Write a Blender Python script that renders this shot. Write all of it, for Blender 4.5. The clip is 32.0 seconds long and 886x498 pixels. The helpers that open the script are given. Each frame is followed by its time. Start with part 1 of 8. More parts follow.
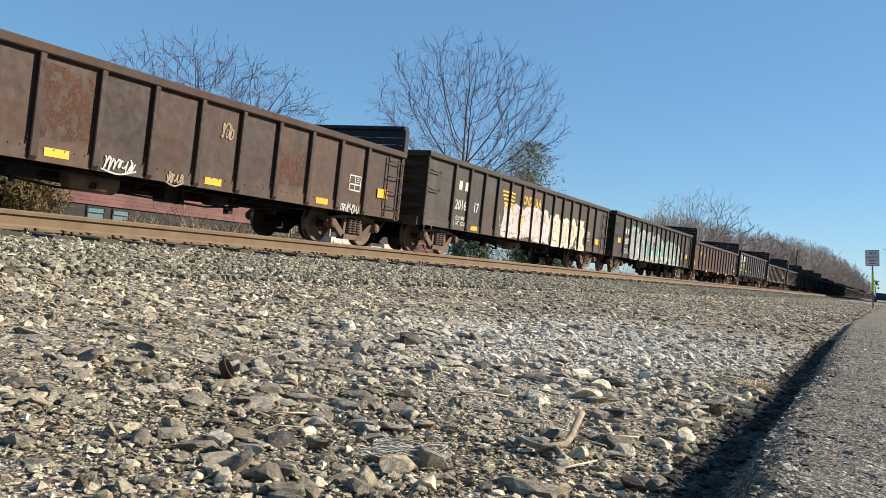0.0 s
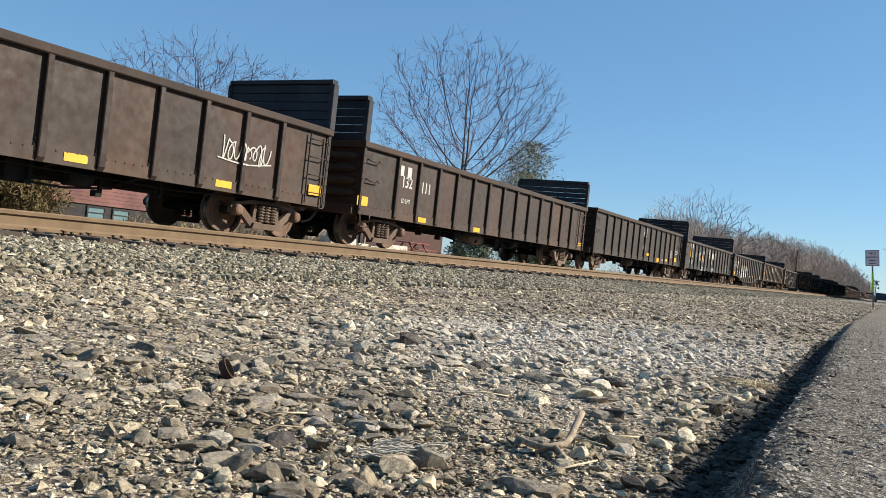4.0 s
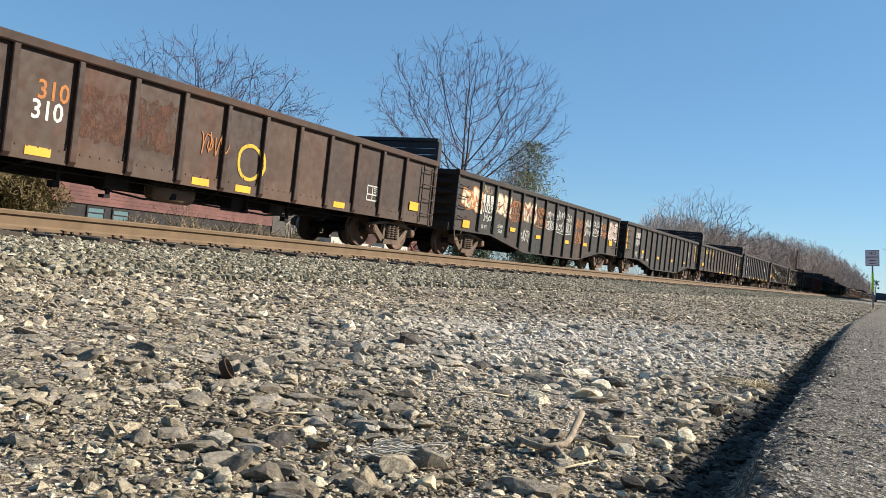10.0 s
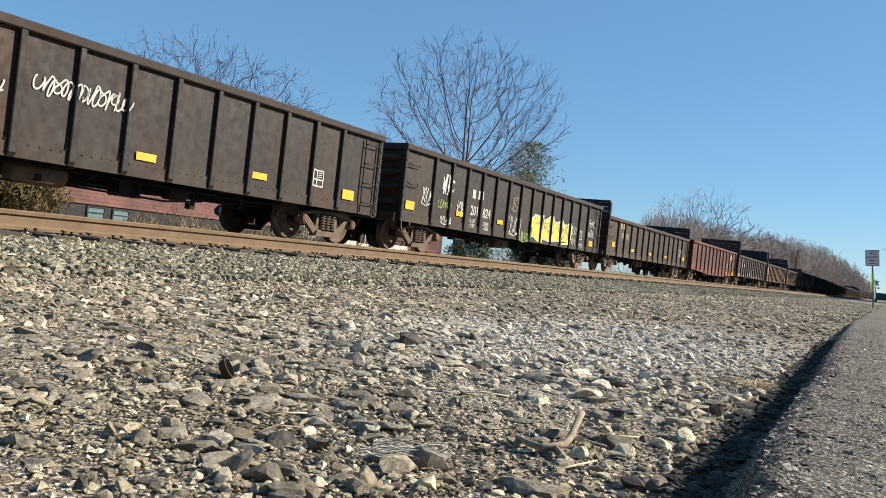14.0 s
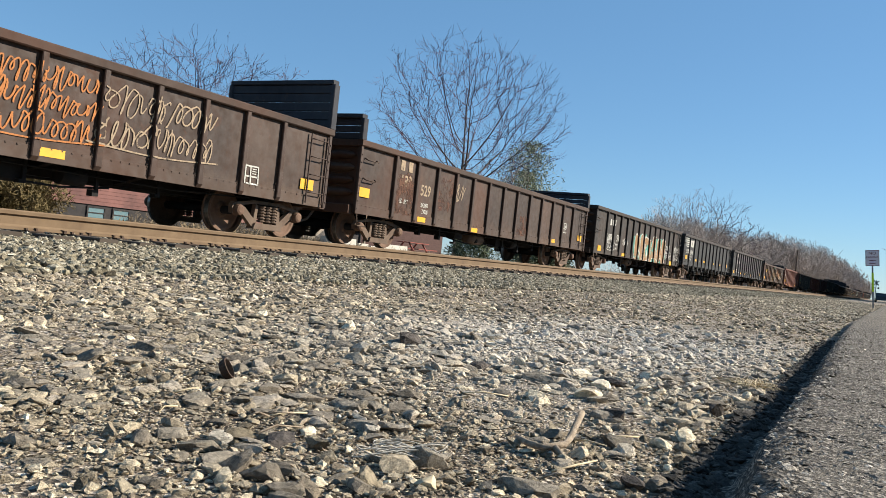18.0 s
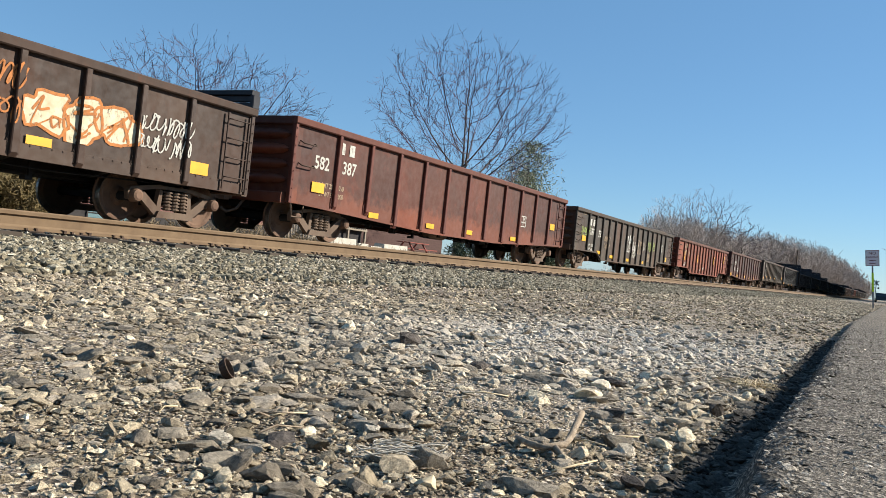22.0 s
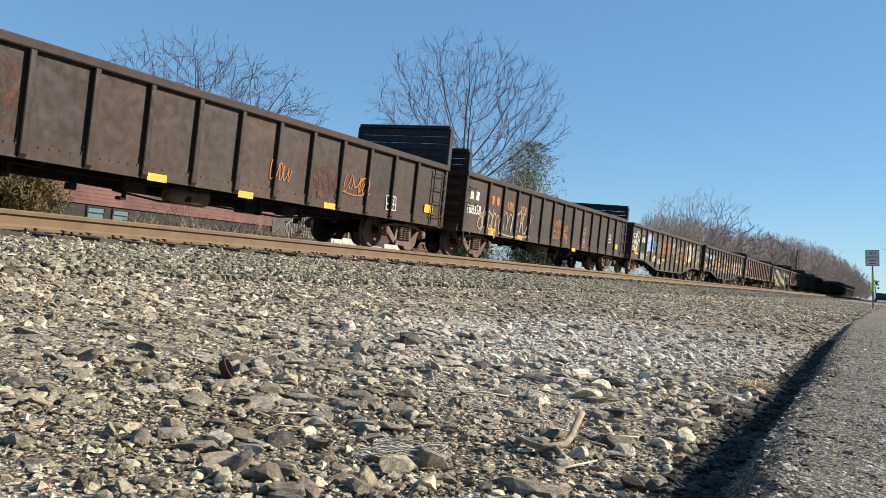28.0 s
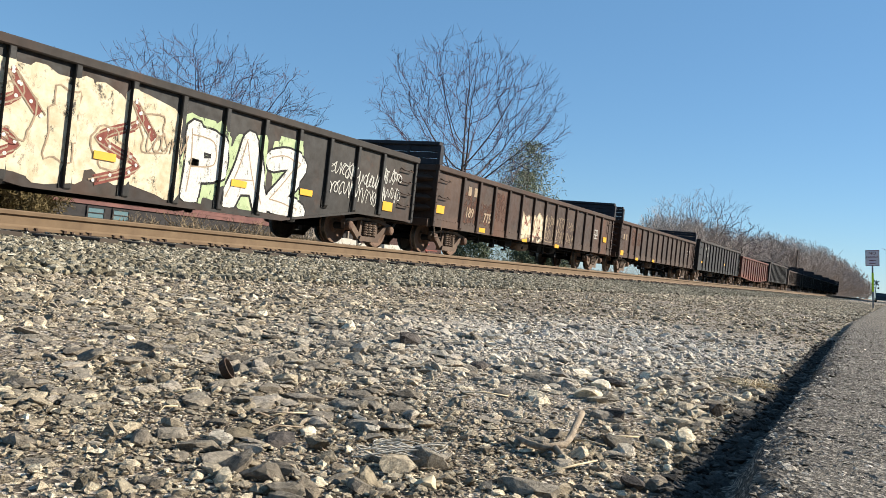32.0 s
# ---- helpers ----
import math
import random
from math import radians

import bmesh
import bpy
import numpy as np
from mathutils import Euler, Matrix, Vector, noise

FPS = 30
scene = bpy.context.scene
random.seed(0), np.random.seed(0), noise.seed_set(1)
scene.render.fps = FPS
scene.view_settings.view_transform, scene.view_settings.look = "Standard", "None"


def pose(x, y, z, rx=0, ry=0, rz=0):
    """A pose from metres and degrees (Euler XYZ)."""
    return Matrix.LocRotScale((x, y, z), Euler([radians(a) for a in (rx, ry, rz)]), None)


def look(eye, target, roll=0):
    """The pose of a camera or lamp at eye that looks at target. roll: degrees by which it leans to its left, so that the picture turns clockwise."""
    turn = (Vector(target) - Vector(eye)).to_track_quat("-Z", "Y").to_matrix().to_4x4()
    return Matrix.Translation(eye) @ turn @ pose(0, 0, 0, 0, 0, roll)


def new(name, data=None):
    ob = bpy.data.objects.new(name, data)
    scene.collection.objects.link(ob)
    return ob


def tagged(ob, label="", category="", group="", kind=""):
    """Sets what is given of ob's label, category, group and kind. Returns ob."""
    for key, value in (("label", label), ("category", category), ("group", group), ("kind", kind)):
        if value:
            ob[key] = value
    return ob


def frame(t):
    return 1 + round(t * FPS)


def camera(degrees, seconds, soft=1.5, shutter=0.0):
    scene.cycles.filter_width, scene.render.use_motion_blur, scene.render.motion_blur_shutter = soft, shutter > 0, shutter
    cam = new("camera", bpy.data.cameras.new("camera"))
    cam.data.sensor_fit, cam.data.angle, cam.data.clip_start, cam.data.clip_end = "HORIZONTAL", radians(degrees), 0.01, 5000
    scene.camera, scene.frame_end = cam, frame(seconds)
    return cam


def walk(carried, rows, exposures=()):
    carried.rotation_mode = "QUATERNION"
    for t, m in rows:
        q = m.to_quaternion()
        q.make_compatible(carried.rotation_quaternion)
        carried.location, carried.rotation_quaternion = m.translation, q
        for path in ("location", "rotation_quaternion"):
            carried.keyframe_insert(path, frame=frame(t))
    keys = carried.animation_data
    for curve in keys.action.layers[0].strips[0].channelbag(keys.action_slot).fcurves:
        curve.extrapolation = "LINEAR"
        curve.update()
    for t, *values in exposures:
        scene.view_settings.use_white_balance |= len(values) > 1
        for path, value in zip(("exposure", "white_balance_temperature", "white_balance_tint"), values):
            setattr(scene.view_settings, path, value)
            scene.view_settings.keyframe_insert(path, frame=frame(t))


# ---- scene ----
cam = camera(56.484, 32.0, 0.8)
EYE = (0.0, 0.0, 0.33)
YAW, TILT, LEAN = radians(28.776), radians(0.358), 6.05
AIM = (math.cos(TILT) * math.cos(YAW), math.cos(TILT) * math.sin(YAW), EYE[2] + math.sin(TILT))
walk(cam, [(0.0, look(EYE, AIM, LEAN)), (32.0, look(EYE, AIM, LEAN))], exposures=[(0.0, 1.0), (32.0, 1.0)])

# ---- daylight ----
SUN_EL, SUN_AZ = 30.0, 141.0
world = bpy.data.worlds.new("sky")
scene.world = world
world.use_nodes = True
wn = world.node_tree.nodes
sky = wn.new("ShaderNodeTexSky")
sky.sky_type = "NISHITA"
sky.sun_disc = False
sky.sun_elevation, sky.sun_rotation = radians(SUN_EL), radians(SUN_AZ)
sky.air_density, sky.dust_density, sky.ozone_density = 0.85, 0.05, 4.2
wn["Background"].inputs["Strength"].default_value = 0.071
cool = wn.new("ShaderNodeMix")
cool.data_type, cool.blend_type = "RGBA", "MULTIPLY"
cool.inputs[0].default_value = 1.0
cool.inputs[7].default_value = (0.93, 1.0, 0.97, 1)
world.node_tree.links.new(sky.outputs[0], cool.inputs[6])
clear = wn.new("ShaderNodeMix")
clear.data_type = "RGBA"
clear.inputs[0].default_value = 0.47
clear.inputs[7].default_value = (1.12, 2.72, 4.85, 1)
world.node_tree.links.new(cool.outputs[2], clear.inputs[6])
world.node_tree.links.new(clear.outputs[2], wn["Background"].inputs["Color"])
sun_data = bpy.data.lights.new("sun", "SUN")
sun_data.energy, sun_data.angle, sun_data.color = 5.0, radians(0.55), (1.0, 0.93, 0.82)
sun = new("sun", sun_data)
az, el = radians(SUN_AZ), radians(SUN_EL)
sun_dir = Vector((math.sin(az) * math.cos(el), math.cos(az) * math.cos(el), math.sin(el)))
sun.matrix_world = look(sun_dir * 60, (0, 0, 0))

# ---- materials ----


def srgb(h):
    """Linear colour from a hex string."""
    v = [int(h[i:i + 2], 16) / 255 for i in (0, 2, 4)]
    return tuple((c / 12.92 if c <= 0.04045 else ((c + 0.055) / 1.055) ** 2.4) for c in v)


class Nodes:
    """A short hand for node materials."""

    def __init__(self, name):
        self.mat = bpy.data.materials.new(name)
        self.mat.use_nodes = True
        self.t = self.mat.node_tree
        self.bsdf = self.t.nodes["Principled BSDF"]

    def add(self, kind, **values):
        n = self.t.nodes.new("ShaderNode" + kind)
        for k, v in values.items():
            n.inputs[k].default_value = v
        return n

    def link(self, a, b):
        self.t.links.new(a, b)

    def where(self, spread=40.0):
        """Object coordinates, shifted by a random step for each object."""
        tc, oi = self.add("TexCoord"), self.add("ObjectInfo")
        ml = self.add("Math")
        ml.operation = "MULTIPLY"
        ml.inputs[1].default_value = spread
        self.link(oi.outputs["Random"], ml.inputs[0])
        vm = self.add("VectorMath")
        self.link(tc.outputs["Object"], vm.inputs[0])
        self.link(ml.outputs[0], vm.inputs[1])
        return vm.outputs[0]

    def noise(self, vec, scale, detail=4.0, rough=0.6, stretch=None):
        if stretch:
            mp = self.add("Mapping")
            mp.inputs["Scale"].default_value = stretch
            self.link(vec, mp.inputs["Vector"])
            vec = mp.outputs[0]
        n = self.add("TexNoise", Scale=scale, Detail=detail, Roughness=rough)
        self.link(vec, n.inputs["Vector"])
        return n.outputs["Fac"]

    def cells(self, vec, scale):
        """A random value for each cell of a scatter, and the distance from its middle."""
        n = self.add("TexVoronoi", Scale=scale)
        self.link(vec, n.inputs["Vector"])
        sep = self.add("SeparateColor")
        self.link(n.outputs["Color"], sep.inputs[0])
        return sep.outputs[0], n.outputs["Distance"]

    def ramp(self, fac, *stops):
        r = self.add("ValToRGB")
        el_ = r.color_ramp.elements
        while len(el_) < len(stops):
            el_.new(0.5)
        for e, (p, c) in zip(el_, stops):
            e.position = p
            e.color = (*c, 1) if not isinstance(c, (int, float)) else (c, c, c, 1)
        self.link(fac, r.inputs[0])
        return r.outputs[0]

    def mix(self, fac, a, b, mode="MIX"):
        m = self.add("Mix")
        m.data_type, m.blend_type = "RGBA", mode
        ins = [i for i in m.inputs if i.type == "RGBA"]
        for sock, v in ((m.inputs[0], fac), (ins[0], a), (ins[1], b)):
            if isinstance(v, (int, float)):
                sock.default_value = v
            elif isinstance(v, tuple):
                sock.default_value = (*v, 1)
            else:
                self.link(v, sock)
        return [o for o in m.outputs if o.type == "RGBA"][0]

    def bump(self, height, strength=0.3, distance=0.01):
        b = self.add("Bump", Strength=strength, Distance=distance)
        self.link(height, b.inputs["Height"])
        self.link(b.outputs[0], self.bsdf.inputs["Normal"])

    def done(self, color, rough=0.7, metal=0.0, spec=0.3):
        if isinstance(color, tuple):
            self.bsdf.inputs["Base Color"].default_value = (*color, 1)
        else:
            self.link(color, self.bsdf.inputs["Base Color"])
        if isinstance(rough, (int, float)):
            self.bsdf.inputs["Roughness"].default_value = rough
        else:
            self.link(rough, self.bsdf.inputs["Roughness"])
        self.bsdf.inputs["Metallic"].default_value = metal
        self.bsdf.inputs["Specular IOR Level"].default_value = spec
        return self.mat


def paint(name, base, faded, rust, amount, gloss=0.55, foot=None, patchy=0.0, panel=0.0):
    """Weathered steel paint: faded clouds, rust blooms and vertical streaks."""
    n = Nodes(name)
    w = n.where()
    clouds = n.ramp(n.noise(w, 0.7, 6, 0.6), (0.32, 0.0), (0.72, 1.0))
    col = n.mix(clouds, base, faded)
    streak = n.ramp(n.noise(w, 4.0, 5, 0.6, (1.0, 1.0, 0.1)), (0.52, 0.0), (0.85, 1.0))
    dusty = tuple(c * 1.3 + 0.003 for c in faded)
    col = n.mix(n.mix(0.4, (0, 0, 0), streak), col, dusty)
    dark = n.ramp(n.noise(w, 3.0, 5, 0.6, (1.0, 1.0, 0.16)), (0.56, 0.0), (0.8, 1.0))
    col = n.mix(n.mix(0.45, (0, 0, 0), dark), col, tuple(c * 0.55 for c in base))
    bloom = n.ramp(n.noise(w, 1.7, 9, 0.74), (0.66 - amount * 0.7, 0.0), (0.78 - amount * 0.6, 0.85))
    specks = n.ramp(n.noise(w, 26.0, 3, 0.6), (0.66, 0.0), (0.72, 1.0))
    col = n.mix(bloom, col, rust)
    col = n.mix(n.mix(amount, (0, 0, 0), specks), col, rust)
    if foot:
        tc, sep = n.add("TexCoord"), n.add("SeparateXYZ")
        n.link(tc.outputs["Object"], sep.inputs[0])
        ad = n.add("Math")
        ml = n.add("Math")
        ml.operation = "MULTIPLY"
        ml.inputs[1].default_value = 0.9
        n.link(n.noise(w, 3.5, 7, 0.7), ml.inputs[0])
        n.link(sep.outputs[2], ad.inputs[0])
        n.link(ml.outputs[0], ad.inputs[1])
        mr = n.add("MapRange")
        mr.inputs[1].default_value, mr.inputs[2].default_value = 1.38, 1.62
        mr.inputs[3].default_value, mr.inputs[4].default_value = 0.85, 0.0
        n.link(ad.outputs[0], mr.inputs[0])
        col = n.mix(mr.outputs[0], col, foot)
    if patchy:
        old = n.ramp(n.noise(w, 0.45, 7, 0.68, (1.0, 1.0, 0.6)), (0.5, 0.0), (0.6, 1.0))
        col = n.mix(n.mix(patchy, (0, 0, 0), old), col, tuple(c * 0.8 for c in rust))
        chips = n.ramp(n.noise(w, 18.0, 6, 0.8, (1.0, 1.0, 0.5)), (0.68, 0.0), (0.72, 1.0))
        col = n.mix(n.mix(0.35, (0, 0, 0), chips), col, tuple(c * 1.8 + 0.02 for c in faded))
    if panel:
        tc, sep = n.add("TexCoord"), n.add("SeparateXYZ")
        n.link(tc.outputs["Object"], sep.inputs[0])
        last = sep.outputs[0]
        for op, v in (("SUBTRACT", 1.6), ("DIVIDE", panel), ("FLOOR", 0.0)):
            m = n.add("Math")
            m.operation = op
            m.inputs[1].default_value = v
            n.link(last, m.inputs[0])
            last = m.outputs[0]
        oi, wn_ = n.add("ObjectInfo"), n.add("TexWhiteNoise")
        wn_.noise_dimensions = "2D"
        both = n.add("CombineXYZ")
        n.link(last, both.inputs[0])
        n.link(oi.outputs["Random"], both.inputs[1])
        n.link(both.outputs[0], wn_.inputs["Vector"])
        shade = n.ramp(wn_.outputs["Value"], (0.0, (0.74, 0.74, 0.76)), (0.5, (0.95, 0.95, 0.95)), (0.8, (1.08, 1.06, 1.04)), (1.0, (1.3, 1.12, 0.98)))
        col = n.mix(1.0, col, shade, "MULTIPLY")
    scuff = n.ramp(n.noise(w, 5.0, 12, 0.86), (0.655, 0.0), (0.7, 1.0))
    col = n.mix(n.mix(0.4, (0, 0, 0), scuff), col, tuple(c * 1.6 + 0.06 for c in faded))
    drip = n.ramp(n.noise(w, 11.0, 6, 0.7, (1.0, 1.0, 0.04)), (0.6, 0.0), (0.68, 1.0))
    col = n.mix(n.mix(0.3 + amount, (0, 0, 0), drip), col, tuple(0.5 * c + 0.5 * d for c, d in zip(rust, base)))
    pits = n.ramp(n.noise(w, 34.0, 6, 0.8), (0.62, 0.0), (0.68, 1.0))
    col = n.mix(n.mix(0.45, (0, 0, 0), pits), col, tuple(c * 0.45 for c in base))
    dent = n.add("Bump", Strength=0.5, Distance=0.05)
    n.link(n.noise(w, 1.3, 2, 0.5), dent.inputs["Height"])
    fine = n.add("Bump", Strength=0.25, Distance=0.004)
    n.link(n.noise(w, 60.0, 3, 0.6), fine.inputs["Height"])
    n.link(dent.outputs[0], fine.inputs["Normal"])
    n.link(fine.outputs[0], n.bsdf.inputs["Normal"])
    return n.done(col, n.ramp(n.noise(w, 6, 4), (0.3, gloss), (0.8, 0.9)), 0.0, 0.3)


def plain(name, base, other=None, scale=8.0, rough=0.7, metal=0.0, bump=0.2, spec=0.3):
    n = Nodes(name)
    w = n.where()
    other = other or tuple(c * 0.7 for c in base)
    f = n.noise(w, scale, 6, 0.65)
    col = n.mix(n.ramp(f, (0.35, 0.0), (0.7, 1.0)), base, other)
    n.bump(n.noise(w, scale * 6, 3), bump, 0.004)
    return n.done(col, rough, metal, spec)


PAINTS = {  # frame paint and sheet paint of each car colour
    "black": (("2e2c2b", "383533", "483a32", 0.06), ("302f2f", "373635", "463c35", 0.05)),
    "charcoal": (("2b2a28", "3b3834", "4a3a30", 0.08), ("32302d", "433f3a", "543f32", 0.09)),
    "blackbrown": (("302c28", "413a34", "503c30", 0.08), ("35312d", "48423b", "573f32", 0.09)),
    "darkbrown": (("382f28", "493c34", "583d2e", 0.1), ("3f3630", "50453d", "5e4334", 0.1)),
    "brown": (("40332b", "544238", "613f2d", 0.1), ("44372f", "594a40", "64432f", 0.12)),
    "greybrown": (("3b3833", "4d473f", "5c4433", 0.08), ("444039", "59524a", "63493a", 0.1)),
    "rustyblack": (("30302f", "46413b", "7a4f28", 0.16), ("353433", "484440", "855528", 0.2)),
    "maroon": (("45322b", "563d33", "6a4030", 0.12), ("453530", "553f38", "6e4536", 0.16)),
    "rust": (("573a32", "6b463c", "7d4a3c", 0.14), ("43342e", "52403a", "7a4a3c", 0.22)),
    "red": (("6b3c32", "7e483b", "8a5040", 0.14), ("573830", "66443a", "7d4636", 0.16)),
    "oxide": (("66392c", "784734", "4a302a", 0.12), ("8a4833", "a05a40", "43322d", 0.2)),
}
SHEETS, CHORDS = {}, {}
AGED = {"black": 0.54, "charcoal": 0.6, "rustyblack": 0.6, "oxide": 0.54, "blackbrown": 0.46, "darkbrown": 0.5, "rust": 0.4, "red": 0.5}
FEET = {"rust": "7d5140", "red": "8a5542", "brown": "5f5045", "darkbrown": "574a40", "blackbrown": "4c443b", "greybrown": "5b5348"}
TONES = dict(PAINTS)


def aged(tone, h):
    warm = (1.0, 1.0, 1.0) if tone == "black" else (1.03, 1.0, 0.96) if tone in ("charcoal", "rustyblack") else (1.1, 0.98, 0.88)
    return tuple(c * AGED.get(tone, 0.56) * q for c, q in zip(srgb(h), warm))


def sheet_paint(tone, panel):
    """The paint of a car's sheets, with a slightly different age on each panel of that width."""
    key = (tone, round(panel, 3))
    if key not in SHEETS:
        tones = TONES[tone][1]
        SHEETS[key] = paint(tone + "_sheet_paint", *[aged(tone, h) for h in tones[:3]], tones[3], 0.55, aged(tone, FEET[tone]) if tone in FEET else None, 0.0 if tone == "black" else 0.6, 0.0 if tone == "black" else panel)
    return SHEETS[key]


for tone, (tones, _) in TONES.items():
    PAINTS[tone] = paint(tone + "_frame_paint", *[aged(tone, h) for h in tones[:3]], tones[3])
    CHORDS[tone] = paint(tone + "_chord_paint", *[tuple(0.78 * c + 0.22 * d for c, d in zip(aged(tone, h), srgb(q))) for h, q in zip(tones[:3], ("433a34", "574a41", "5a4030"))], 0.14, 0.75, None, 0.5)
INSIDE = paint("inner_steel", srgb("25262b"), srgb("37383c"), srgb("463a34"), 0.1, 0.75)
UNDER = plain("underframe_black", srgb("141211"), srgb("1f1b18"), 5, 0.85)
TRUCK = paint("truck_dust", srgb("57483c"), srgb("6c5b4c"), srgb("4a3629"), 0.16, 0.8, None, 0.45)
WHEEL = paint("wheel_rust", srgb("5c4637"), srgb("705847"), srgb("40291d"), 0.18, 0.75, None, 0.5)
TREAD = plain("wheel_tread", srgb("8d8a86"), srgb("6a6560"), 20, 0.35, 0.9)
def spray(name, base, other, scale=8.0, rough=0.8, wear=0.4):
    """Sprayed or stencilled paint that has flaked and rubbed off in places."""
    n = Nodes(name)
    w = n.where()
    col = n.mix(n.ramp(n.noise(w, scale, 6, 0.65), (0.35, 0.0), (0.7, 1.0)), base, other)
    n.link(n.ramp(n.noise(w, 6.0, 9, 0.78, (1.0, 1.0, 0.6)), (wear - 0.05, 0.0), (wear + 0.05, 1.0)), n.bsdf.inputs["Alpha"])
    return n.done(col, rough, 0.0, 0.2)


INK = {
    "w": spray("stencil_white", srgb("bdbab0"), srgb("98958c"), 30, 0.8),
    "W": spray("chalk_white", srgb("c9c6bd"), srgb("aeaaa0"), 30, 0.8),
    "f": spray("faded_tan_paint", srgb("a08c74"), srgb("7a6a58"), 14, 0.85),
    "y": spray("yellow_lettering", srgb("c7a23a"), srgb("a98a3c"), 20, 0.8),
    "o": spray("orange_spray", srgb("b07240"), srgb("8a5a3a"), 12, 0.85),
    "g": spray("green_spray", srgb("93a05a"), srgb("6f7f52"), 14, 0.85),
    "b": spray("blue_spray", srgb("5b82b8"), srgb("93a3b8"), 12, 0.85),
    "p": spray("pink_spray", srgb("c98aa5"), srgb("a8788a"), 12, 0.85),
    "cream": spray("cream_spray", srgb("c8bca3"), srgb("ab9a7b"), 5, 0.8),
    "pinkish": spray("pinkish_white_spray", srgb("bcaea8"), srgb("a08f89"), 5, 0.8),
    "silver": spray("silver_spray", srgb("92928d"), srgb("74756f"), 4, 0.6),
    "tan": spray("tan_spray", srgb("8f7252"), srgb("755b41"), 4, 0.8),
    "teal": spray("teal_spray", srgb("4f8e80"), srgb("3f6f64"), 6, 0.8),
    "ink": spray("black_spray", srgb("1c1b1b"), srgb("2e2b29"), 8, 0.8),
    "red": spray("red_spray", srgb("a8483c"), srgb("7f3d34"), 8, 0.8),
    "olive": spray("olive_spray", srgb("8f9574"), srgb("747a5e"), 5, 0.8),
    "lemon": spray("lemon_spray", srgb("d2c455"), srgb("a99c4a"), 5, 0.8),
    "brownred": spray("brown_red_spray", srgb("7c463d"), srgb("66382f"), 8, 0.8),
    "palegreen": spray("pale_green_spray", srgb("a9b48a"), srgb("8c9a72"), 4, 0.8),
    "haze": spray("pale_blue_grey_spray", srgb("8b8d8b"), srgb("6c6f6e"), 3, 0.8),
    "washrust": spray("rusty_stain", srgb("573a2e"), srgb("473026"), 3, 0.85, 0.5),
    "washtan": spray("tan_stain", srgb("6f6552"), srgb("565042"), 3, 0.85, 0.5),
    "washgreen": spray("green_stain", srgb("485044"), srgb("3b423a"), 3, 0.85, 0.5),
    "washblue": spray("blue_stain", srgb("4a5c78"), srgb("434e60"), 3, 0.85, 0.5),
    "rust": spray("bare_rust", srgb("4a342b"), srgb("5e4234"), 5, 0.9, 0.5),
}
REFLECT = plain("reflector_yellow", srgb("dba012"), srgb("c88f10"), 3, 0.45, bump=0.02, spec=0.5)
RAIL = plain("rail_rust", srgb("715d46"), srgb("5f4c38"), 4, 0.85)
TIE = paint("old_tie_wood", srgb("3c342c"), srgb("52483e"), srgb("2e2721"), 0.14, 0.9)
IRON = plain("dark_iron", srgb("33281f"), srgb("4b382b"), 12, 0.8)
BARK = plain("bare_bark", srgb("5a524d"), srgb("423c39"), 3, 0.9)
TWIG = plain("purple_twigs", srgb("5c4c57"), srgb("483b44"), 1, 0.9)
PALEBARK = plain("pale_bark", srgb("958a82"), srgb("7a7069"), 1, 0.9)
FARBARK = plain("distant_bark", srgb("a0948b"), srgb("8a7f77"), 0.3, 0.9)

# ---- mesh helpers ----


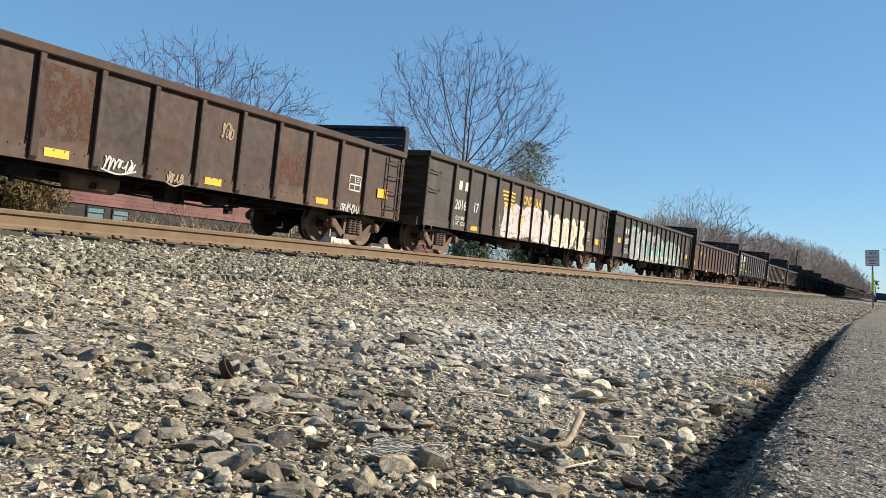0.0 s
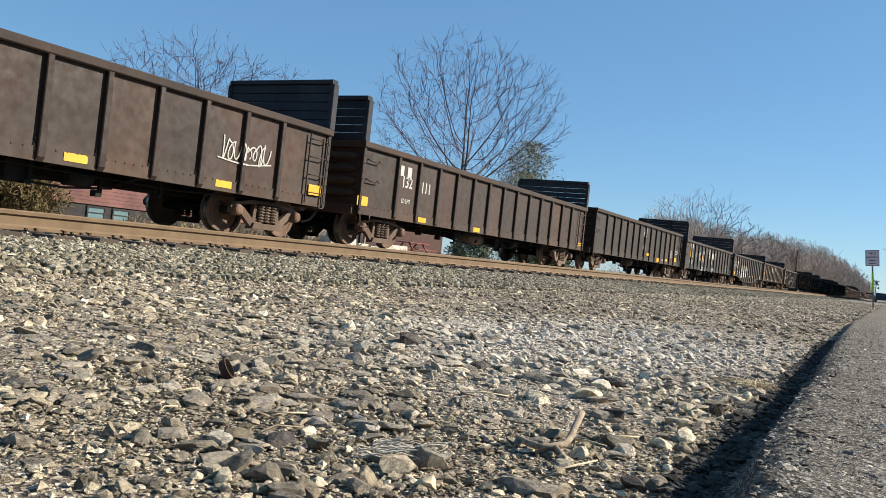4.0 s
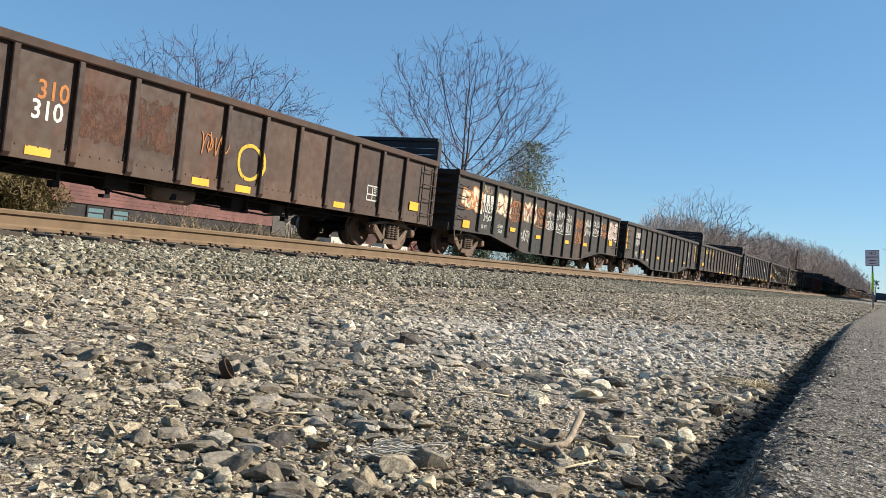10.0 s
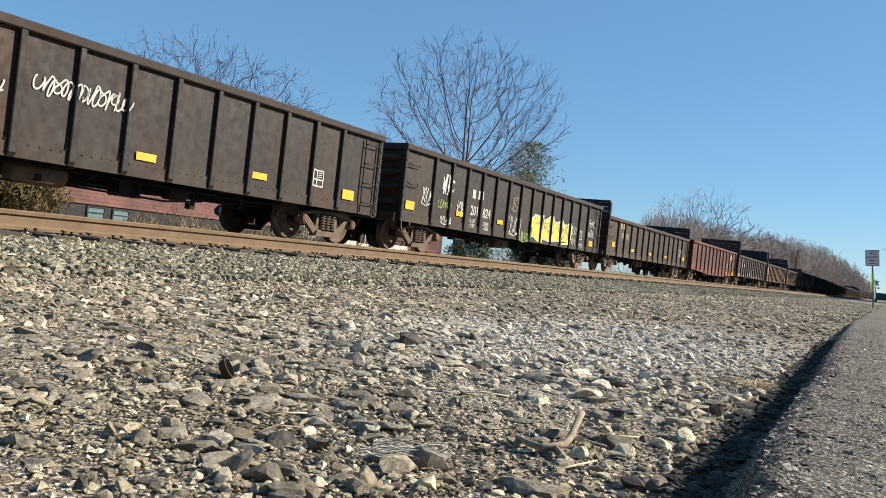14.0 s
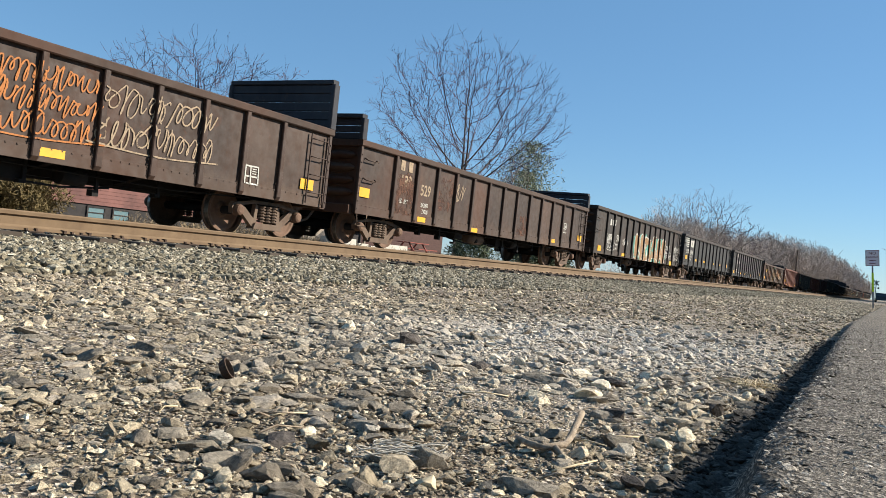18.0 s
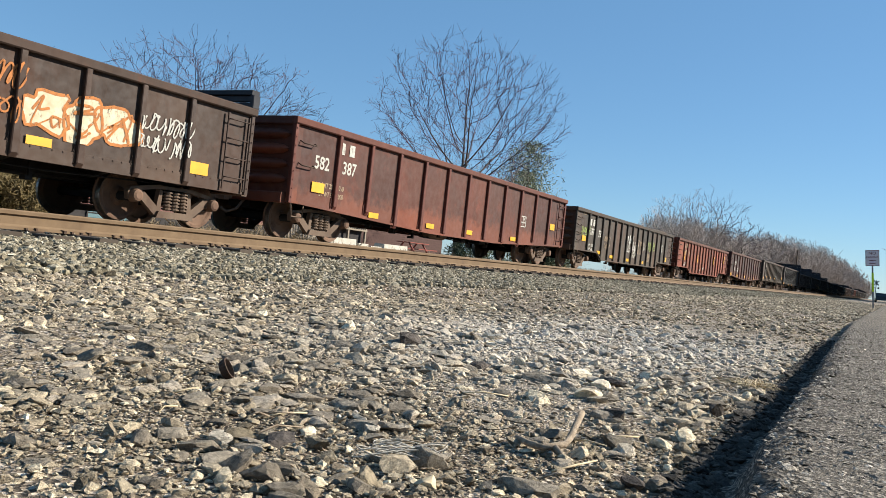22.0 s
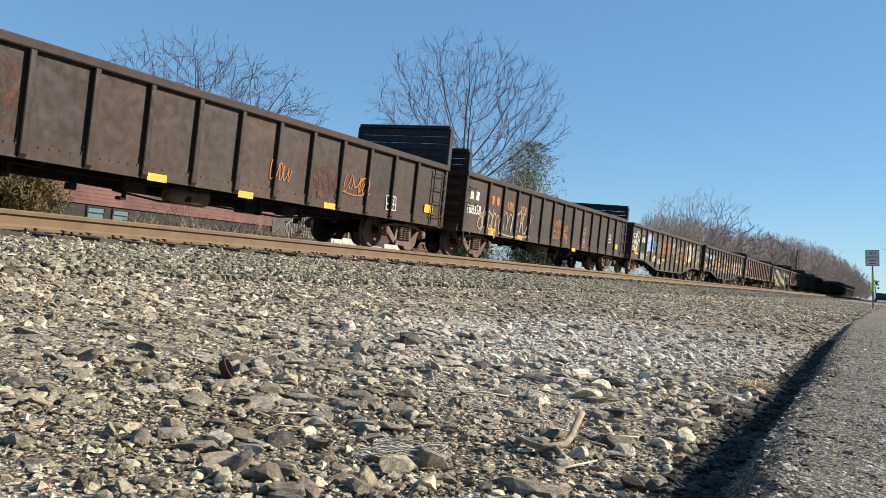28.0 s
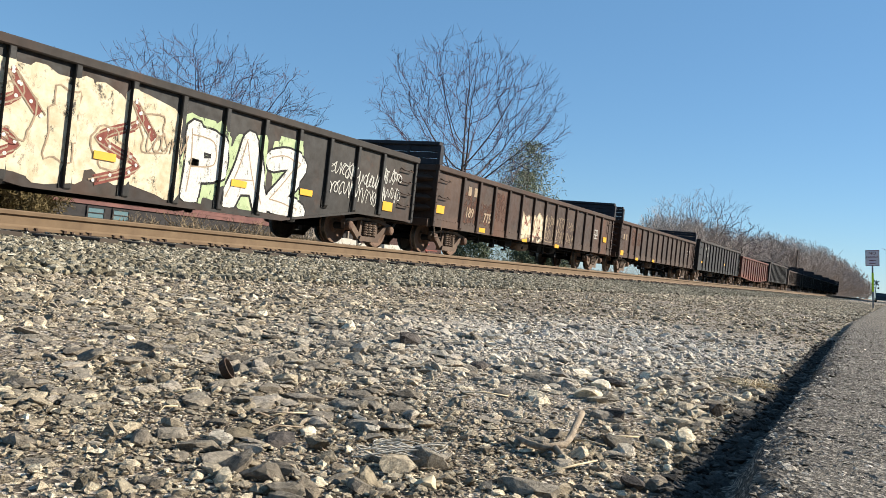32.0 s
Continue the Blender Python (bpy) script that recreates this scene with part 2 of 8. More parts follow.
class Build:
    """Vertices and faces of one mesh."""

    def __init__(self):
        self.v, self.f, self.smooth, self.mi = [], [], [], []

    def face(self, *ids, smooth=False, m=0):
        self.f.append(ids)
        self.smooth.append(smooth)
        self.mi.append(m)

    def box(self, x0, x1, y0, y1, z0, z1, c=0.0, m=0):
        """A box; c cuts its four long edges along the longest axis."""
        if c <= 0:
            o = len(self.v)
            self.v += [(x, y, z) for z in (z0, z1) for y in (y0, y1) for x in (x0, x1)]
            for q in ((0, 2, 3, 1), (4, 5, 7, 6), (0, 1, 5, 4), (2, 6, 7, 3), (0, 4, 6, 2), (1, 3, 7, 5)):
                self.face(*[o + i for i in q], m=m)
            return
        size = (x1 - x0, y1 - y0, z1 - z0)
        ax = size.index(max(size))
        lo, hi = (x0, y0, z0), (x1, y1, z1)
        a, b = [i for i in range(3) if i != ax]
        ring = [(lo[a] + c, lo[b]), (hi[a] - c, lo[b]), (hi[a], lo[b] + c), (hi[a], hi[b] - c), (hi[a] - c, hi[b]), (lo[a] + c, hi[b]), (lo[a], hi[b] - c), (lo[a], lo[b] + c)]
        self.prism(ring, ax, lo[ax], hi[ax], m)

    def prism(self, ring, ax, t0, t1, m=0, smooth=False):
        """A closed 2D outline swept along an axis."""
        a, b = [i for i in range(3) if i != ax]
        o, n = len(self.v), len(ring)
        for t in (t0, t1):
            for p in ring:
                q = [0, 0, 0]
                q[ax], q[a], q[b] = t, p[0], p[1]
                self.v.append(tuple(q))
        for i in range(n):
            j = (i + 1) % n
            self.face(o + i, o + j, o + n + j, o + n + i, smooth=smooth, m=m)
        self.face(*[o + i for i in reversed(range(n))], m=m)
        self.face(*[o + n + i for i in range(n)], m=m)

    def tube(self, pts, r, n=6, smooth=True, m=0, caps=True):
        """A round bar through points; r is a number or one for each point."""
        rs = r if isinstance(r, (list, tuple)) else [r] * len(pts)
        o = len(self.v)
        pts = [Vector(p) for p in pts]
        for i, p in enumerate(pts):
            d = (pts[min(i + 1, len(pts) - 1)] - pts[max(i - 1, 0)]).normalized()
            u = d.cross(Vector((0.31, 0.17, 0.93))).normalized()
            w = d.cross(u)
            for k in range(n):
                a = 2 * math.pi * k / n
                self.v.append(tuple(p + (u * math.cos(a) + w * math.sin(a)) * rs[i]))
        for i in range(len(pts) - 1):
            for k in range(n):
                j = (k + 1) % n
                self.face(o + i * n + k, o + i * n + j, o + (i + 1) * n + j, o + (i + 1) * n + k, smooth=smooth, m=m)
        if caps:
            self.face(*[o + k for k in reversed(range(n))], m=m)
            self.face(*[o + (len(pts) - 1) * n + k for k in range(n)], m=m)

    def lathe(self, profile, n=24, axis=1, m=0):
        """Profile of (radius, height) turned about an axis through the origin."""
        o, k = len(self.v), len(profile)
        for i in range(n):
            a = 2 * math.pi * i / n
            for r, h in profile:
                q = [r * math.cos(a), r * math.sin(a)]
                q.insert(axis, h)
                self.v.append(tuple(q))
        for i in range(n):
            j = (i + 1) % n
            for s in range(k - 1):
                self.face(o + i * k + s, o + i * k + s + 1, o + j * k + s + 1, o + j * k + s, smooth=False, m=m)

    def mesh(self, name, *mats):
        me = bpy.data.meshes.new(name)
        me.from_pydata(self.v, [], self.f)
        me.polygons.foreach_set("use_smooth", self.smooth)
        me.polygons.foreach_set("material_index", self.mi)
        for mt in mats:
            me.materials.append(mt)
        me.update()
        return me


def part(name, shape, material, parent, label="", at=None):
    """One mesh object under a thing or a part."""
    me = shape if isinstance(shape, bpy.types.Mesh) else shape.mesh(name, *(material if isinstance(material, (list, tuple)) else [material]))
    ob = new(name, me)
    ob.parent = parent
    if at is not None:
        ob.matrix_basis = at if isinstance(at, Matrix) else Matrix.Translation(at)
    return tagged(ob, label)


def thing(name, label, category, group="", kind="", shape=None, material=None, at=None):
    """A top-level object: a mesh, or an Empty that parents its parts."""
    me = None
    if shape is not None:
        me = shape if isinstance(shape, bpy.types.Mesh) else shape.mesh(name, *(material if isinstance(material, (list, tuple)) else [material]))
    ob = new(name, me)
    if at is not None:
        ob.matrix_basis = at if isinstance(at, Matrix) else Matrix.Translation(at)
    return tagged(ob, label, category, group, kind)


def from_arrays(name, verts, tris, material, mat_index=None):
    """A triangle mesh from numpy arrays."""
    me = bpy.data.meshes.new(name)
    k = tris.shape[1]
    me.vertices.add(len(verts))
    me.vertices.foreach_set("co", np.ascontiguousarray(verts, dtype=np.float32).ravel())
    me.loops.add(tris.size)
    me.loops.foreach_set("vertex_index", np.ascontiguousarray(tris, dtype=np.int32).ravel())
    me.polygons.add(len(tris))
    me.polygons.foreach_set("loop_start", np.arange(0, tris.size, k, dtype=np.int32))
    me.polygons.foreach_set("use_smooth", np.zeros(len(tris), dtype=bool))
    if mat_index is not None:
        me.polygons.foreach_set("material_index", np.asarray(mat_index, dtype=np.int32))
    for mt in material if isinstance(material, (list, tuple)) else [material]:
        me.materials.append(mt)
    me.update(calc_edges=True)
    me.validate()
    return me

# ---- the place's lines (metres; x along the tracks, y away from the path) ----
RT = 0.32
NEAR_TRACK, TRAIN_TRACK = 8.33, 12.60
SPEED = 22.104

# ---- gondola cars ----
SHEET, FACE = 1.468, 1.545


def ink_text(body, size):
    """Flat letters as a mesh, centred, standing in the x-z plane and facing -y."""
    cu = bpy.data.curves.new("letters", "FONT")
    cu.body, cu.size, cu.align_x, cu.align_y = body, size, "CENTER", "CENTER"
    cu.resolution_u = 2
    cu.offset = size * 0.018
    ob = bpy.data.objects.new("letters", cu)
    me = bpy.data.meshes.new_from_object(ob)
    bpy.data.objects.remove(ob)
    me.transform(Matrix.Rotation(radians(90), 4, "X"))
    return me


def clip(poly, x0, x1):
    for sign, lim in ((1, x0), (-1, -x1)):
        out = []
        for i, p in enumerate(poly):
            q = poly[i - 1]
            a, b = sign * q[0] - lim, sign * p[0] - lim
            if (a < 0) != (b < 0):
                s = a / (a - b)
                out.append((q[0] + (p[0] - q[0]) * s, q[1] + (p[1] - q[1]) * s))
            if b >= 0:
                out.append(p)
        poly = out
        if len(poly) < 3:
            return []
    return poly


def ribbon(pts, w):
    """Quads along a drawn stroke."""
    quads = []
    left, right = [], []
    for i, p in enumerate(pts):
        a, b = pts[max(i - 1, 0)], pts[min(i + 1, len(pts) - 1)]
        dx, dz = b[0] - a[0], b[1] - a[1]
        d = math.hypot(dx, dz) or 1
        nx, nz = -dz / d * w / 2, dx / d * w / 2
        left.append((p[0] + nx, p[1] + nz))
        right.append((p[0] - nx, p[1] - nz))
    for i in range(len(pts) - 1):
        quads.append([left[i], right[i], right[i + 1], left[i + 1]])
    return quads


def curve2d(pts, steps=7):
    """A smooth line through control points."""
    out = []
    n = len(pts)
    for i in range(n - 1):
        p0, p1, p2, p3 = pts[max(i - 1, 0)], pts[i], pts[i + 1], pts[min(i + 2, n - 1)]
        for s in range(steps):
            t = s / steps
            out.append(tuple(0.5 * (2 * p1[k] + (p2[k] - p0[k]) * t + (2 * p0[k] - 5 * p1[k] + 4 * p2[k] - p3[k]) * t * t + (3 * p1[k] - p0[k] - 3 * p2[k] + p3[k]) * t ** 3) for k in (0, 1)))
    out.append(pts[-1])
    return out


def decal(car, name, polys, ink, layer, label=""):
    """Paint on the car's side: each piece lies on the sheet or the post that it crosses."""
    b = Build()
    edges = []
    x = -1.0
    for p in car["post_xs"]:
        edges.append((x, p - 0.055, SHEET))
        edges.append((p - 0.055, p + 0.055, FACE))
        x = p + 0.055
    edges.append((x, 99, SHEET))
    if name == "graffiti" and 1 < len(polys) <= 8:
        for i, poly in enumerate(polys):
            decal(car, name, [poly], ink, layer + 0.03 * i, label)
        return
    for i, poly in enumerate(polys):
        lift = 0.003 * layer + 0.0001 * (i % 28)
        for x0, x1, y in edges:
            piece = clip(poly, x0, x1)
            if len(piece) > 2:
                o = len(b.v)
                b.v += [(px, -y - lift - (0.02 if y == SHEET and pz < car['strip'] else 0), pz) for px, pz in piece]
                b.face(*range(o, o + len(piece)))
    if b.f:
        piece = part(name, b, INK[ink], car, label)
        if len(polys) > 12:
            tagged(piece, kind="stuff")


def blob(rng, cx, cz, w, h, wild=0.16):
    """One bulging letter shape."""
    n = 26
    k1, k2, ph1, ph2 = rng.randint(2, 3), rng.randint(4, 6), rng.random() * 6, rng.random() * 6
    out = []
    for i in range(n):
        a = 2 * math.pi * i / n
        r = 1 + wild * math.sin(k1 * a + ph1) + wild * 0.8 * math.sin(k2 * a + ph2)
        c, s = math.cos(a), math.sin(a)
        c, s = math.copysign(abs(c) ** 0.6, c), math.copysign(abs(s) ** 0.6, s)
        out.append((cx + c * w / 2 * r, cz + s * h / 2 * r))
    return out


PIECES = {  # fill, outline, inner strokes, halo
    "pink": ("pinkish", "f", "f", None), "cream": ("cream", "f", "brownred", None), "silver": ("silver", "w", "ink", "teal"),
    "olive": ("w", "olive", "ink", "olive"), "faded": ("f", "f", "w", None), "orange": ("cream", "o", "o", None),
    "yellow": ("lemon", "w", "f", None), "tan": ("tan", "W", "ink", None), "blue": ("b", "w", "W", None),
    "outline": ("washtan", "W", "W", None), "pinkred": ("red", "w", "W", None), "wild": ("cream", "W", "red", None),
    "whiteblack": ("W", "ink", "ink", "olive"),
}


def inside(poly, z0, z1):
    return [(x, min(max(z, z0), z1)) for x, z in poly]


def graffiti(car, x0, z0, x1, z1, style, seed):
    """A spray-painted piece of bulging shapes."""
    rng = random.Random(seed)
    fill, line, inner, halo = PIECES[style]
    n = max(1, round((x1 - x0) / 0.75))
    w, h = (x1 - x0) / n, z1 - z0
    lo, hi = z0 - 0.05, z1 + 0.08
    fills, lines, strokes, halos = [], [], [], []
    for i in range(n):
        cx, cz = x0 + (i + 0.5) * w, (z0 + z1) / 2 + rng.uniform(-0.05, 0.05) * h
        bw, bh = w * rng.uniform(0.95, 1.2), h * rng.uniform(0.85, 1.05)
        shape = blob(rng, cx, cz, bw, bh)
        fills.append(inside(shape, lo, hi))
        lines += [inside(q, lo, hi) for q in ribbon(shape + shape[:1], 0.05)]
        if halo:
            halos.append(inside(blob(rng, cx + 0.06, cz + 0.03, bw * 1.3, bh * 1.12, 0.2), lo, hi))
        for _ in range(3 if style != "wild" else 5):
            pts = [(cx + rng.uniform(-0.4, 0.4) * bw, cz + rng.uniform(-0.42, 0.42) * bh) for _ in range(4)]
            strokes += [inside(q, lo, hi) for q in ribbon(curve2d(pts), rng.uniform(0.02, 0.05))]
        if style in ("whiteblack", "wild", "tan"):
            hole = blob(rng, cx + rng.uniform(-0.1, 0.1) * bw, cz, bw * 0.2, bh * 0.35, 0.25)
            strokes.append(inside(hole, lo, hi))
    if halos:
        decal(car, "graffiti", halos, halo, 1)
    decal(car, "graffiti", fills, fill, 2, "spray-painted graffiti shapes")
    decal(car, "graffiti", lines, line, 3)
    decal(car, "graffiti", strokes, inner, 4)
    if style == "tan":
        tips = [blob(rng, x0 + (i + 0.5) * w, z1 + 0.08, w * 0.3, h * 0.3, 0.3) for i in range(n)]
        decal(car, "graffiti", tips, "teal", 1)


def tag(car, x0, z0, x1, z1, ink, seed, bold=False):
    """A scribbled spray tag of running loops and hooks."""
    rng = random.Random(seed)
    rows = max(1, round((z1 - z0) / 0.42)) if not bold else 1
    hh, wid = (z1 - z0) / rows, 0.05 if bold else 0.026
    quads = []
    for r in range(rows):
        zm, turns = z0 + (r + 0.5) * hh, max(2, round((x1 - x0) / (hh * rng.uniform(0.34, 0.5))))
        slant, pts, amp = rng.uniform(0.1, 0.35), [], 0.4
        for i in range(turns * 9):
            t = i / (turns * 9 - 1)
            if i % 9 == 0:
                amp, wide, lean = rng.uniform(0.2, 0.5), rng.uniform(-0.25, 0.5), rng.uniform(-0.1, 0.1)
            a = 2 * math.pi * i / 9
            z = hh * (amp * math.cos(a) + lean)
            pts.append((min(max(x0 + (x1 - x0) * (0.06 + 0.88 * t) + wide * hh * math.sin(a) * 0.6 + slant * z, x0), x1), zm + z))
        cut = rng.randrange(len(pts) // 3, 2 * len(pts) // 3)
        for run in (pts[:cut], pts[cut + 2:]):
            if len(run) > 2:
                quads += ribbon(curve2d(run, 2), wid * rng.uniform(0.85, 1.2))
        for k in range(rng.randrange(1, 3)):
            x = rng.uniform(x0, x1)
            quads += ribbon(curve2d([(x, zm - hh * 0.45), (x + hh * 0.12, zm), (x + hh * rng.uniform(0.0, 0.3), zm + hh * 0.48)], 4), wid)
    if rng.random() < 0.4:
        quads += ribbon(curve2d([(x0, z0 + 0.02), ((x0 + x1) / 2, z0 - 0.03), (x1, z0 + 0.06)], 6), wid)
    decal(car, "graffiti_tag", quads, ink, 5)


def bubbles(car, x0, z0, x1, z1, fill, band, dot, edge, seed):
    """A broad piece: a pale bulging mass with winding dotted bands and thin outlines in it."""
    rng = random.Random(seed)
    n = max(2, round((x1 - x0) / 0.8))
    w, h, zm = (x1 - x0) / n, z1 - z0, (z0 + z1) / 2
    mass, lines, bands, dots = [], [], [], []
    for i in range(n):
        shape = inside(blob(rng, x0 + (i + 0.5) * w, zm + rng.uniform(-0.08, 0.08) * h, w * 1.45, h * rng.uniform(0.9, 1.08), 0.12), z0, z1 + 0.06)
        mass.append(shape)
        inner = blob(rng, x0 + (i + 0.5) * w, zm + rng.uniform(-0.2, 0.2) * h, w * rng.uniform(0.5, 0.9), h * rng.uniform(0.3, 0.6), 0.2)
        lines += ribbon(inner + inner[:1], 0.03)
    for k in range(max(2, n // 2)):
        cx = x0 + (k + 0.5) * (x1 - x0) / max(2, n // 2)
        s = rng.choice((-1, 1))
        pts = curve2d([(cx - 0.5 * w, z0 + 0.1 * h), (cx + s * 0.4 * w, z0 + 0.3 * h), (cx - s * 0.45 * w, zm), (cx + s * 0.35 * w, z0 + 0.72 * h), (cx + 0.2 * w, z1 - 0.08 * h), (cx + 0.8 * w, z0 + 0.6 * h)], 6)
        bands += [inside(q, z0, z1) for q in ribbon(pts, 0.17)]
        lines += [inside(q, z0, z1) for side in (-0.1, 0.1) for q in ribbon([(a + side, b) for a, b in pts], 0.025)]
        for a, b in pts[::2]:
            a, b = a + rng.uniform(-0.04, 0.04), b + rng.uniform(-0.04, 0.04)
            dots.append(inside([(a + 0.032 * math.cos(q * 1.05), b + 0.032 * math.sin(q * 1.05)) for q in range(6)], z0, z1))
    decal(car, "graffiti", mass, fill, 1.5, "pale spray-painted bubble shapes")
    decal(car, "graffiti_band", bands, band, 3)
    decal(car, "graffiti_outline", lines, edge, 3.6)
    decal(car, "graffiti_dots", dots, dot, 4.4)


def letters(car, x, z, body, ink, size):
    """Stencilled characters on the sheets; a line that meets a post goes on beyond it."""
    slim = Matrix.Diagonal((0.8 if len(body) >= 5 else 0.9, 1, 1, 1))
    me = ink_text(body, size)
    me.transform(slim)
    half = max((v.co.x for v in me.vertices), default=0.1)
    pieces = [(body, x)]
    for p in car["post_xs"]:
        if abs(p - x) < half + 0.06:
            cut = round(len(body) * (p - x + half) / (2 * half))
            cut = min(max(cut, 0), len(body))
            a, b = body[:cut].strip(), body[cut:].strip()
            step = 2 * half / max(1, len(body))
            pieces = []
            if a:
                pieces.append((a, p - 0.085 - len(a) * step / 2))
            if b:
                pieces.append((b, p + 0.085 + len(b) * step / 2))
            break
    for text, px in pieces:
        me = ink_text(text, size)
        me.transform(slim)
        me.materials.append(INK[ink])
        part("lettering", me, None, car, "", (px, -SHEET - (0.026 if z < car["strip"] + 0.06 else 0.004), z))


def reflector(car, x, z, w, h):
    b = Build()
    for p in car["post_xs"]:
        if w > 0.2 and abs(p - x) < 0.09 + w / 2:
            x = p + math.copysign(0.09 + w / 2, x - p)
    on_post = any(abs(p - x) < 0.055 + w / 2 for p in car["post_xs"])
    y = -(FACE if on_post and w < 0.2 else SHEET + 0.022) - 0.002
    b.box(x - w / 2, x + w / 2, y - 0.004, y, z - h / 2, z + h / 2)
    part("reflector", b, REFLECT, car, "yellow reflective patch")


GLYPHS = {  # strokes of spray-painted capitals in a unit square
    "P": [[(0.15, -0.05), (0.2, 0.5), (0.15, 1.05)], [(0.15, 0.95), (0.75, 0.9), (0.8, 0.5), (0.2, 0.4)]],
    "A": [[(0.0, -0.05), (0.3, 0.5), (0.5, 1.1)], [(0.5, 1.05), (0.7, 0.5), (1.0, -0.08)], [(0.2, 0.3), (0.8, 0.35)]],
    "Z": [[(0.0, 0.85), (0.5, 0.95), (0.95, 0.85)], [(0.95, 0.85), (0.5, 0.4), (0.1, 0.05)], [(0.1, 0.05), (0.6, 0.0), (1.05, -0.1)]],
    "K": [[(0.1, -0.05), (0.15, 0.5), (0.1, 1.05)], [(0.95, 1.0), (0.5, 0.6), (0.2, 0.45)], [(0.3, 0.5), (0.6, 0.25), (1.0, -0.1)]],
    "R": [[(0.12, -0.05), (0.16, 1.0)], [(0.12, 0.95), (0.7, 0.95), (0.78, 0.6), (0.2, 0.45)], [(0.4, 0.45), (0.65, 0.2), (1.0, -0.1)]],
    "S": [[(0.95, 0.85), (0.5, 1.02), (0.1, 0.8), (0.4, 0.55), (0.85, 0.35), (0.75, 0.05), (0.3, -0.02), (0.0, 0.12)]],
    "B": [[(0.12, 0.0), (0.14, 1.0)], [(0.12, 0.95), (0.75, 0.9), (0.7, 0.6), (0.2, 0.5)], [(0.2, 0.5), (0.85, 0.4), (0.8, 0.05), (0.1, 0.03)]],
    "H": [[(0.1, -0.05), (0.15, 1.05)], [(0.9, -0.05), (0.85, 1.0)], [(0.1, 0.5), (0.9, 0.55)]],
    "N": [[(0.08, -0.02), (0.12, 1.0)], [(0.12, 0.95), (0.5, 0.5), (0.9, 0.02)], [(0.9, 0.0), (0.92, 1.05)]],
    "D": [[(0.12, 0.0), (0.15, 1.0)], [(0.12, 0.97), (0.8, 0.8), (0.85, 0.25), (0.12, 0.03)]],
    "O": [[(0.5, 1.0), (0.05, 0.75), (0.1, 0.2), (0.5, 0.0), (0.92, 0.25), (0.95, 0.75), (0.5, 1.0)]],
}


def burner(car, x0, z0, x1, z1, word, inks, seed, fat=0.34):
    """A large lettered piece: halo, outline, thick strokes, and slim shading inside them."""
    rng = random.Random(seed)
    LOW = z0 - 0.04
    fill, line, shade, halo = inks
    w, h = (x1 - x0) / len(word), z1 - z0
    layers = {"halo": [], "line": [], "fill": [], "shade": []}

    def fat_line(pts, width, into):
        layers[into] += [inside(q, LOW, 2.25) for q in ribbon(pts, width)]
        for p in pts:
            layers[into].append(inside([(p[0] + width / 2 * math.cos(k * 0.785 + 0.3), p[1] + width / 2 * math.sin(k * 0.785 + 0.3)) for k in range(8)], LOW, 2.25))
    for i, ch in enumerate(word):
        lx, lz = x0 + i * w + rng.uniform(-0.05, 0.05) * w, z0 + rng.uniform(-0.03, 0.03) * h
        for stroke in GLYPHS[ch]:
            pts = [(lx + (0.08 + 0.84 * a) * w, lz + (0.12 + 0.76 * b) * h) for a, b in stroke]
            pts = curve2d(pts, 4) if len(pts) > 2 else pts
            t = fat * min(w, h * 0.8)
            if halo:
                layers["halo"].append(inside(blob(rng, sum(p[0] for p in pts) / len(pts), sum(p[1] for p in pts) / len(pts) + 0.05, w * 0.75, h * 0.95, 0.2), LOW, z1 + 0.2))
            fat_line(pts, t + 0.09, "line")
            fat_line(pts, t, "fill")
            side = [(a - t * 0.2, b + t * 0.12) for a, b in pts]
            layers["shade"] += [inside(q, LOW, 2.25) for q in ribbon(side, 0.025)]
    for name, ink, layer in (("halo", halo, 1), ("line", line, 2), ("fill", fill, 3), ("shade", shade, 4)):
        if layers[name] and ink:
            decal(car, "graffiti", layers[name], ink, layer, "spray-painted graffiti lettering" if name == "fill" else "")


def panel_wash(car, x0, x1, z0, z1, inks, seed):
    """Old faded paint, in a different tone on each panel between the posts."""
    rng = random.Random(seed)
    xs = [-0.0] + list(car["post_xs"]) + [car["length"]]
    for a, b in zip(xs, xs[1:]):
        if x0 <= (a + b) / 2 <= x1:
            for layer in (0.2, 0.5):
                cx = (a + b) / 2 + rng.uniform(-0.15, 0.15)
                poly = blob(rng, cx, rng.uniform(z0 + 0.3, z1 - 0.2), (b - a) * rng.uniform(0.5, 0.8), (z1 - z0) * rng.uniform(0.35, 0.8), 0.22)
                poly = [(min(max(px, a + 0.07), b - 0.07), pz) for px, pz in inside(poly, z0, z1)]
                decal(car, "faded_paint", [poly], rng.choice(inks), layer)


def stencil_box(car, x, z):
    quads = []
    w, h = 0.22, 0.17
    for a, b, c, d in ((-w, -h, w, -h), (w, -h, w, h), (w, h, -w, h), (-w, h, -w, -h), (0, -h, 0, h), (-w, -0.03, w, -0.03)):
        quads += ribbon([(x + a, z + b), (x + c, z + d)], 0.03)
    for i in range(3):
        quads += ribbon([(x + 0.05, z + 0.03 + i * 0.045), (x + 0.17, z + 0.03 + i * 0.045)], 0.018)
    decal(car, "stencil_box", quads, "w", 3, "white stencilled test box")


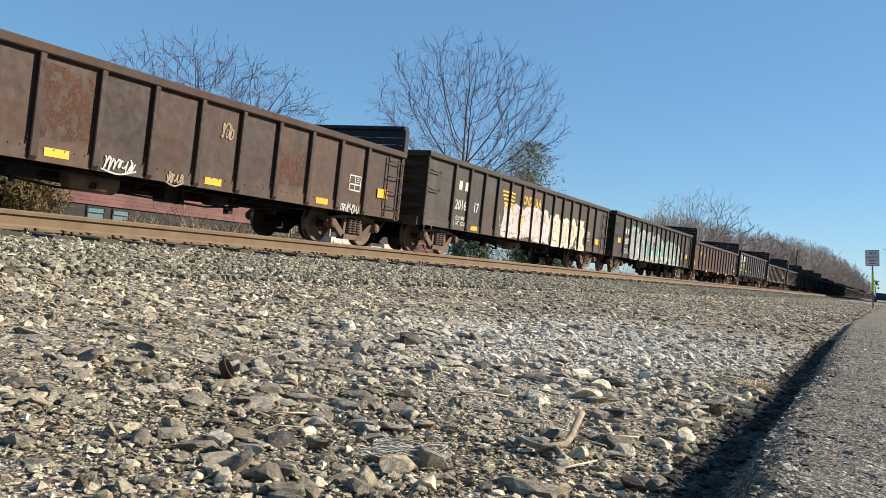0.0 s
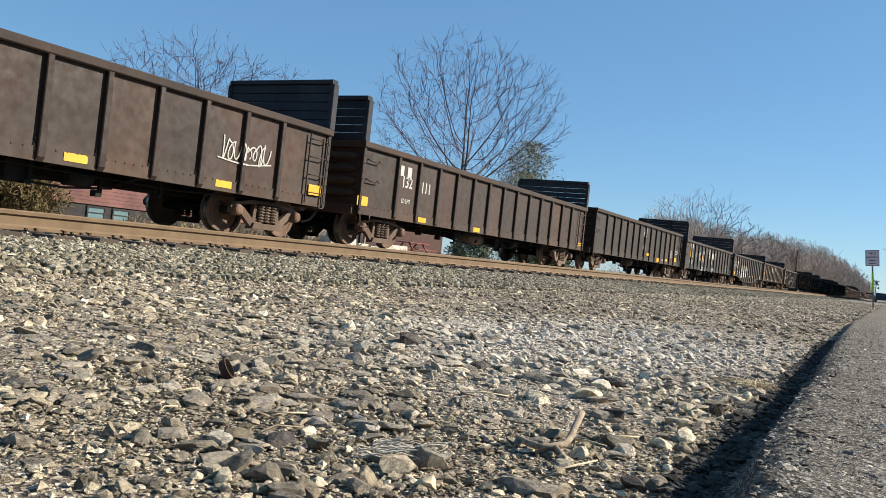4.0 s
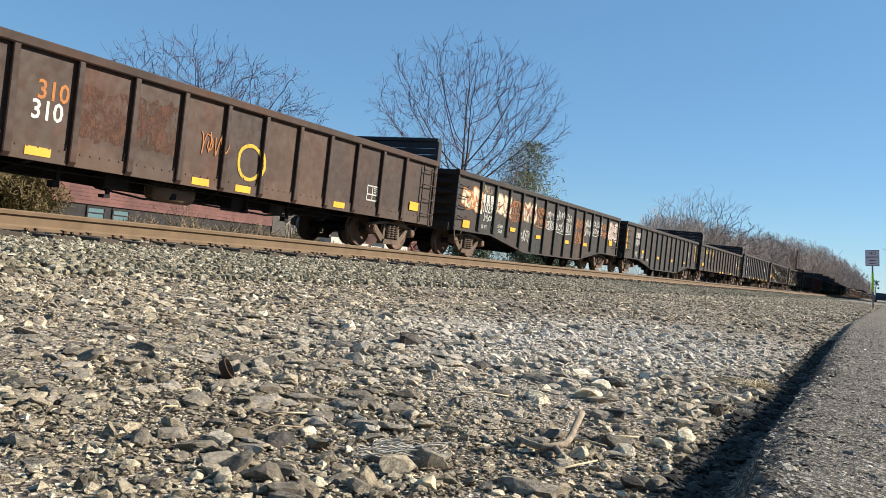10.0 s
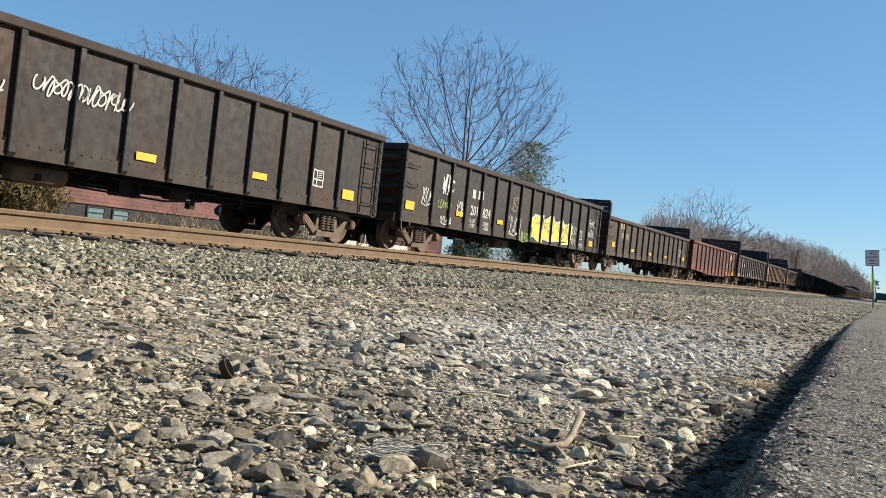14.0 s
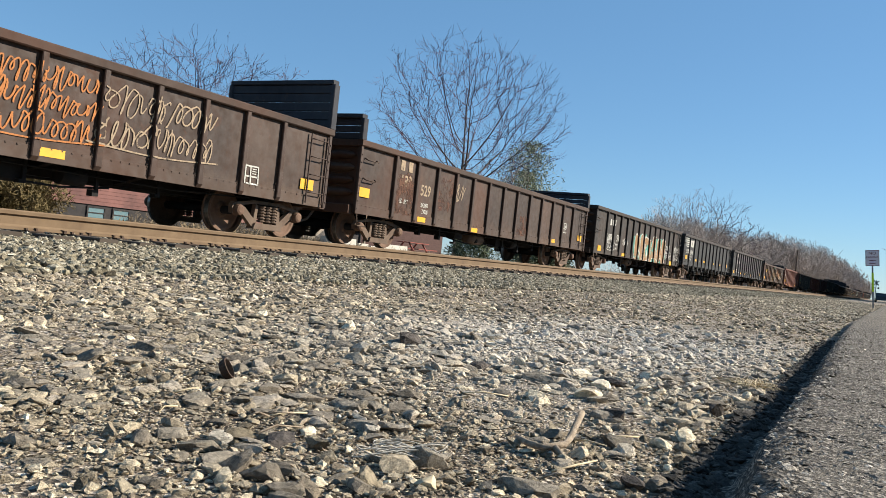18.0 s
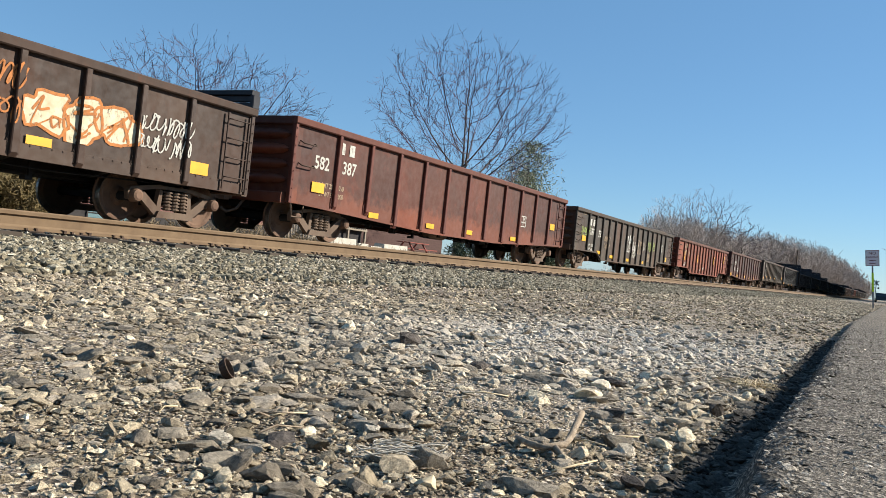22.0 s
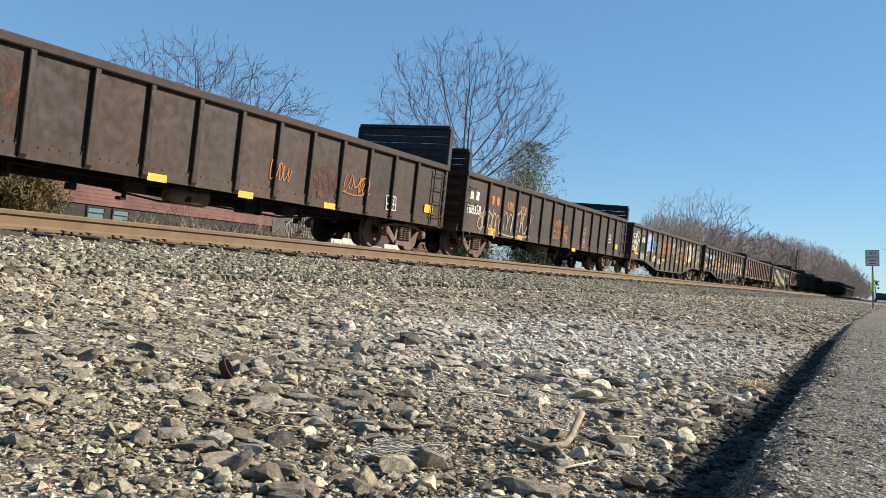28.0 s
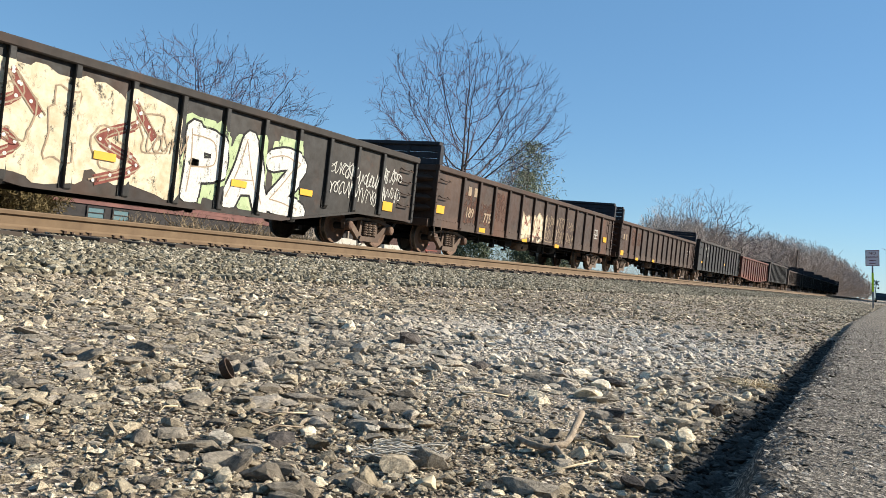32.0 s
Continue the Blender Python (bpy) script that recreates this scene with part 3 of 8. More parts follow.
def mark_blocks(car, x, z, ink, count=2):
    """The owner's short mark, as plain upright blocks."""
    quads = []
    for dx in ((-0.19, 0.19) if count == 2 else (-0.28, 0.0, 0.28)):
        quads.append([(x + dx - 0.1, z - 0.13), (x + dx + 0.1, z - 0.13), (x + dx + 0.1, z + 0.13), (x + dx - 0.1, z + 0.13)])
    for quad in quads:
        decal(car, "owner_mark", [quad], ink, 4)


def ring(car, x, z, r, ink):
    pts = [(x + r * math.cos(i * 0.3) * (1 + 0.05 * math.sin(i)), z + r * math.sin(i * 0.3)) for i in range(22)]
    decal(car, "sprayed_ring", ribbon(pts, 0.07), ink, 3, "sprayed ring")


def dark_panel(car, x0, z0, x1, z1):
    """A freshly blackened rectangle behind the lettering."""
    decal(car, "blacked_panel", [[(x0, z0 + 0.06), (x0 + 0.06, z0), (x1, z0), (x1, z1), (x0 + 0.04, z1), (x0, z1 - 0.05)]], "ink", 1.4, "freshly blackened patch")


def stripes(car, x, z, ink):
    quads = []
    for i in range(5):
        quads += ribbon([(x - 0.5 + 0.06 * i, z + 0.24 - 0.12 * i), (x + 0.5, z + 0.24 - 0.12 * i)], 0.06)
    decal(car, "logo_stripes", quads, ink, 3, "slanted white logo stripes")


def logo_block(car, x, z, ink):
    """The owner's logo, as two plain slanted blocks."""
    for dx, w in ((-0.45, 0.4), (0.03, 0.42)):
        quad = [(x + dx - 0.05, z - 0.2), (x + dx + w - 0.05, z - 0.2), (x + dx + w + 0.05, z + 0.2), (x + dx + 0.05, z + 0.2)]
        decal(car, "logo_shape", [quad], ink, 3, "plain white slanted logo block")


def arches(car, x, z, ink):
    quads = []
    for r in (0.16, 0.27, 0.38):
        pts = [(x + r * math.cos(a), z + r * math.sin(a)) for a in [0.2 + i * 0.35 for i in range(9)]]
        quads += ribbon(pts, 0.07)
    decal(car, "logo_arches", quads, ink, 3, "worn white arched logo")


def starburst(car, x, z):
    rng = random.Random(5)
    quads = [[(x + 0.22 * math.cos(i * 0.4), z + 0.25 * math.sin(i * 0.4)) for i in range(16)]]
    for i in range(16):
        a = i * 0.393
        quads += ribbon(curve2d([(x + 0.2 * math.cos(a), z + 0.2 * math.sin(a)), (x + 0.32 * math.cos(a + 0.1), z + 0.34 * math.sin(a + 0.1)), (x + rng.uniform(0.36, 0.45) * math.cos(a + 0.3), z + 0.45 * math.sin(a + 0.3))], 4), 0.035)
    decal(car, "graffiti", quads, "W", 3, "white spiky sun shape")


def rust_patch(car, x, z, seed):
    """Bare rust showing through the paint of one panel."""
    rng = random.Random(seed)
    xs = [-0.0] + list(car["post_xs"]) + [car["length"]]
    for a, b in zip(xs, xs[1:]):
        if a <= x <= b:
            h = rng.uniform(0.35, 0.6)
            z0, z1 = max(z - h, 0.86), min(z + h, 2.22)
            a, b, n = a + 0.09, b - 0.09, 9
            low = [(a + (b - a) * i / n, z0 + rng.uniform(0, 0.1)) for i in range(n + 1)]
            high = [(b - (b - a) * i / n, z1 - rng.uniform(0, 0.14)) for i in range(n + 1)]
            decal(car, "rust_patch", [low + high], "rust", 1, "bare rust showing through the paint")


# parts that all cars share
def side_frame_mesh():
    b = Build()
    for s in (-1, 1):
        for ring in (
            [(s * 0.77, 0.38), (s * 1.02, 0.38), (s * 1.04, 0.5), (s * 0.99, 0.6), (s * 0.8, 0.6)],
            [(s * 0.84, 0.57), (s * 0.80, 0.44), (s * 0.42, 0.15), (s * 0.31, 0.17), (s * 0.33, 0.27), (s * 0.70, 0.55)],
            [(s * 0.42, 0.18), (s * 0.31, 0.18), (s * 0.29, 0.6), (s * 0.36, 0.62)],
            [(s * 0.98, 0.6), (s * 0.42, 0.69), (s * 0.0, 0.69), (s * 0.0, 0.63), (s * 0.38, 0.625), (s * 0.86, 0.545)],
        ):
            b.prism(ring if s > 0 else ring[::-1], 1, -0.05, 0.05)
    b.prism([(-0.43, 0.12), (0.43, 0.12), (0.38, 0.24), (-0.38, 0.24)], 1, -0.1, 0.1)
    return b.mesh("side_frame", TRUCK)


def spring_mesh():
    b = Build()
    prof = [(0.05, 0.26)]
    for i in range(6):
        z = 0.27 + i * 0.058
        prof += [(0.06, z), (0.088, z + 0.008), (0.088, z + 0.03), (0.06, z + 0.038)]
    b.lathe(prof, 10, 2)
    return b.mesh("spring", TRUCK)


def wheel_mesh():
    b = Build()
    b.lathe([(0.06, -0.06), (0.12, -0.075), (0.17, -0.02), (0.33, -0.045), (0.37, -0.07), (0.42, -0.075)], 28, 1, 0)
    b.lathe([(0.42, -0.075), (0.425, -0.06), (0.432, 0.03)], 28, 1, 1)
    b.lathe([(0.432, 0.03), (0.46, 0.04), (0.46, 0.065), (0.37, 0.07), (0.33, 0.0), (0.15, 0.02), (0.06, 0.05)], 28, 1, 0)
    return b.mesh("wheel", WHEEL, TREAD)


def cap_mesh():
    b = Build()
    b.lathe([(0.0, -0.09), (0.06, -0.09), (0.1, -0.07), (0.115, -0.02), (0.125, 0.08)], 14, 1)
    return b.mesh("bearing_cap", WHEEL)


def axle_mesh():
    b = Build()
    b.tube([(0, -1.2, 0), (0, 1.2, 0)], 0.085, 8)
    return b.mesh("axle", UNDER)


def bolster_mesh():
    b = Build()
    b.box(-0.2, 0.2, -1.12, 1.12, 0.42, 0.66, 0.04)
    b.box(-0.3, 0.3, -0.3, 0.3, 0.6, 0.72)
    return b.mesh("truck", UNDER)


def coupler_mesh():
    b = Build()
    b.box(-0.45, 0.1, -0.08, 0.08, 0.72, 0.9, 0.02)
    b.prism([(-0.42, -0.14), (-0.3, -0.17), (-0.3, 0.17), (-0.55, 0.17), (-0.62, 0.08), (-0.52, 0.03), (-0.47, -0.02)], 2, 0.68, 0.95)
    b.tube([(-0.02, -0.35, 0.75), (-0.2, -0.3, 0.5), (-0.45, -0.26, 0.42), (-0.6, -0.25, 0.5)], 0.03, 6)
    return b.mesh("coupler", TRUCK)


FRAME, SPRING, WHEELM, CAP, AXLE, BOLSTER, COUPLER = side_frame_mesh(), spring_mesh(), wheel_mesh(), cap_mesh(), axle_mesh(), bolster_mesh(), coupler_mesh()
HALF_TURN = Matrix.Rotation(math.pi, 4, "Z")


def truck(car, x):
    t = part("truck", BOLSTER, None, car, "dusty steel wheel truck", (x, 0, 0))
    for s in (-1, 1):
        flip = HALF_TURN if s > 0 else Matrix.Identity(4)
        part("side_frame", FRAME, None, t, "", Matrix.Translation((0, s * 1.15, 0)) @ flip)
        for dx in (-0.18, 0.0, 0.18):
            part("spring", SPRING, None, t, "", (dx, s * 1.2, 0))
        for a in (-0.895, 0.895):
            part("wheel", WHEELM, None, t, "", Matrix.Translation((a, s * 0.77, 0.432)) @ flip)
            part("bearing_cap", CAP, None, t, "", Matrix.Translation((a, s * 1.23, 0.46)) @ flip)
    for a in (-0.895, 0.895):
        part("axle", AXLE, None, t, "", (a, 0, 0.432))


def post_mesh(top, low, feet, mat):
    """A pressed side post, deeper at the top, with a gusset foot."""
    b = Build()
    d = FACE - SHEET
    rows = [(low, 0.066, d * 0.3), (low + 0.07, 0.066, d * 0.95), (low + 0.3, 0.062, d), (top, 0.055, d)]
    if feet:
        rows = [(low - 0.26, 0.075, d), (low, 0.075, d), (top, 0.06, d)]
    o = len(b.v)
    for z, w, dd in rows:
        b.v += [(-w, 0.0, z), (-w, -dd * 0.85, z), (-w * 0.75, -dd, z), (w * 0.75, -dd, z), (w, -dd * 0.85, z), (w, 0.0, z)]
    for i in range(len(rows) - 1):
        for k in range(5):
            b.face(o + i * 6 + k, o + i * 6 + k + 1, o + (i + 1) * 6 + k + 1, o + (i + 1) * 6 + k)
    b.face(*[o + k for k in range(6)])
    if not feet:
        for k in range(4):
            for s in (-1, 1):
                z = low + 0.06 + 0.09 * k
                b.box(s * 0.088 - 0.01, s * 0.088 + 0.01, -0.03, -0.018, z - 0.01, z + 0.01)
        for s in (-1, 1):
            b.prism([(s * 0.062, low + 0.01), (s * 0.115, low + 0.01), (s * 0.115, low + 0.22), (s * 0.07, low + 0.4)][::s], 1, -0.018, 0.0)
    else:
        for s in (-1, 1):
            b.box(s * 0.1 - 0.03, s * 0.1 + 0.03, -0.022, 0.0, low - 0.28, low + 0.1)
            for k in range(5):
                z = low - 0.24 + 0.075 * k
                b.box(s * 0.108 - 0.008, s * 0.108 + 0.008, -0.032, -0.022, z - 0.008, z + 0.008)
        b.box(-0.13, 0.13, -d - 0.01, 0.0, low - 0.3, low - 0.28)
    return b.mesh("post", mat)


MESH_CACHE = {}


def gondola(label, x0, length, top, raised, tone, belly, posts):
    """A gondola car with its origin at its near left foot on the rails' level."""
    car = thing("gondola_car", label, "train car", "gondola cars of the train")
    car["length"], car["start"] = length, x0
    mat = PAINTS[tone]
    L, e = length, 1.6
    step_x = (L - 2 * e) / (posts - 1)
    xs = [e + i * step_x for i in range(posts)]
    if belly == 2:
        half = [1.62, 3.08, 4.36, 5.57, 6.77]
        xs = half + [L / 2] + [L - q for q in reversed(half)]
    car["post_xs"] = xs
    car["strip"] = 0.98 if belly in (0, 2) else 0.0
    low = 0.9 if belly == 2 else 0.74
    mid, b0, b1 = {1: (0.34, 2.5, 5.2), 3: (0.52, 0.3, 6.0), 4: (0.45, 2.95, 3.6)}.get(belly, (low, 1, 1))
    bent = belly in (1, 3, 4)
    key = (round(L, 2), top, raised, tone, belly, posts)

    def cached(name, make):
        if (name, key) not in MESH_CACHE:
            MESH_CACHE[name, key] = make()
        return MESH_CACHE[name, key]

    def side():
        b = Build()
        ring = [(0.0, low), (0.0, top - 0.05), (L, top - 0.05), (L, low)]
        if bent:
            ring += [(L - b0, low), (L - b1, mid), (b1, mid), (b0, low)]
        b.prism(ring[::-1], 1, -SHEET, -SHEET + 0.03)
        # riveted bottom strip
        if bent:
            strip = [(0, low), (b0, low), (b1, mid), (L - b1, mid), (L - b0, low), (L, low), (L, low + 0.05), (L - b0, low + 0.05), (L - b1, mid + 0.05), (b1, mid + 0.05), (b0, low + 0.05), (0, low + 0.05)]
            b.prism(strip, 1, -SHEET - 0.05, -SHEET)
        else:
            b.box(0, L, -SHEET - 0.02, -SHEET, low, low + 0.22, 0.004)
            n = int(L / 0.18)
            for i in range(n):
                x = 0.1 + i * 0.18
                b.box(x - 0.012, x + 0.012, -SHEET - 0.03, -SHEET - 0.02, low + 0.19, low + 0.214)
            if belly == 2:
                for q, r in zip(xs, xs[1:]):
                    b.box((q + r) / 2 - 0.05, (q + r) / 2 + 0.05, -SHEET - 0.02, -SHEET, low - 0.11, low)
        return b.mesh("side_wall", sheet_paint(tone, step_x))

    def chord():
        b = Build()
        b.box(-0.02, L + 0.02, -FACE - 0.015, -SHEET + 0.09, top - 0.15, top, 0.02)
        return b.mesh("top_chord", CHORDS[tone])

    def corner():
        b = Build()
        b.box(0.0, 0.1, -FACE + 0.02, -SHEET + 0.02, low, top - 0.15, 0.012)
        for i in range(9):
            z = low + 0.12 + i * 0.18
            if z < top - 0.2:
                b.box(0.04, 0.065, -FACE + 0.005, -FACE + 0.02, z - 0.012, z + 0.012)
        return b.mesh("corner_post", mat)

    def end():
        b = Build()
        b.box(0.06, 0.1, -SHEET + 0.03, SHEET - 0.03, low + 0.1, top - 0.02)
        b.box(-0.03, 0.1, -1.42, 1.42, top - 0.17, top - 0.003, 0.015)
        b.box(-0.12, 0.12, -1.4, 1.4, low - 0.02, low + 0.2, 0.02)
        return b.mesh("end_wall", sheet_paint(tone, step_x))

    def rib():
        b = Build()
        o = len(b.v)
        for y, k in ((-1.36, 0.15), (-1.2, 0.8), (-0.9, 1.0), (0.9, 1.0), (1.2, 0.8), (1.36, 0.15)):
            b.v += [(0.065, y, -0.12 * k), (0.0, y, -0.09 * k), (-0.065 * k, y, -0.03 * k), (-0.065 * k, y, 0.03 * k), (0.0, y, 0.09 * k), (0.065, y, 0.12 * k)]
        for i in range(5):
            for k in range(5):
                b.face(o + i * 6 + k, o + i * 6 + k + 1, o + (i + 1) * 6 + k + 1, o + (i + 1) * 6 + k, smooth=True)
        return b.mesh("end_rib", sheet_paint(tone, step_x))

    def high_end():
        b = Build()
        boards = max(2, round((raised - top - 0.1) / 0.19))
        tall = (raised - 0.09 - top - 0.002) / boards
        for k in range(boards):
            b.box(0.02 + 0.006 * (k % 2), 0.1, -1.46, 1.46, top + 0.004 + k * tall, top + (k + 1) * tall - 0.008, 0.012)
        b.box(-0.06, 0.14, -1.5, 1.5, raised - 0.09, raised + 0.01, 0.015)
        for s in (-1, 1):
            b.box(-0.05, 0.14, s * 1.5 - 0.05, s * 1.5 + 0.05, top + 0.002, raised - 0.09, 0.012)
        for y in (-0.5, 0.5):
            b.box(-0.03, 0.02, y - 0.05, y + 0.05, top + 0.002, raised - 0.09, 0.01)
        return b.mesh("raised_end", INSIDE)

    def floor():
        b = Build()
        b.box(0.1, L - 0.1, -SHEET + 0.035, SHEET - 0.035, 1.02, 1.06)
        b.box(0.2, L - 0.2, -0.3, 0.3, 0.58, 1.02)
        for x in (1.55, L - 1.5):
            b.box(x - 0.3, x + 0.3, -1.38, 1.38, 0.74, 1.02)
        for i in range(7):
            x = 2.8 + i * (L - 5.6) / 6
            b.prism([(-1.4, 0.88), (-0.3, 0.62), (0.3, 0.62), (1.4, 0.88), (1.4, 1.02), (-1.4, 1.02)], 0, x - 0.06, x + 0.06)
        return b.mesh("underframe", UNDER)

    def rods():
        b = Build()
        b.tube([(2.6, -0.55, 0.62), (L / 2 - 0.8, -0.6, 0.52), (L / 2 + 1.2, -0.6, 0.52), (L - 2.6, -0.5, 0.62)], 0.022, 6)
        b.tube([(L / 2 + 0.4, -0.75, 0.6), (L / 2 + 0.4, -1.2, 0.85)], 0.03, 6)
        b.box(L / 2 + 0.9, L / 2 + 1.3, -0.95, -0.65, 0.42, 0.78, 0.03)
        b.tube([(1.9, -1.15, 0.72), (L * 0.3, -1.18, 0.66), (L * 0.52, -1.1, 0.69), (L * 0.75, -1.18, 0.64), (L - 2.0, -1.12, 0.72)], 0.016, 5)
        b.tube([(L * 0.36, -0.9, 0.5), (L * 0.42, -0.92, 0.42), (L * 0.5, -0.9, 0.47), (L * 0.62, -0.95, 0.43), (L * 0.68, -0.9, 0.52)], 0.02, 5)
        for k, x in enumerate((0.24, 0.31, 0.37, 0.46, 0.58, 0.66, 0.74)):
            drop = 0.5 - 0.06 * (k % 3)
            b.box(L * x - 0.03, L * x + 0.03, -1.02, -0.97, drop, 0.95)
            b.box(L * x - 0.1, L * x + 0.02, -1.04, -0.9, drop - 0.03, drop + 0.03 + 0.05 * (k % 2), 0.01)
        b.box(L / 2 - 2.2, L / 2 - 1.7, -1.05, -0.75, 0.5, 0.8, 0.05)
        b.tube([(L / 2 + 1.9, -0.95, 0.62), (L / 2 + 2.35, -0.95, 0.62)], 0.15, 10)
        return b.mesh("brake_rod", UNDER)

    def tank():
        b = Build()
        x = L / 2 - 0.6
        b.tube([(x - 0.5, -0.85, 0.6), (x - 0.44, -0.85, 0.6), (x + 0.44, -0.85, 0.6), (x + 0.5, -0.85, 0.6)], [0.1, 0.19, 0.19, 0.1], 14)
        return b.mesh("air_tank", TRUCK)

    def ladder():
        b = Build()
        y = -FACE - 0.03
        for x in (L - 0.72, L - 0.16):
            b.box(x - 0.018, x + 0.018, y + 0.03, y + 0.06, low + 0.05, top - 0.2, 0.006)
        for i in range(4):
            z = low + 0.28 + i * (top - low - 0.6) / 3
            b.tube([(L - 0.72, y + 0.04, z), (L - 0.67, y - 0.01, z), (L - 0.21, y - 0.01, z), (L - 0.16, y + 0.04, z)], 0.013, 6)
        return b.mesh("ladder", mat)

    def grab():
        b = Build()
        b.tube([(0.25, -SHEET, 0.05), (0.27, -SHEET - 0.09, 0.0), (0.72, -SHEET - 0.09, 0.0), (0.74, -SHEET, 0.05)], 0.014, 6)
        return b.mesh("grab_iron", IRON)

    def step():
        b = Build()
        b.tube([(0.12, -FACE + 0.06, low), (0.13, -FACE + 0.03, 0.46), (0.5, -FACE + 0.03, 0.46), (0.55, -FACE + 0.06, low)], 0.02, 6)
        return b.mesh("sill_step", TRUCK)

    post = cached("post", lambda: post_mesh(top - 0.15, mid, belly == 2, mat))
    end_post = cached("end_post", lambda: post_mesh(top - 0.15, low, belly == 2, mat))
    mirror = Matrix.Translation((L, 0, 0)) @ HALF_TURN
    names = (("side_wall", side), ("top_chord", chord), ("corner_post", corner), ("end_wall", end), ("sill_step", step))
    for where in (None, mirror):
        for name, make in names:
            part(name, cached(name, make), None, car, "", where)
        m = where if where is not None else Matrix.Identity(4)
        for i, x in enumerate(xs):
            edge = bent and (x < (b0 + b1) / 2 or x > L - (b0 + b1) / 2)
            part("post", end_post if edge else post, None, car, "", m @ Matrix.Translation((x, -SHEET, 0)))
        if belly not in (1, 4):
            part("ladder", cached("ladder", ladder), None, car, "", where)
        part("coupler", COUPLER, None, car, "", where)
        for z in ((1.7, 2.2) if top > 2.6 else (1.12, 1.42, 1.72, 2.02) if belly in (1, 4) else (1.55, 2.02)):
            part("grab_iron", cached("grab_iron", grab), None, car, "", m @ Matrix.Translation((0, 0, z)))
            if belly in (1, 4):
                part("grab_iron", cached("grab_iron", grab), None, car, "", m @ Matrix.Translation((L - 0.99, 0, z)))
        for i in range(4):
            z = low + 0.48 + i * (top - low - 0.85) / 3
            part("end_rib", cached("end_rib", rib), None, car, "", m @ Matrix.Translation((0, 0, z)))
        if raised > 0:
            part("raised_end", cached("raised_end", high_end), None, car, "dark raised end panel", where)
    part("corner_post", cached("corner_post", corner), None, car, "", Matrix.Translation((L - 0.1, 0, 0)))
    part("underframe", cached("underframe", floor), None, car)
    part("brake_rod", cached("brake_rod", rods), None, car)
    part("air_tank", cached("air_tank", tank), None, car)
    truck(car, 1.55)
    truck(car, L - 1.5)
    TRAIN.append(car)
    return car


TRAIN = []

# ---- ground, ballast, path ----


def ground_z(y):
    """Height of the ground across the tracks."""
    pts = ((-400, 0.0), (4.0, 0.0), (5.4, 0.03), (7.1, 0.06), (7.6, 0.1), (15.6, 0.11), (17.4, 0.0), (60, -0.1), (3000, -0.1))
    for (a, za), (b, zb) in zip(pts, pts[1:]):
        if a <= y <= b:
            return za + (zb - za) * (y - a) / (b - a)
    return 0.0


def dust_mask(n):
    """A pale patch of spilled stone dust on the ground."""
    tc, mp = n.add("TexCoord"), n.add("Mapping")
    mp.inputs["Location"].default_value = (-1.28, -0.8, 0)
    mp.inputs["Scale"].default_value = (0.33, 0.7, 0.0)
    n.link(tc.outputs["Object"], mp.inputs["Vector"])
    ln = n.add("VectorMath")
    ln.operation = "LENGTH"
    n.link(mp.outputs[0], ln.inputs[0])
    ad = n.add("Math")
    n.link(ln.outputs["Value"], ad.inputs[0])
    n.link(n.noise(tc.outputs["Object"], 9.0, 8, 0.85), ad.inputs[1])
    mr = n.add("MapRange")
    mr.inputs[1].default_value, mr.inputs[2].default_value = 0.75, 1.35
    mr.inputs[3].default_value, mr.inputs[4].default_value = 0.5, 0.0
    n.link(ad.outputs[0], mr.inputs[0])
    return mr.outputs[0]


def soil_material():
    n = Nodes("gravelly_soil")
    tc = n.add("TexCoord")
    w = tc.outputs["Object"]
    base = n.mix(n.ramp(n.noise(w, 0.5, 6, 0.6), (0.35, 0.0), (0.7, 1.0)), srgb("6a5e50"), srgb("8f8374"))
    cell, dist = n.cells(w, 120.0)
    grit = n.ramp(cell, (0.0, srgb("1e1915")), (0.35, srgb("65594c")), (0.7, srgb("988a79")), (1.0, srgb("e2d6c4")))
    col = n.mix(0.65, base, grit)
    earth = n.ramp(n.noise(w, 1.6, 6, 0.65), (0.5, 0.0), (0.62, 0.7))
    col = n.mix(earth, col, srgb("453a30"))
    col = n.mix(dust_mask(n), col, srgb("c6bdb0"))
    n.bump(n.mix(0.5, n.noise(w, 45.0, 6, 0.75), dist), 1.0, 0.014)
    return n.done(col, 0.95, 0.0, 0.15)


def stone_material(name, *shades, dusty=False):
    """Broken stone, each piece with a shade of its own."""
    n = Nodes(name)
    geo = n.add("NewGeometry")
    tc = n.add("TexCoord")
    steps = [(i / (len(shades) - 1), srgb(s)) for i, s in enumerate(shades)]
    col = n.ramp(geo.outputs["Random Per Island"], *steps)
    g = n.ramp(n.noise(tc.outputs["Object"], 90.0, 5, 0.75), (0.3, 0.46), (0.7, 1.6))
    col = n.mix(1.0, col, g, "MULTIPLY")
    stain = n.ramp(n.noise(tc.outputs["Object"], 22.0, 5, 0.7), (0.35, 0.85), (0.65, 1.35))
    col = n.mix(1.0, col, stain, "MULTIPLY")
    if dusty:
        col = n.mix(dust_mask(n), col, srgb("d8d0c4"))
    n.bump(n.noise(tc.outputs["Object"], 120.0, 6, 0.8), 0.8, 0.008)
    return n.done(col, 0.9, 0.0, 0.2)


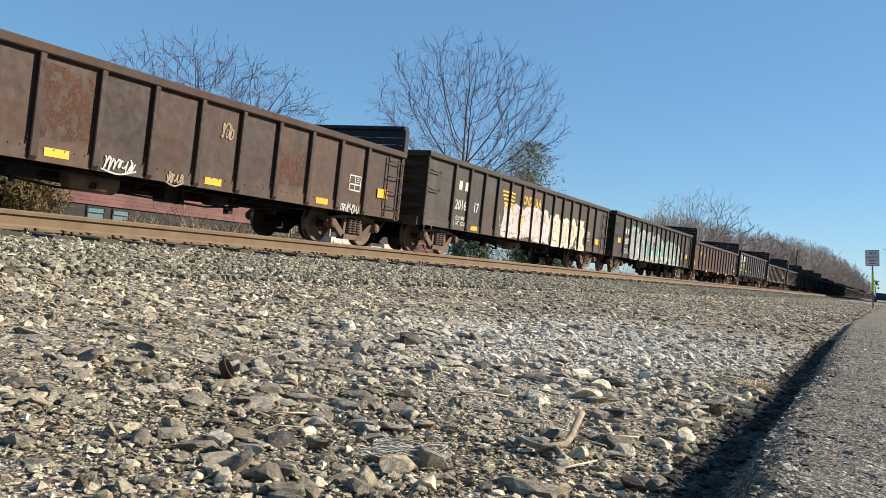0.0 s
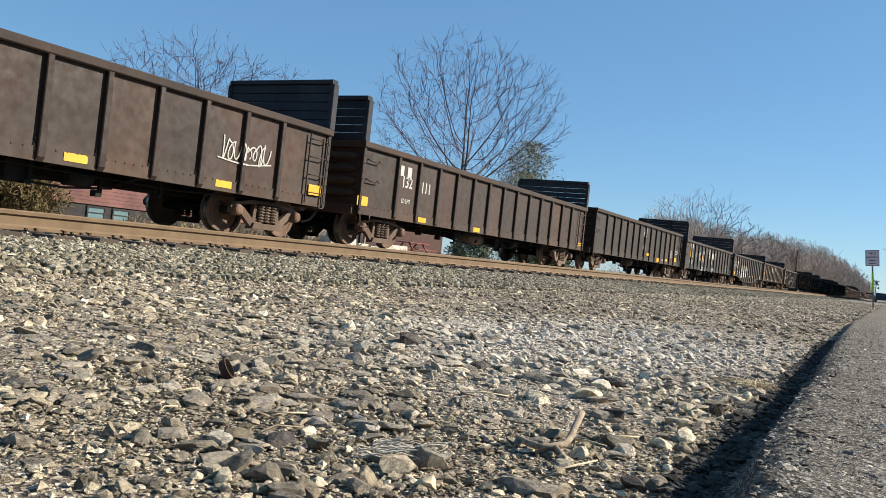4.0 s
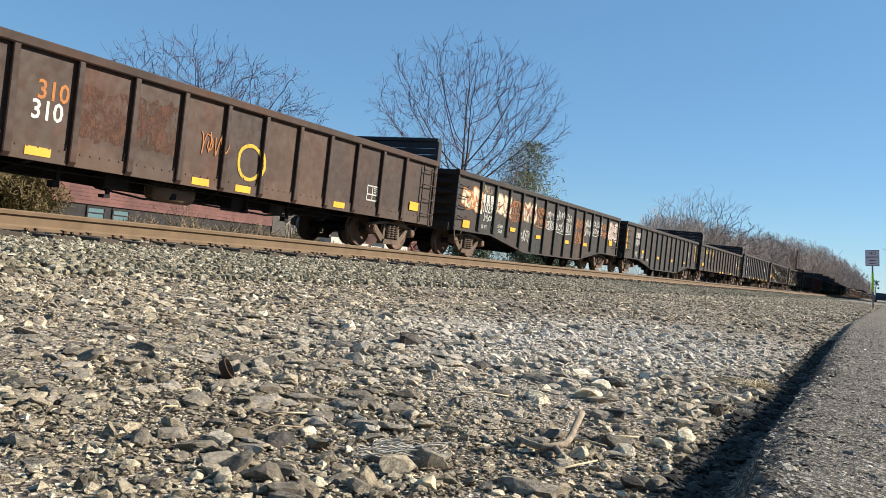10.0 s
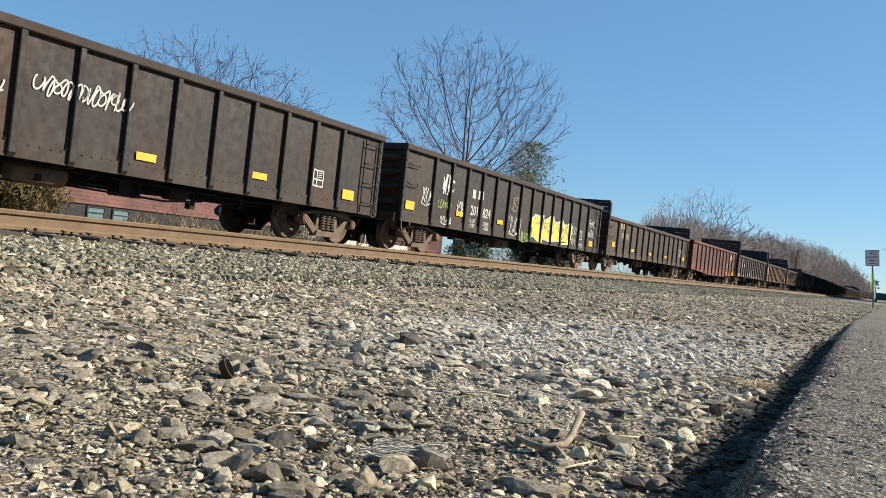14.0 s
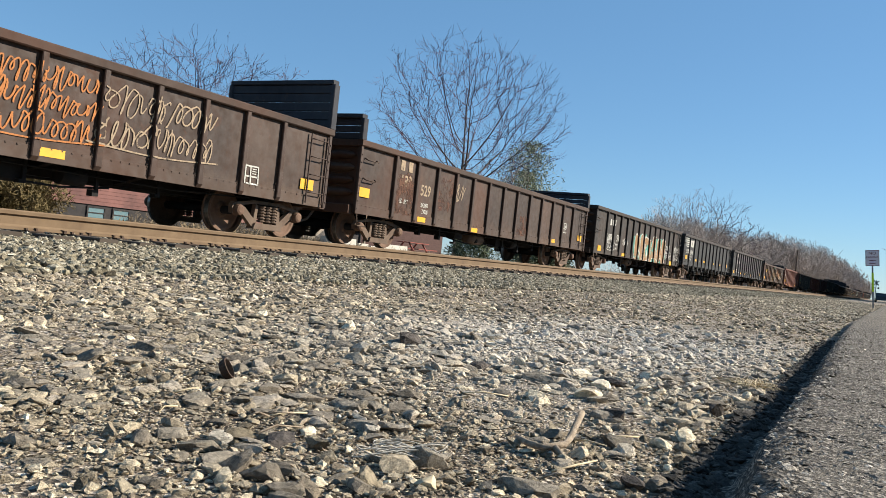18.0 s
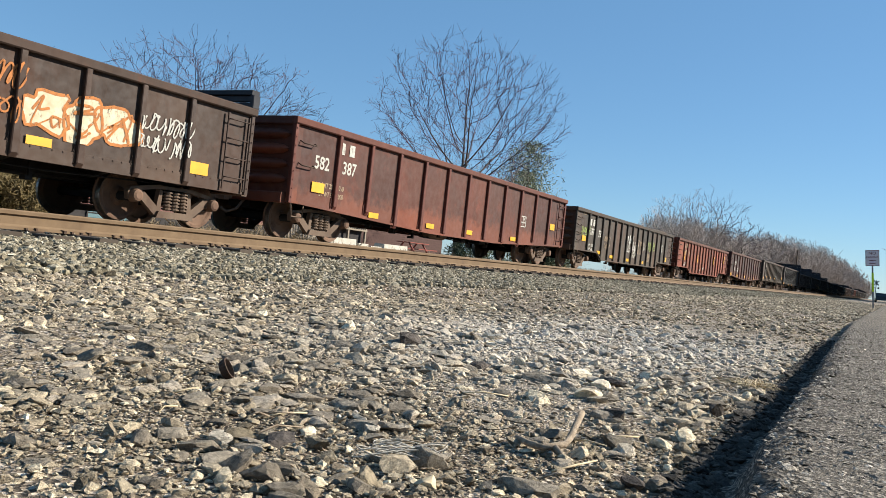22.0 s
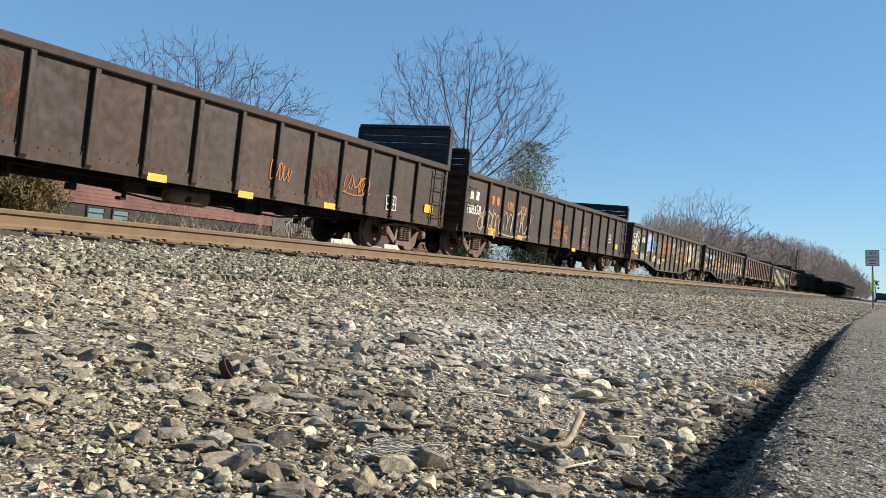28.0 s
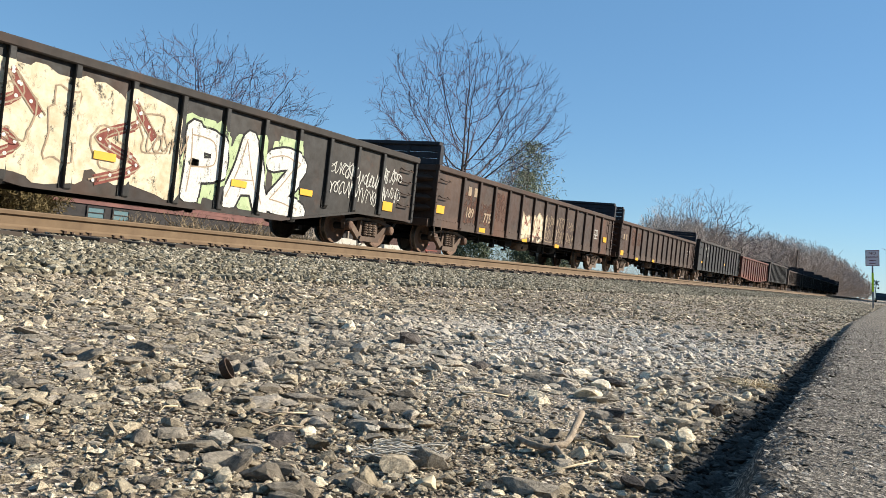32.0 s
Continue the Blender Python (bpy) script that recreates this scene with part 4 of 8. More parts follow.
SOIL = soil_material()
STONES = stone_material("mixed_gravel", "5d5344", "978a74", "6e6453", "b3a389", "7f7461", "c9b89b", "4e4639", "9c8e77", "897c68", "dcccae", "685e4d", "a69680", "443c30", "bcac90", "8f8370", "766c5a", dusty=True)
RUBBLE = stone_material("grey_rubble", "6b6356", "8a8070", "756b5d", "9b9080", "7f7566", "5b5348", "918675")
BALLAST = stone_material("ballast_stone", "554c3d", "807865", "6c6453", "9b927e", "5e5645", "7d745f", "b2a893", "716856", "474032", "8c836f", "373127")

xs_ground = [-3000, -300, -60, -20, -8] + [i * 0.5 for i in range(-8, 81)] + [44, 50, 60, 80, 120, 200, 400, 900, 3000]
ys_ground = [-3000, -200, -40, -10, -4, -2, -1] + [i * 0.3 for i in range(-2, 25)] + [7.6, 8.4, 10, 12, 14, 15.6, 16.5, 17.4, 20, 30, 60, 200, 3000]
gb = Build()
for yy in ys_ground:
    for xx in xs_ground:
        bumpy = 0.012 * noise.noise((xx * 1.3, yy * 1.3, 0)) + 0.006 * noise.noise((xx * 4, yy * 4, 3)) if 0.3 < yy < 7 else 0
        gb.v.append((xx, yy, ground_z(yy) + bumpy))
nx = len(xs_ground)
for j in range(len(ys_ground) - 1):
    for i in range(nx - 1):
        gb.face(j * nx + i, j * nx + i + 1, (j + 1) * nx + i + 1, (j + 1) * nx + i, smooth=True)
thing("ground", "bare grey-brown gravelly ground beside the tracks", "ground", kind="structure", shape=gb, material=SOIL)


def asphalt_material():
    n = Nodes("worn_asphalt")
    tc = n.add("TexCoord")
    w = tc.outputs["Object"]
    cell, dist = n.cells(w, 210.0)
    speck = n.ramp(cell, (0.0, srgb("211f1c")), (0.4, srgb("565048")), (0.75, srgb("80776b")), (1.0, srgb("cabfae")))
    patch = n.ramp(n.noise(w, 1.4, 5, 0.6), (0.3, srgb("544e47")), (0.75, srgb("6f685e")))
    n.bump(n.mix(0.45, n.noise(w, 150.0, 5, 0.8), dist), 1.0, 0.008)
    return n.done(n.mix(0.6, patch, speck), 0.95, 0.0, 0.12)


ASPHALT = asphalt_material()


def between(pts, x):
    """A height or offset read off a broken line."""
    for (a, ya), (b, yb) in zip(pts, pts[1:]):
        if a <= x <= b:
            return ya + (yb - ya) * (x - a) / (b - a)
    return pts[-1][1]


def path_edge(x):
    y = between(((-400, 0.1), (0.95, 0.126), (1.13, 0.135), (1.3, 0.15), (1.56, 0.165), (1.84, 0.163), (2.47, 0.17), (3.85, 0.211), (5.78, 0.262), (8.3, 0.33), (10.5, 0.385), (16.7, 0.42), (40, 0.41), (800, 0.5)), x)
    wob = 0.008 * noise.noise((x * 1.7, 0, 0)) + 0.01 * noise.noise((x * 6.0, 1, 0)) + 0.01 * noise.noise((x * 19.0, 2, 0))
    return y + wob


def path_top(x):
    """The path stands proud of the ground near by and runs level with it further on."""
    return between(((-400, 0.115), (5, 0.115), (8, 0.085), (11, 0.05), (20, 0.035), (800, 0.03)), x)


pb = Build()
px = [-300, -60, -12, -4] + [-2 + i * 0.025 for i in range(400)] + [8 + i * 0.4 for i in range(80)] + [44, 50, 60, 90, 150, 300, 700]
cols = 11
for x in px:
    e, h = path_edge(x), path_top(x)
    lip = h * 0.09 * noise.noise((x * 9.0, 5, 0)) + h * 0.07 * noise.noise((x * 31.0, 7, 0))
    sect = [(-2.9, -0.05), (-2.8, h - 0.01), (-1.2, h), (-0.4, h), (e - 0.07, h + lip * 0.3), (e - 0.03, h * 0.96 + lip), (e - 0.004, h * 0.84 + lip), (e + 0.012 + lip, h * 0.5), (e + 0.03 - lip, h * 0.2), (e + 0.06 + lip * 2, 0.012 * h / 0.115), (e + 0.11, -0.04)]
    pb.v += [(x, y, z) for y, z in sect]
for i in range(len(px) - 1):
    for k in range(cols - 1):
        pb.face(i * cols + k, (i + 1) * cols + k, (i + 1) * cols + k + 1, i * cols + k + 1, smooth=True)
thing("path", "worn grey asphalt path with a crumbling edge", "path", kind="structure", shape=pb, material=ASPHALT)


# ---- loose stone ----
def ico():
    p = (1 + 5 ** 0.5) / 2
    v = np.array([(-1, p, 0), (1, p, 0), (-1, -p, 0), (1, -p, 0), (0, -1, p), (0, 1, p), (0, -1, -p), (0, 1, -p), (p, 0, -1), (p, 0, 1), (-p, 0, -1), (-p, 0, 1)], float)
    f = np.array([(0, 11, 5), (0, 5, 1), (0, 1, 7), (0, 7, 10), (0, 10, 11), (1, 5, 9), (5, 11, 4), (11, 10, 2), (10, 7, 6), (7, 1, 8), (3, 9, 4), (3, 4, 2), (3, 2, 6), (3, 6, 8), (3, 8, 9), (4, 9, 5), (2, 4, 11), (6, 2, 10), (8, 6, 7), (9, 8, 1)])
    return v / np.linalg.norm(v[0]), f


def finer(v, f):
    v = [tuple(q) for q in v]
    seen, out = {}, []

    def mid(a, b):
        k = (min(a, b), max(a, b))
        if k not in seen:
            m = np.array(v[a]) + np.array(v[b])
            seen[k] = len(v)
            v.append(tuple(m / np.linalg.norm(m)))
        return seen[k]
    for a, b, c in f:
        ab, bc, ca = mid(a, b), mid(b, c), mid(c, a)
        out += [(a, ab, ca), (b, bc, ab), (c, ca, bc), (ab, bc, ca)]
    return np.array(v), np.array(out)


def rock_shapes(count, fine, rng, flat=(0.26, 0.62)):
    """Angular stones: balls cut by random planes."""
    v0, f0 = ico()
    if fine == 2:
        v0, f0 = finer(v0, f0)
    if fine == 3:
        v0 = np.array([(1, 0, 0), (0.2, 1, 0), (-0.9, 0.4, 0), (-0.5, -0.9, 0), (0.6, -0.8, 0), (0.15, 0.1, 0.8)], float)
        f0 = np.array([(0, 1, 5), (1, 2, 5), (2, 3, 5), (3, 4, 5), (4, 0, 5)])
    if fine == 0:
        v0 = np.array([(1, 0, 0), (-1, 0, 0), (0, 1, 0), (0, -1, 0), (0, 0, 1), (0, 0, -1)], float)
        f0 = np.array([(0, 2, 4), (2, 1, 4), (1, 3, 4), (3, 0, 4), (2, 0, 5), (1, 2, 5), (3, 1, 5), (0, 3, 5)])
    shapes = []
    for _ in range(count):
        v = v0 * (1 + rng.uniform(-0.14, 0.14, (len(v0), 1)) * (2.2 if fine == 0 else 1))
        for _ in range((0, 7, 12, 0)[fine]):
            d = rng.normal(size=3)
            d /= np.linalg.norm(d)
            lim = rng.uniform(0.4, 0.75)
            over = v @ d - lim
            v = v - np.outer(np.maximum(over, 0), d)
        v = v * np.array([rng.uniform(0.8, 1.4), rng.uniform(0.6, 1.1), rng.uniform(*flat)])
        shapes.append(v)
    return np.array(shapes), f0


def scatter(name, spots, sizes, material, label, category, fine, seed, sink=0.25, flat=(0.26, 0.62), tip=0.38):
    """Many stones in one mesh."""
    rng = np.random.default_rng(seed)
    shapes, f0 = rock_shapes(24, fine, rng, flat)
    n, k = len(spots), shapes.shape[1]
    v = shapes[rng.integers(0, len(shapes), n)]
    a = rng.uniform(0, 2 * np.pi, n)
    t = rng.normal(0, tip, n)
    c, s = np.cos(a)[:, None], np.sin(a)[:, None]
    ct, st = np.cos(t)[:, None], np.sin(t)[:, None]
    x, y, z = v[:, :, 0], v[:, :, 1], v[:, :, 2]
    y, z = y * ct - z * st, y * st + z * ct
    x, y = x * c - y * s, x * s + y * c
    co = np.stack([x, y, z], 2) * sizes[:, None, None]
    co += spots[:, None, :]
    co[:, :, 2] += (sizes * (0.5 - sink))[:, None]
    tris = (f0[None] + (np.arange(n) * k)[:, None, None]).reshape(-1, 3)
    return thing(name, label, category, kind="stuff", shape=from_arrays(name, co.reshape(-1, 3), tris, material))


def strewn(seed, count, x0, x1, y0, y1, power=1.0):
    """Random spots on the ground, denser near x0 for a higher power."""
    rng = np.random.default_rng(seed)
    x = x0 + (x1 - x0) * rng.random(count) ** power
    y = rng.uniform(y0, y1, count)
    edge = np.array([path_edge(q) for q in x])
    keep = y > edge + np.where(x < 7, 0.12, 0.04)
    x, y = x[keep], y[keep]
    z = np.array([ground_z(q) for q in y])
    return np.stack([x, y, z], 1), rng


sp, rg = strewn(10, 110000, 0.4, 4.6, 0.15, 3.4, 1.2)
scatter("grit", sp, rg.lognormal(math.log(0.0038), 0.4, len(sp)), STONES, "fine pale grit strewn over the soil", "gravel", 0, 8, 0.1)
sp, rg = strewn(11, 26000, 0.4, 5.2, 0.15, 3.8, 1.2)
scatter("fine_gravel", sp, rg.lognormal(math.log(0.0072), 0.4, len(sp)), STONES, "fine grey grit strewn over the soil", "gravel", 1, 1, 0.15)
sp, rg = strewn(12, 3800, 0.4, 4.5, 0.2, 4.2)
scatter("gravel", sp, np.clip(rg.lognormal(math.log(0.0115), 0.45, len(sp)), 0.006, 0.036), STONES, "loose broken grey and tan gravel", "gravel", 2, 2, 0.25, (0.35, 0.8), 0.5)
sp, rg = strewn(18, 1500, 0.7, 5.0, 0.25, 4.4, 1.1)
scatter("rubble", sp, np.clip(rg.lognormal(math.log(0.024), 0.35, len(sp)), 0.014, 0.05), RUBBLE, "larger flat angular grey stones lying among the gravel", "gravel", 2, 12, 0.36, (0.25, 0.55), 0.3)
sp, rg = strewn(19, 900, 0.9, 4.2, 0.5, 3.0, 1.0)
sp = sp[sp[:, 1] > 0.52 * sp[:, 0] + 0.1]
scatter("rubble", sp, np.clip(rg.lognormal(math.log(0.03), 0.3, len(sp)), 0.02, 0.055), RUBBLE, "broad flat slabs of grey stone bedded in the gravel", "gravel", 2, 13, 0.4, (0.22, 0.45), 0.2)
sp, rg = strewn(13, 24000, 2.0, 16.0, 0.2, 5.4, 1.4)
scatter("gravel", sp, np.clip(rg.lognormal(math.log(0.0125), 0.45, len(sp)), 0.006, 0.04), STONES, "loose broken grey and tan gravel", "gravel", 1, 3)
sp, rg = strewn(14, 16000, 14.0, 70.0, 0.2, 5.6, 1.6)
scatter("gravel", sp, rg.uniform(0.015, 0.04, len(sp)), STONES, "loose broken gravel further along the path", "gravel", 0, 4)
sp, rg = strewn(15, 30000, 0.5, 24.0, 3.9, 7.5, 1.3)
scatter("ballast", sp, rg.uniform(0.022, 0.043, len(sp)), BALLAST, "tan crushed-stone track ballast", "ballast", 1, 5, 0.15, (0.55, 0.95), 0.7)
sp, rg = strewn(16, 26000, 22.0, 110.0, 4.2, 7.4, 1.5)
scatter("ballast", sp, rg.uniform(0.03, 0.055, len(sp)), BALLAST, "tan crushed-stone track ballast", "ballast", 0, 6, 0.2, (0.6, 1.0), 0.7)
sp, rg = strewn(17, 9000, 0.5, 60.0, 7.6, 16.0, 1.4)
scatter("ballast", sp, rg.uniform(0.03, 0.05, len(sp)), BALLAST, "tan ballast between the rails", "ballast", 0, 7)
sp, rg = strewn(20, 14000, 56.0, 230.0, 11.2, 14.0, 1.2)
scatter("ballast", sp, rg.uniform(0.06, 0.1, len(sp)), BALLAST, "tan ballast between the rails further along", "ballast", 0, 14, 0.1, (0.6, 0.9))


# coarse stone showing in the asphalt
rg = np.random.default_rng(40)
n_chips = 90000
ax_, ay_ = 0.75 + 6.5 * rg.random(n_chips) ** 2.0, rg.uniform(-0.75, 0.35, n_chips)
lim = np.array([path_edge(q) for q in ax_])
keep = ay_ < lim - 0.006
ax_, ay_, lim = ax_[keep], ay_[keep], lim[keep]
az_ = np.array([path_top(q) for q in ax_]) - np.where(ay_ > lim - 0.03, 0.012, 0.001)
CHIPS = stone_material("asphalt_chips", "3e3a35", "7d756a", "5a544c", "b0a697", "6d655a", "958b7d", "4c4740", "cabfae")
scatter("asphalt_chips", np.stack([ax_, ay_, az_], 1), rg.lognormal(math.log(0.0028), 0.38, len(ax_)), CHIPS, "coarse stone chips showing in the worn asphalt", "gravel", 3, 9, 0.4)
# crumbs off the asphalt edge; their dark colour also deepens the shadow band there
ax_ = 0.8 + 5.5 * rg.random(5000) ** 1.6
ay_ = np.array([path_edge(q) for q in ax_]) + rg.uniform(0.01, 0.13, 5000)
TAR = stone_material("crumbled_asphalt", "2b2926", "45413c", "35322e", "57524b", "24221f")
scatter("asphalt_crumbs", np.stack([ax_, ay_, np.full(5000, 0.012)], 1), rg.lognormal(math.log(0.008), 0.4, 5000), TAR, "dark crumbs broken off the asphalt edge, deepening its shadow", "gravel", 1, 10, 0.3)


# ---- tracks ----
def rail_ring(y):
    prof = [(-0.075, 0.0), (0.075, 0.0), (0.075, 0.012), (0.018, 0.03), (0.009, 0.05), (0.009, 0.135), (0.036, 0.148), (0.038, 0.18), (0.03, 0.19), (-0.03, 0.19), (-0.038, 0.18), (-0.036, 0.148), (-0.009, 0.135), (-0.009, 0.05), (-0.018, 0.03), (-0.075, 0.012)]
    return [(y + a, RT - 0.19 + b) for a, b in prof]


def tie_mesh():
    b = Build()
    b.box(-0.115, 0.115, -1.3, 1.3, RT - 0.37, RT - 0.2, 0.012)
    return b.mesh("tie", TIE)


TIE_MESH = tie_mesh()
for centre, what in ((NEAR_TRACK, "near"), (TRAIN_TRACK, "far")):
    track = thing("railway_track", "rusty steel rails on weathered wooden ties", "railway track", "parallel tracks")
    for s in (-1, 1):
        b = Build()
        b.prism(rail_ring(centre + s * 0.755), 0, -60, 1000)
        part("rail", b, RAIL, track, "rust-brown rail")
    start, stop = (0, 70) if what == "near" else (0, 30)
    for i in range(int((stop - start) / 0.52)):
        wob = 0.03 * math.sin(i * 7.3)
        part("tie", TIE_MESH, None, track, "", (start + i * 0.52, centre + wob, 0.01 * math.sin(i * 3.1)))
    rest = Build()
    x = stop + 0.5
    while x < 420:
        rest.box(x - 0.115, x + 0.115, centre - 1.3, centre + 1.3, RT - 0.37, RT - 0.2)
        x += 0.52
    x = -0.5
    while x > -40:
        rest.box(x - 0.115, x + 0.115, centre - 1.3, centre + 1.3, RT - 0.37, RT - 0.2)
        x -= 0.52
    tagged(part("far_ties", rest, TIE, track, "weathered ties further along"), kind="stuff")
    clips = Build()
    rr = random.Random(3)
    for i in range(int(70 / 0.52)):
        x = i * 0.52
        y = centre - 0.755
        clips.box(x - 0.08, x + 0.08, y - 0.16, y - 0.05, RT - 0.2, RT - 0.188)
        for dx in (-0.06, 0.05):
            clips.box(x + dx - 0.011, x + dx + 0.011, y - 0.09, y - 0.055, RT - 0.19, RT - 0.16 - 0.012 * rr.random())
        if i % 2:
            for dx in (-0.15, 0.15):
                clips.box(x + dx - 0.014, x + dx + 0.014, y - 0.09, y - 0.02, RT - 0.195, RT - 0.16)
    tagged(part("spike", clips, IRON, track, "dark spikes and rail anchors"), kind="stuff")


# ---- trees ----
def sprout(seed, high, low, half, stems, spread, tip, trunk=0.5, rates=(1.5, 2.8, 3.6), bend=0.08, lift=0.05, girth=0.16, bare=0.25, fork=0.5):
    """Segments of a bare tree: ascending stems that branch and branch again, kept within an egg-shaped crown."""
    rng = np.random.default_rng(seed)
    mid, tall = (low + high) / 2, (high - low) / 2
    squash = np.array([1 / half, 1 / half, 1 / tall])
    segs = []

    def reach(p, d):
        a, b = (p - np.array([0, 0, mid])) * squash, d * squash
        k, m, c = b @ b, a @ b, a @ a - 1
        q = m * m - k * c
        return (-m + math.sqrt(q)) / k if q > 0 else 0.0

    def branch(p, d, length, r, level):
        n = max(2, round(length / (0.6, 0.4, 0.28, 0.22)[level]))
        step = length / n
        wild = bend * (0.7, 1.0, 1.5, 1.8)[level]
        side = rng.normal(size=3)
        for i in range(n):
            d = d + rng.normal(size=3) * wild + np.array([0, 0, lift * (0.25, 1.0, 1.2, 1.2)[level]])
            d = d / math.sqrt(d @ d)
            q = p + d * step
            t = (i + 1) / n
            r1 = tip + (r - tip) * (1 - t) ** 0.85
            segs.append((p, q, tip + (r - tip) * (1 - i / n) ** 0.85, r1, 0 if r1 > 0.035 else 2))
            p = q
            if level < 3 and t > (bare, 0.22, 0.1)[level]:
                for _ in range(rng.poisson(rates[level] * step)):
                    side = np.cross(d, side) + rng.normal(size=3) * 0.5
                    out = side - (side @ d) * d
                    out /= math.sqrt(out @ out) + 1e-9
                    a = rng.uniform(0.3, 0.62) if level == 0 else rng.uniform(0.45, 1.0)
                    way = d * math.cos(a) + out * math.sin(a)
                    room = reach(p, way)
                    want = length * rng.uniform(0.55, 1.1) * (fork, 0.42)[level] * (1.25 - 0.75 * t) if level < 2 else rng.uniform(0.15, 0.55) * (high - low) / 11
                    size = min(max(want, 0.15), room * rng.uniform(0.9, 1.15) + 0.12)
                    if size > 0.1:
                        branch(p, way, size, max(tip, r1 * (0.68, 0.5, 0.5)[level]), level + 1)

    segs.append((np.array([0, 0, -0.3]), np.array([0, 0, trunk]), girth * 1.7, girth * 1.5, 0))
    for i in range(stems):
        a = 2 * math.pi * (i * 0.618 + rng.uniform(-0.06, 0.06))
        lean = spread * math.sqrt((i + 0.35) / stems)
        d = np.array([math.sin(lean) * math.cos(a), math.sin(lean) * math.sin(a), math.cos(lean)])
        p = np.array([0, 0, trunk * rng.uniform(0.55, 1.0)])
        branch(p, d, max(2.0, reach(p, d) * rng.uniform(0.93, 1.06)) if low < trunk else math.sqrt((half * math.sin(lean)) ** 2 + ((high - trunk) * math.cos(lean)) ** 2) * rng.uniform(0.9, 1.02), girth * (1.0 - 0.45 * i / stems), 0)
    return segs


def crown_tree(seed, low, high, half, count, kill, trunk, tip, step=0.3, bias=0.12, waist=0.5, wander=0.12, shell=0.35, twig=0.7, chance=0.7):
    """Segments of a bare tree whose limbs fork towards points spread through a wide crown, and end in fine straight twigs."""
    rng = np.random.default_rng(seed)
    d = rng.normal(size=(count, 3))
    d /= np.linalg.norm(d, axis=1)[:, None]
    d *= (shell + (1 - shell) * rng.random(count) ** 0.6)[:, None] * (0.9 + 0.16 * rng.random(count))[:, None]
    mid = low + (high - low) * waist
    goal = np.stack([d[:, 0] * half, d[:, 1] * half, mid + np.where(d[:, 2] > 0, high - mid, mid - low) * d[:, 2]], 1)
    n = max(3, int(trunk / step))
    pos = [np.array([0.03 * math.sin(i * 1.3), 0.03 * math.cos(i * 0.9), -0.3 + (trunk + 0.3) * i / n]) for i in range(n + 1)]
    par = [-1] + list(range(n))
    near = np.full(count, n)
    dist = np.linalg.norm(goal - pos[n], axis=1)
    alive = np.ones(count, bool)
    missed = np.zeros(count, int)
    for turn in range(160):
        act = np.nonzero(alive)[0]
        if len(act) < 3:
            break
        P = np.array(pos)
        to = goal[act] - P[near[act]]
        to /= np.linalg.norm(to, axis=1)[:, None] + 1e-9
        heads, inv = np.unique(near[act], return_inverse=True)
        way = np.zeros((len(heads), 3))
        np.add.at(way, inv, to)
        way /= np.linalg.norm(way, axis=1)[:, None] + 1e-9
        way += rng.normal(size=way.shape) * wander
        way[:, 2] += bias
        back = np.array([P[h] - P[par[h]] for h in heads])
        way += 0.45 * back / (np.linalg.norm(back, axis=1)[:, None] + 1e-9)
        way /= np.linalg.norm(way, axis=1)[:, None] + 1e-9
        fresh = P[heads] + way * step
        first = len(pos)
        pos.extend(fresh)
        par.extend(int(h) for h in heads)
        gap = np.linalg.norm(goal[act][:, None] - fresh[None], axis=2)
        best = gap.argmin(1)
        bd = gap[np.arange(len(act)), best]
        better = bd < dist[act]
        near[act[better]] = first + best[better]
        dist[act[better]] = bd[better]
        alive[act[dist[act] < kill]] = False
        missed[act] = np.where(better, 0, missed[act] + 1)
        alive[missed > 1] = False
    total = len(pos)
    kids = np.zeros(total, int)
    for i in range(1, total):
        kids[par[i]] += 1
    child = {}
    for i in range(1, total):
        child.setdefault(par[i], []).append(i)
    for turn in range(3):
        pos = [0.5 * pos[i] + 0.25 * (pos[par[i]] + pos[child[i][0]]) if i > n and kids[i] == 1 else pos[i] for i in range(total)]
    area = np.zeros(total)
    for i in range(total - 1, 0, -1):
        if area[i] == 0:
            area[i] = tip ** 1.95
        area[par[i]] += area[i]
    area[0] = area[1]
    r = area ** (1 / 1.95)
    segs = [(pos[par[i]], pos[i], min(r[par[i]], r[i] * 1.35), r[i], 0 if r[i] > 0.035 else 2) for i in range(1, total)]
    heart = np.array([0.0, 0.0, low])

    def spray_of_twigs(p, run, length, left):
        d = run + rng.normal(size=3) * 0.42 + np.array([0, 0, 0.12]) + 0.25 * (p - heart) / (np.linalg.norm(p - heart) + 1e-9)
        d /= np.linalg.norm(d)
        for k in range(3):
            d = d + rng.normal(size=3) * 0.1
            d /= np.linalg.norm(d)
            q = p + d * length / 3
            segs.append((p, q, tip * 0.95, tip * 0.75, 2))
            p = q
            if left and rng.random() < 0.85:
                spray_of_twigs(p, d, length * rng.uniform(0.35, 0.6), left - 1)

    for i in range(n + 2, total):
        if kids[i] < 2 and r[i] < tip * 5 and rng.random() < chance:
            run = pos[i] - pos[par[i]]
            run /= np.linalg.norm(run) + 1e-9
            spray_of_twigs(pos[i], run, twig * rng.uniform(0.5, 1.2), 1)
    return segs


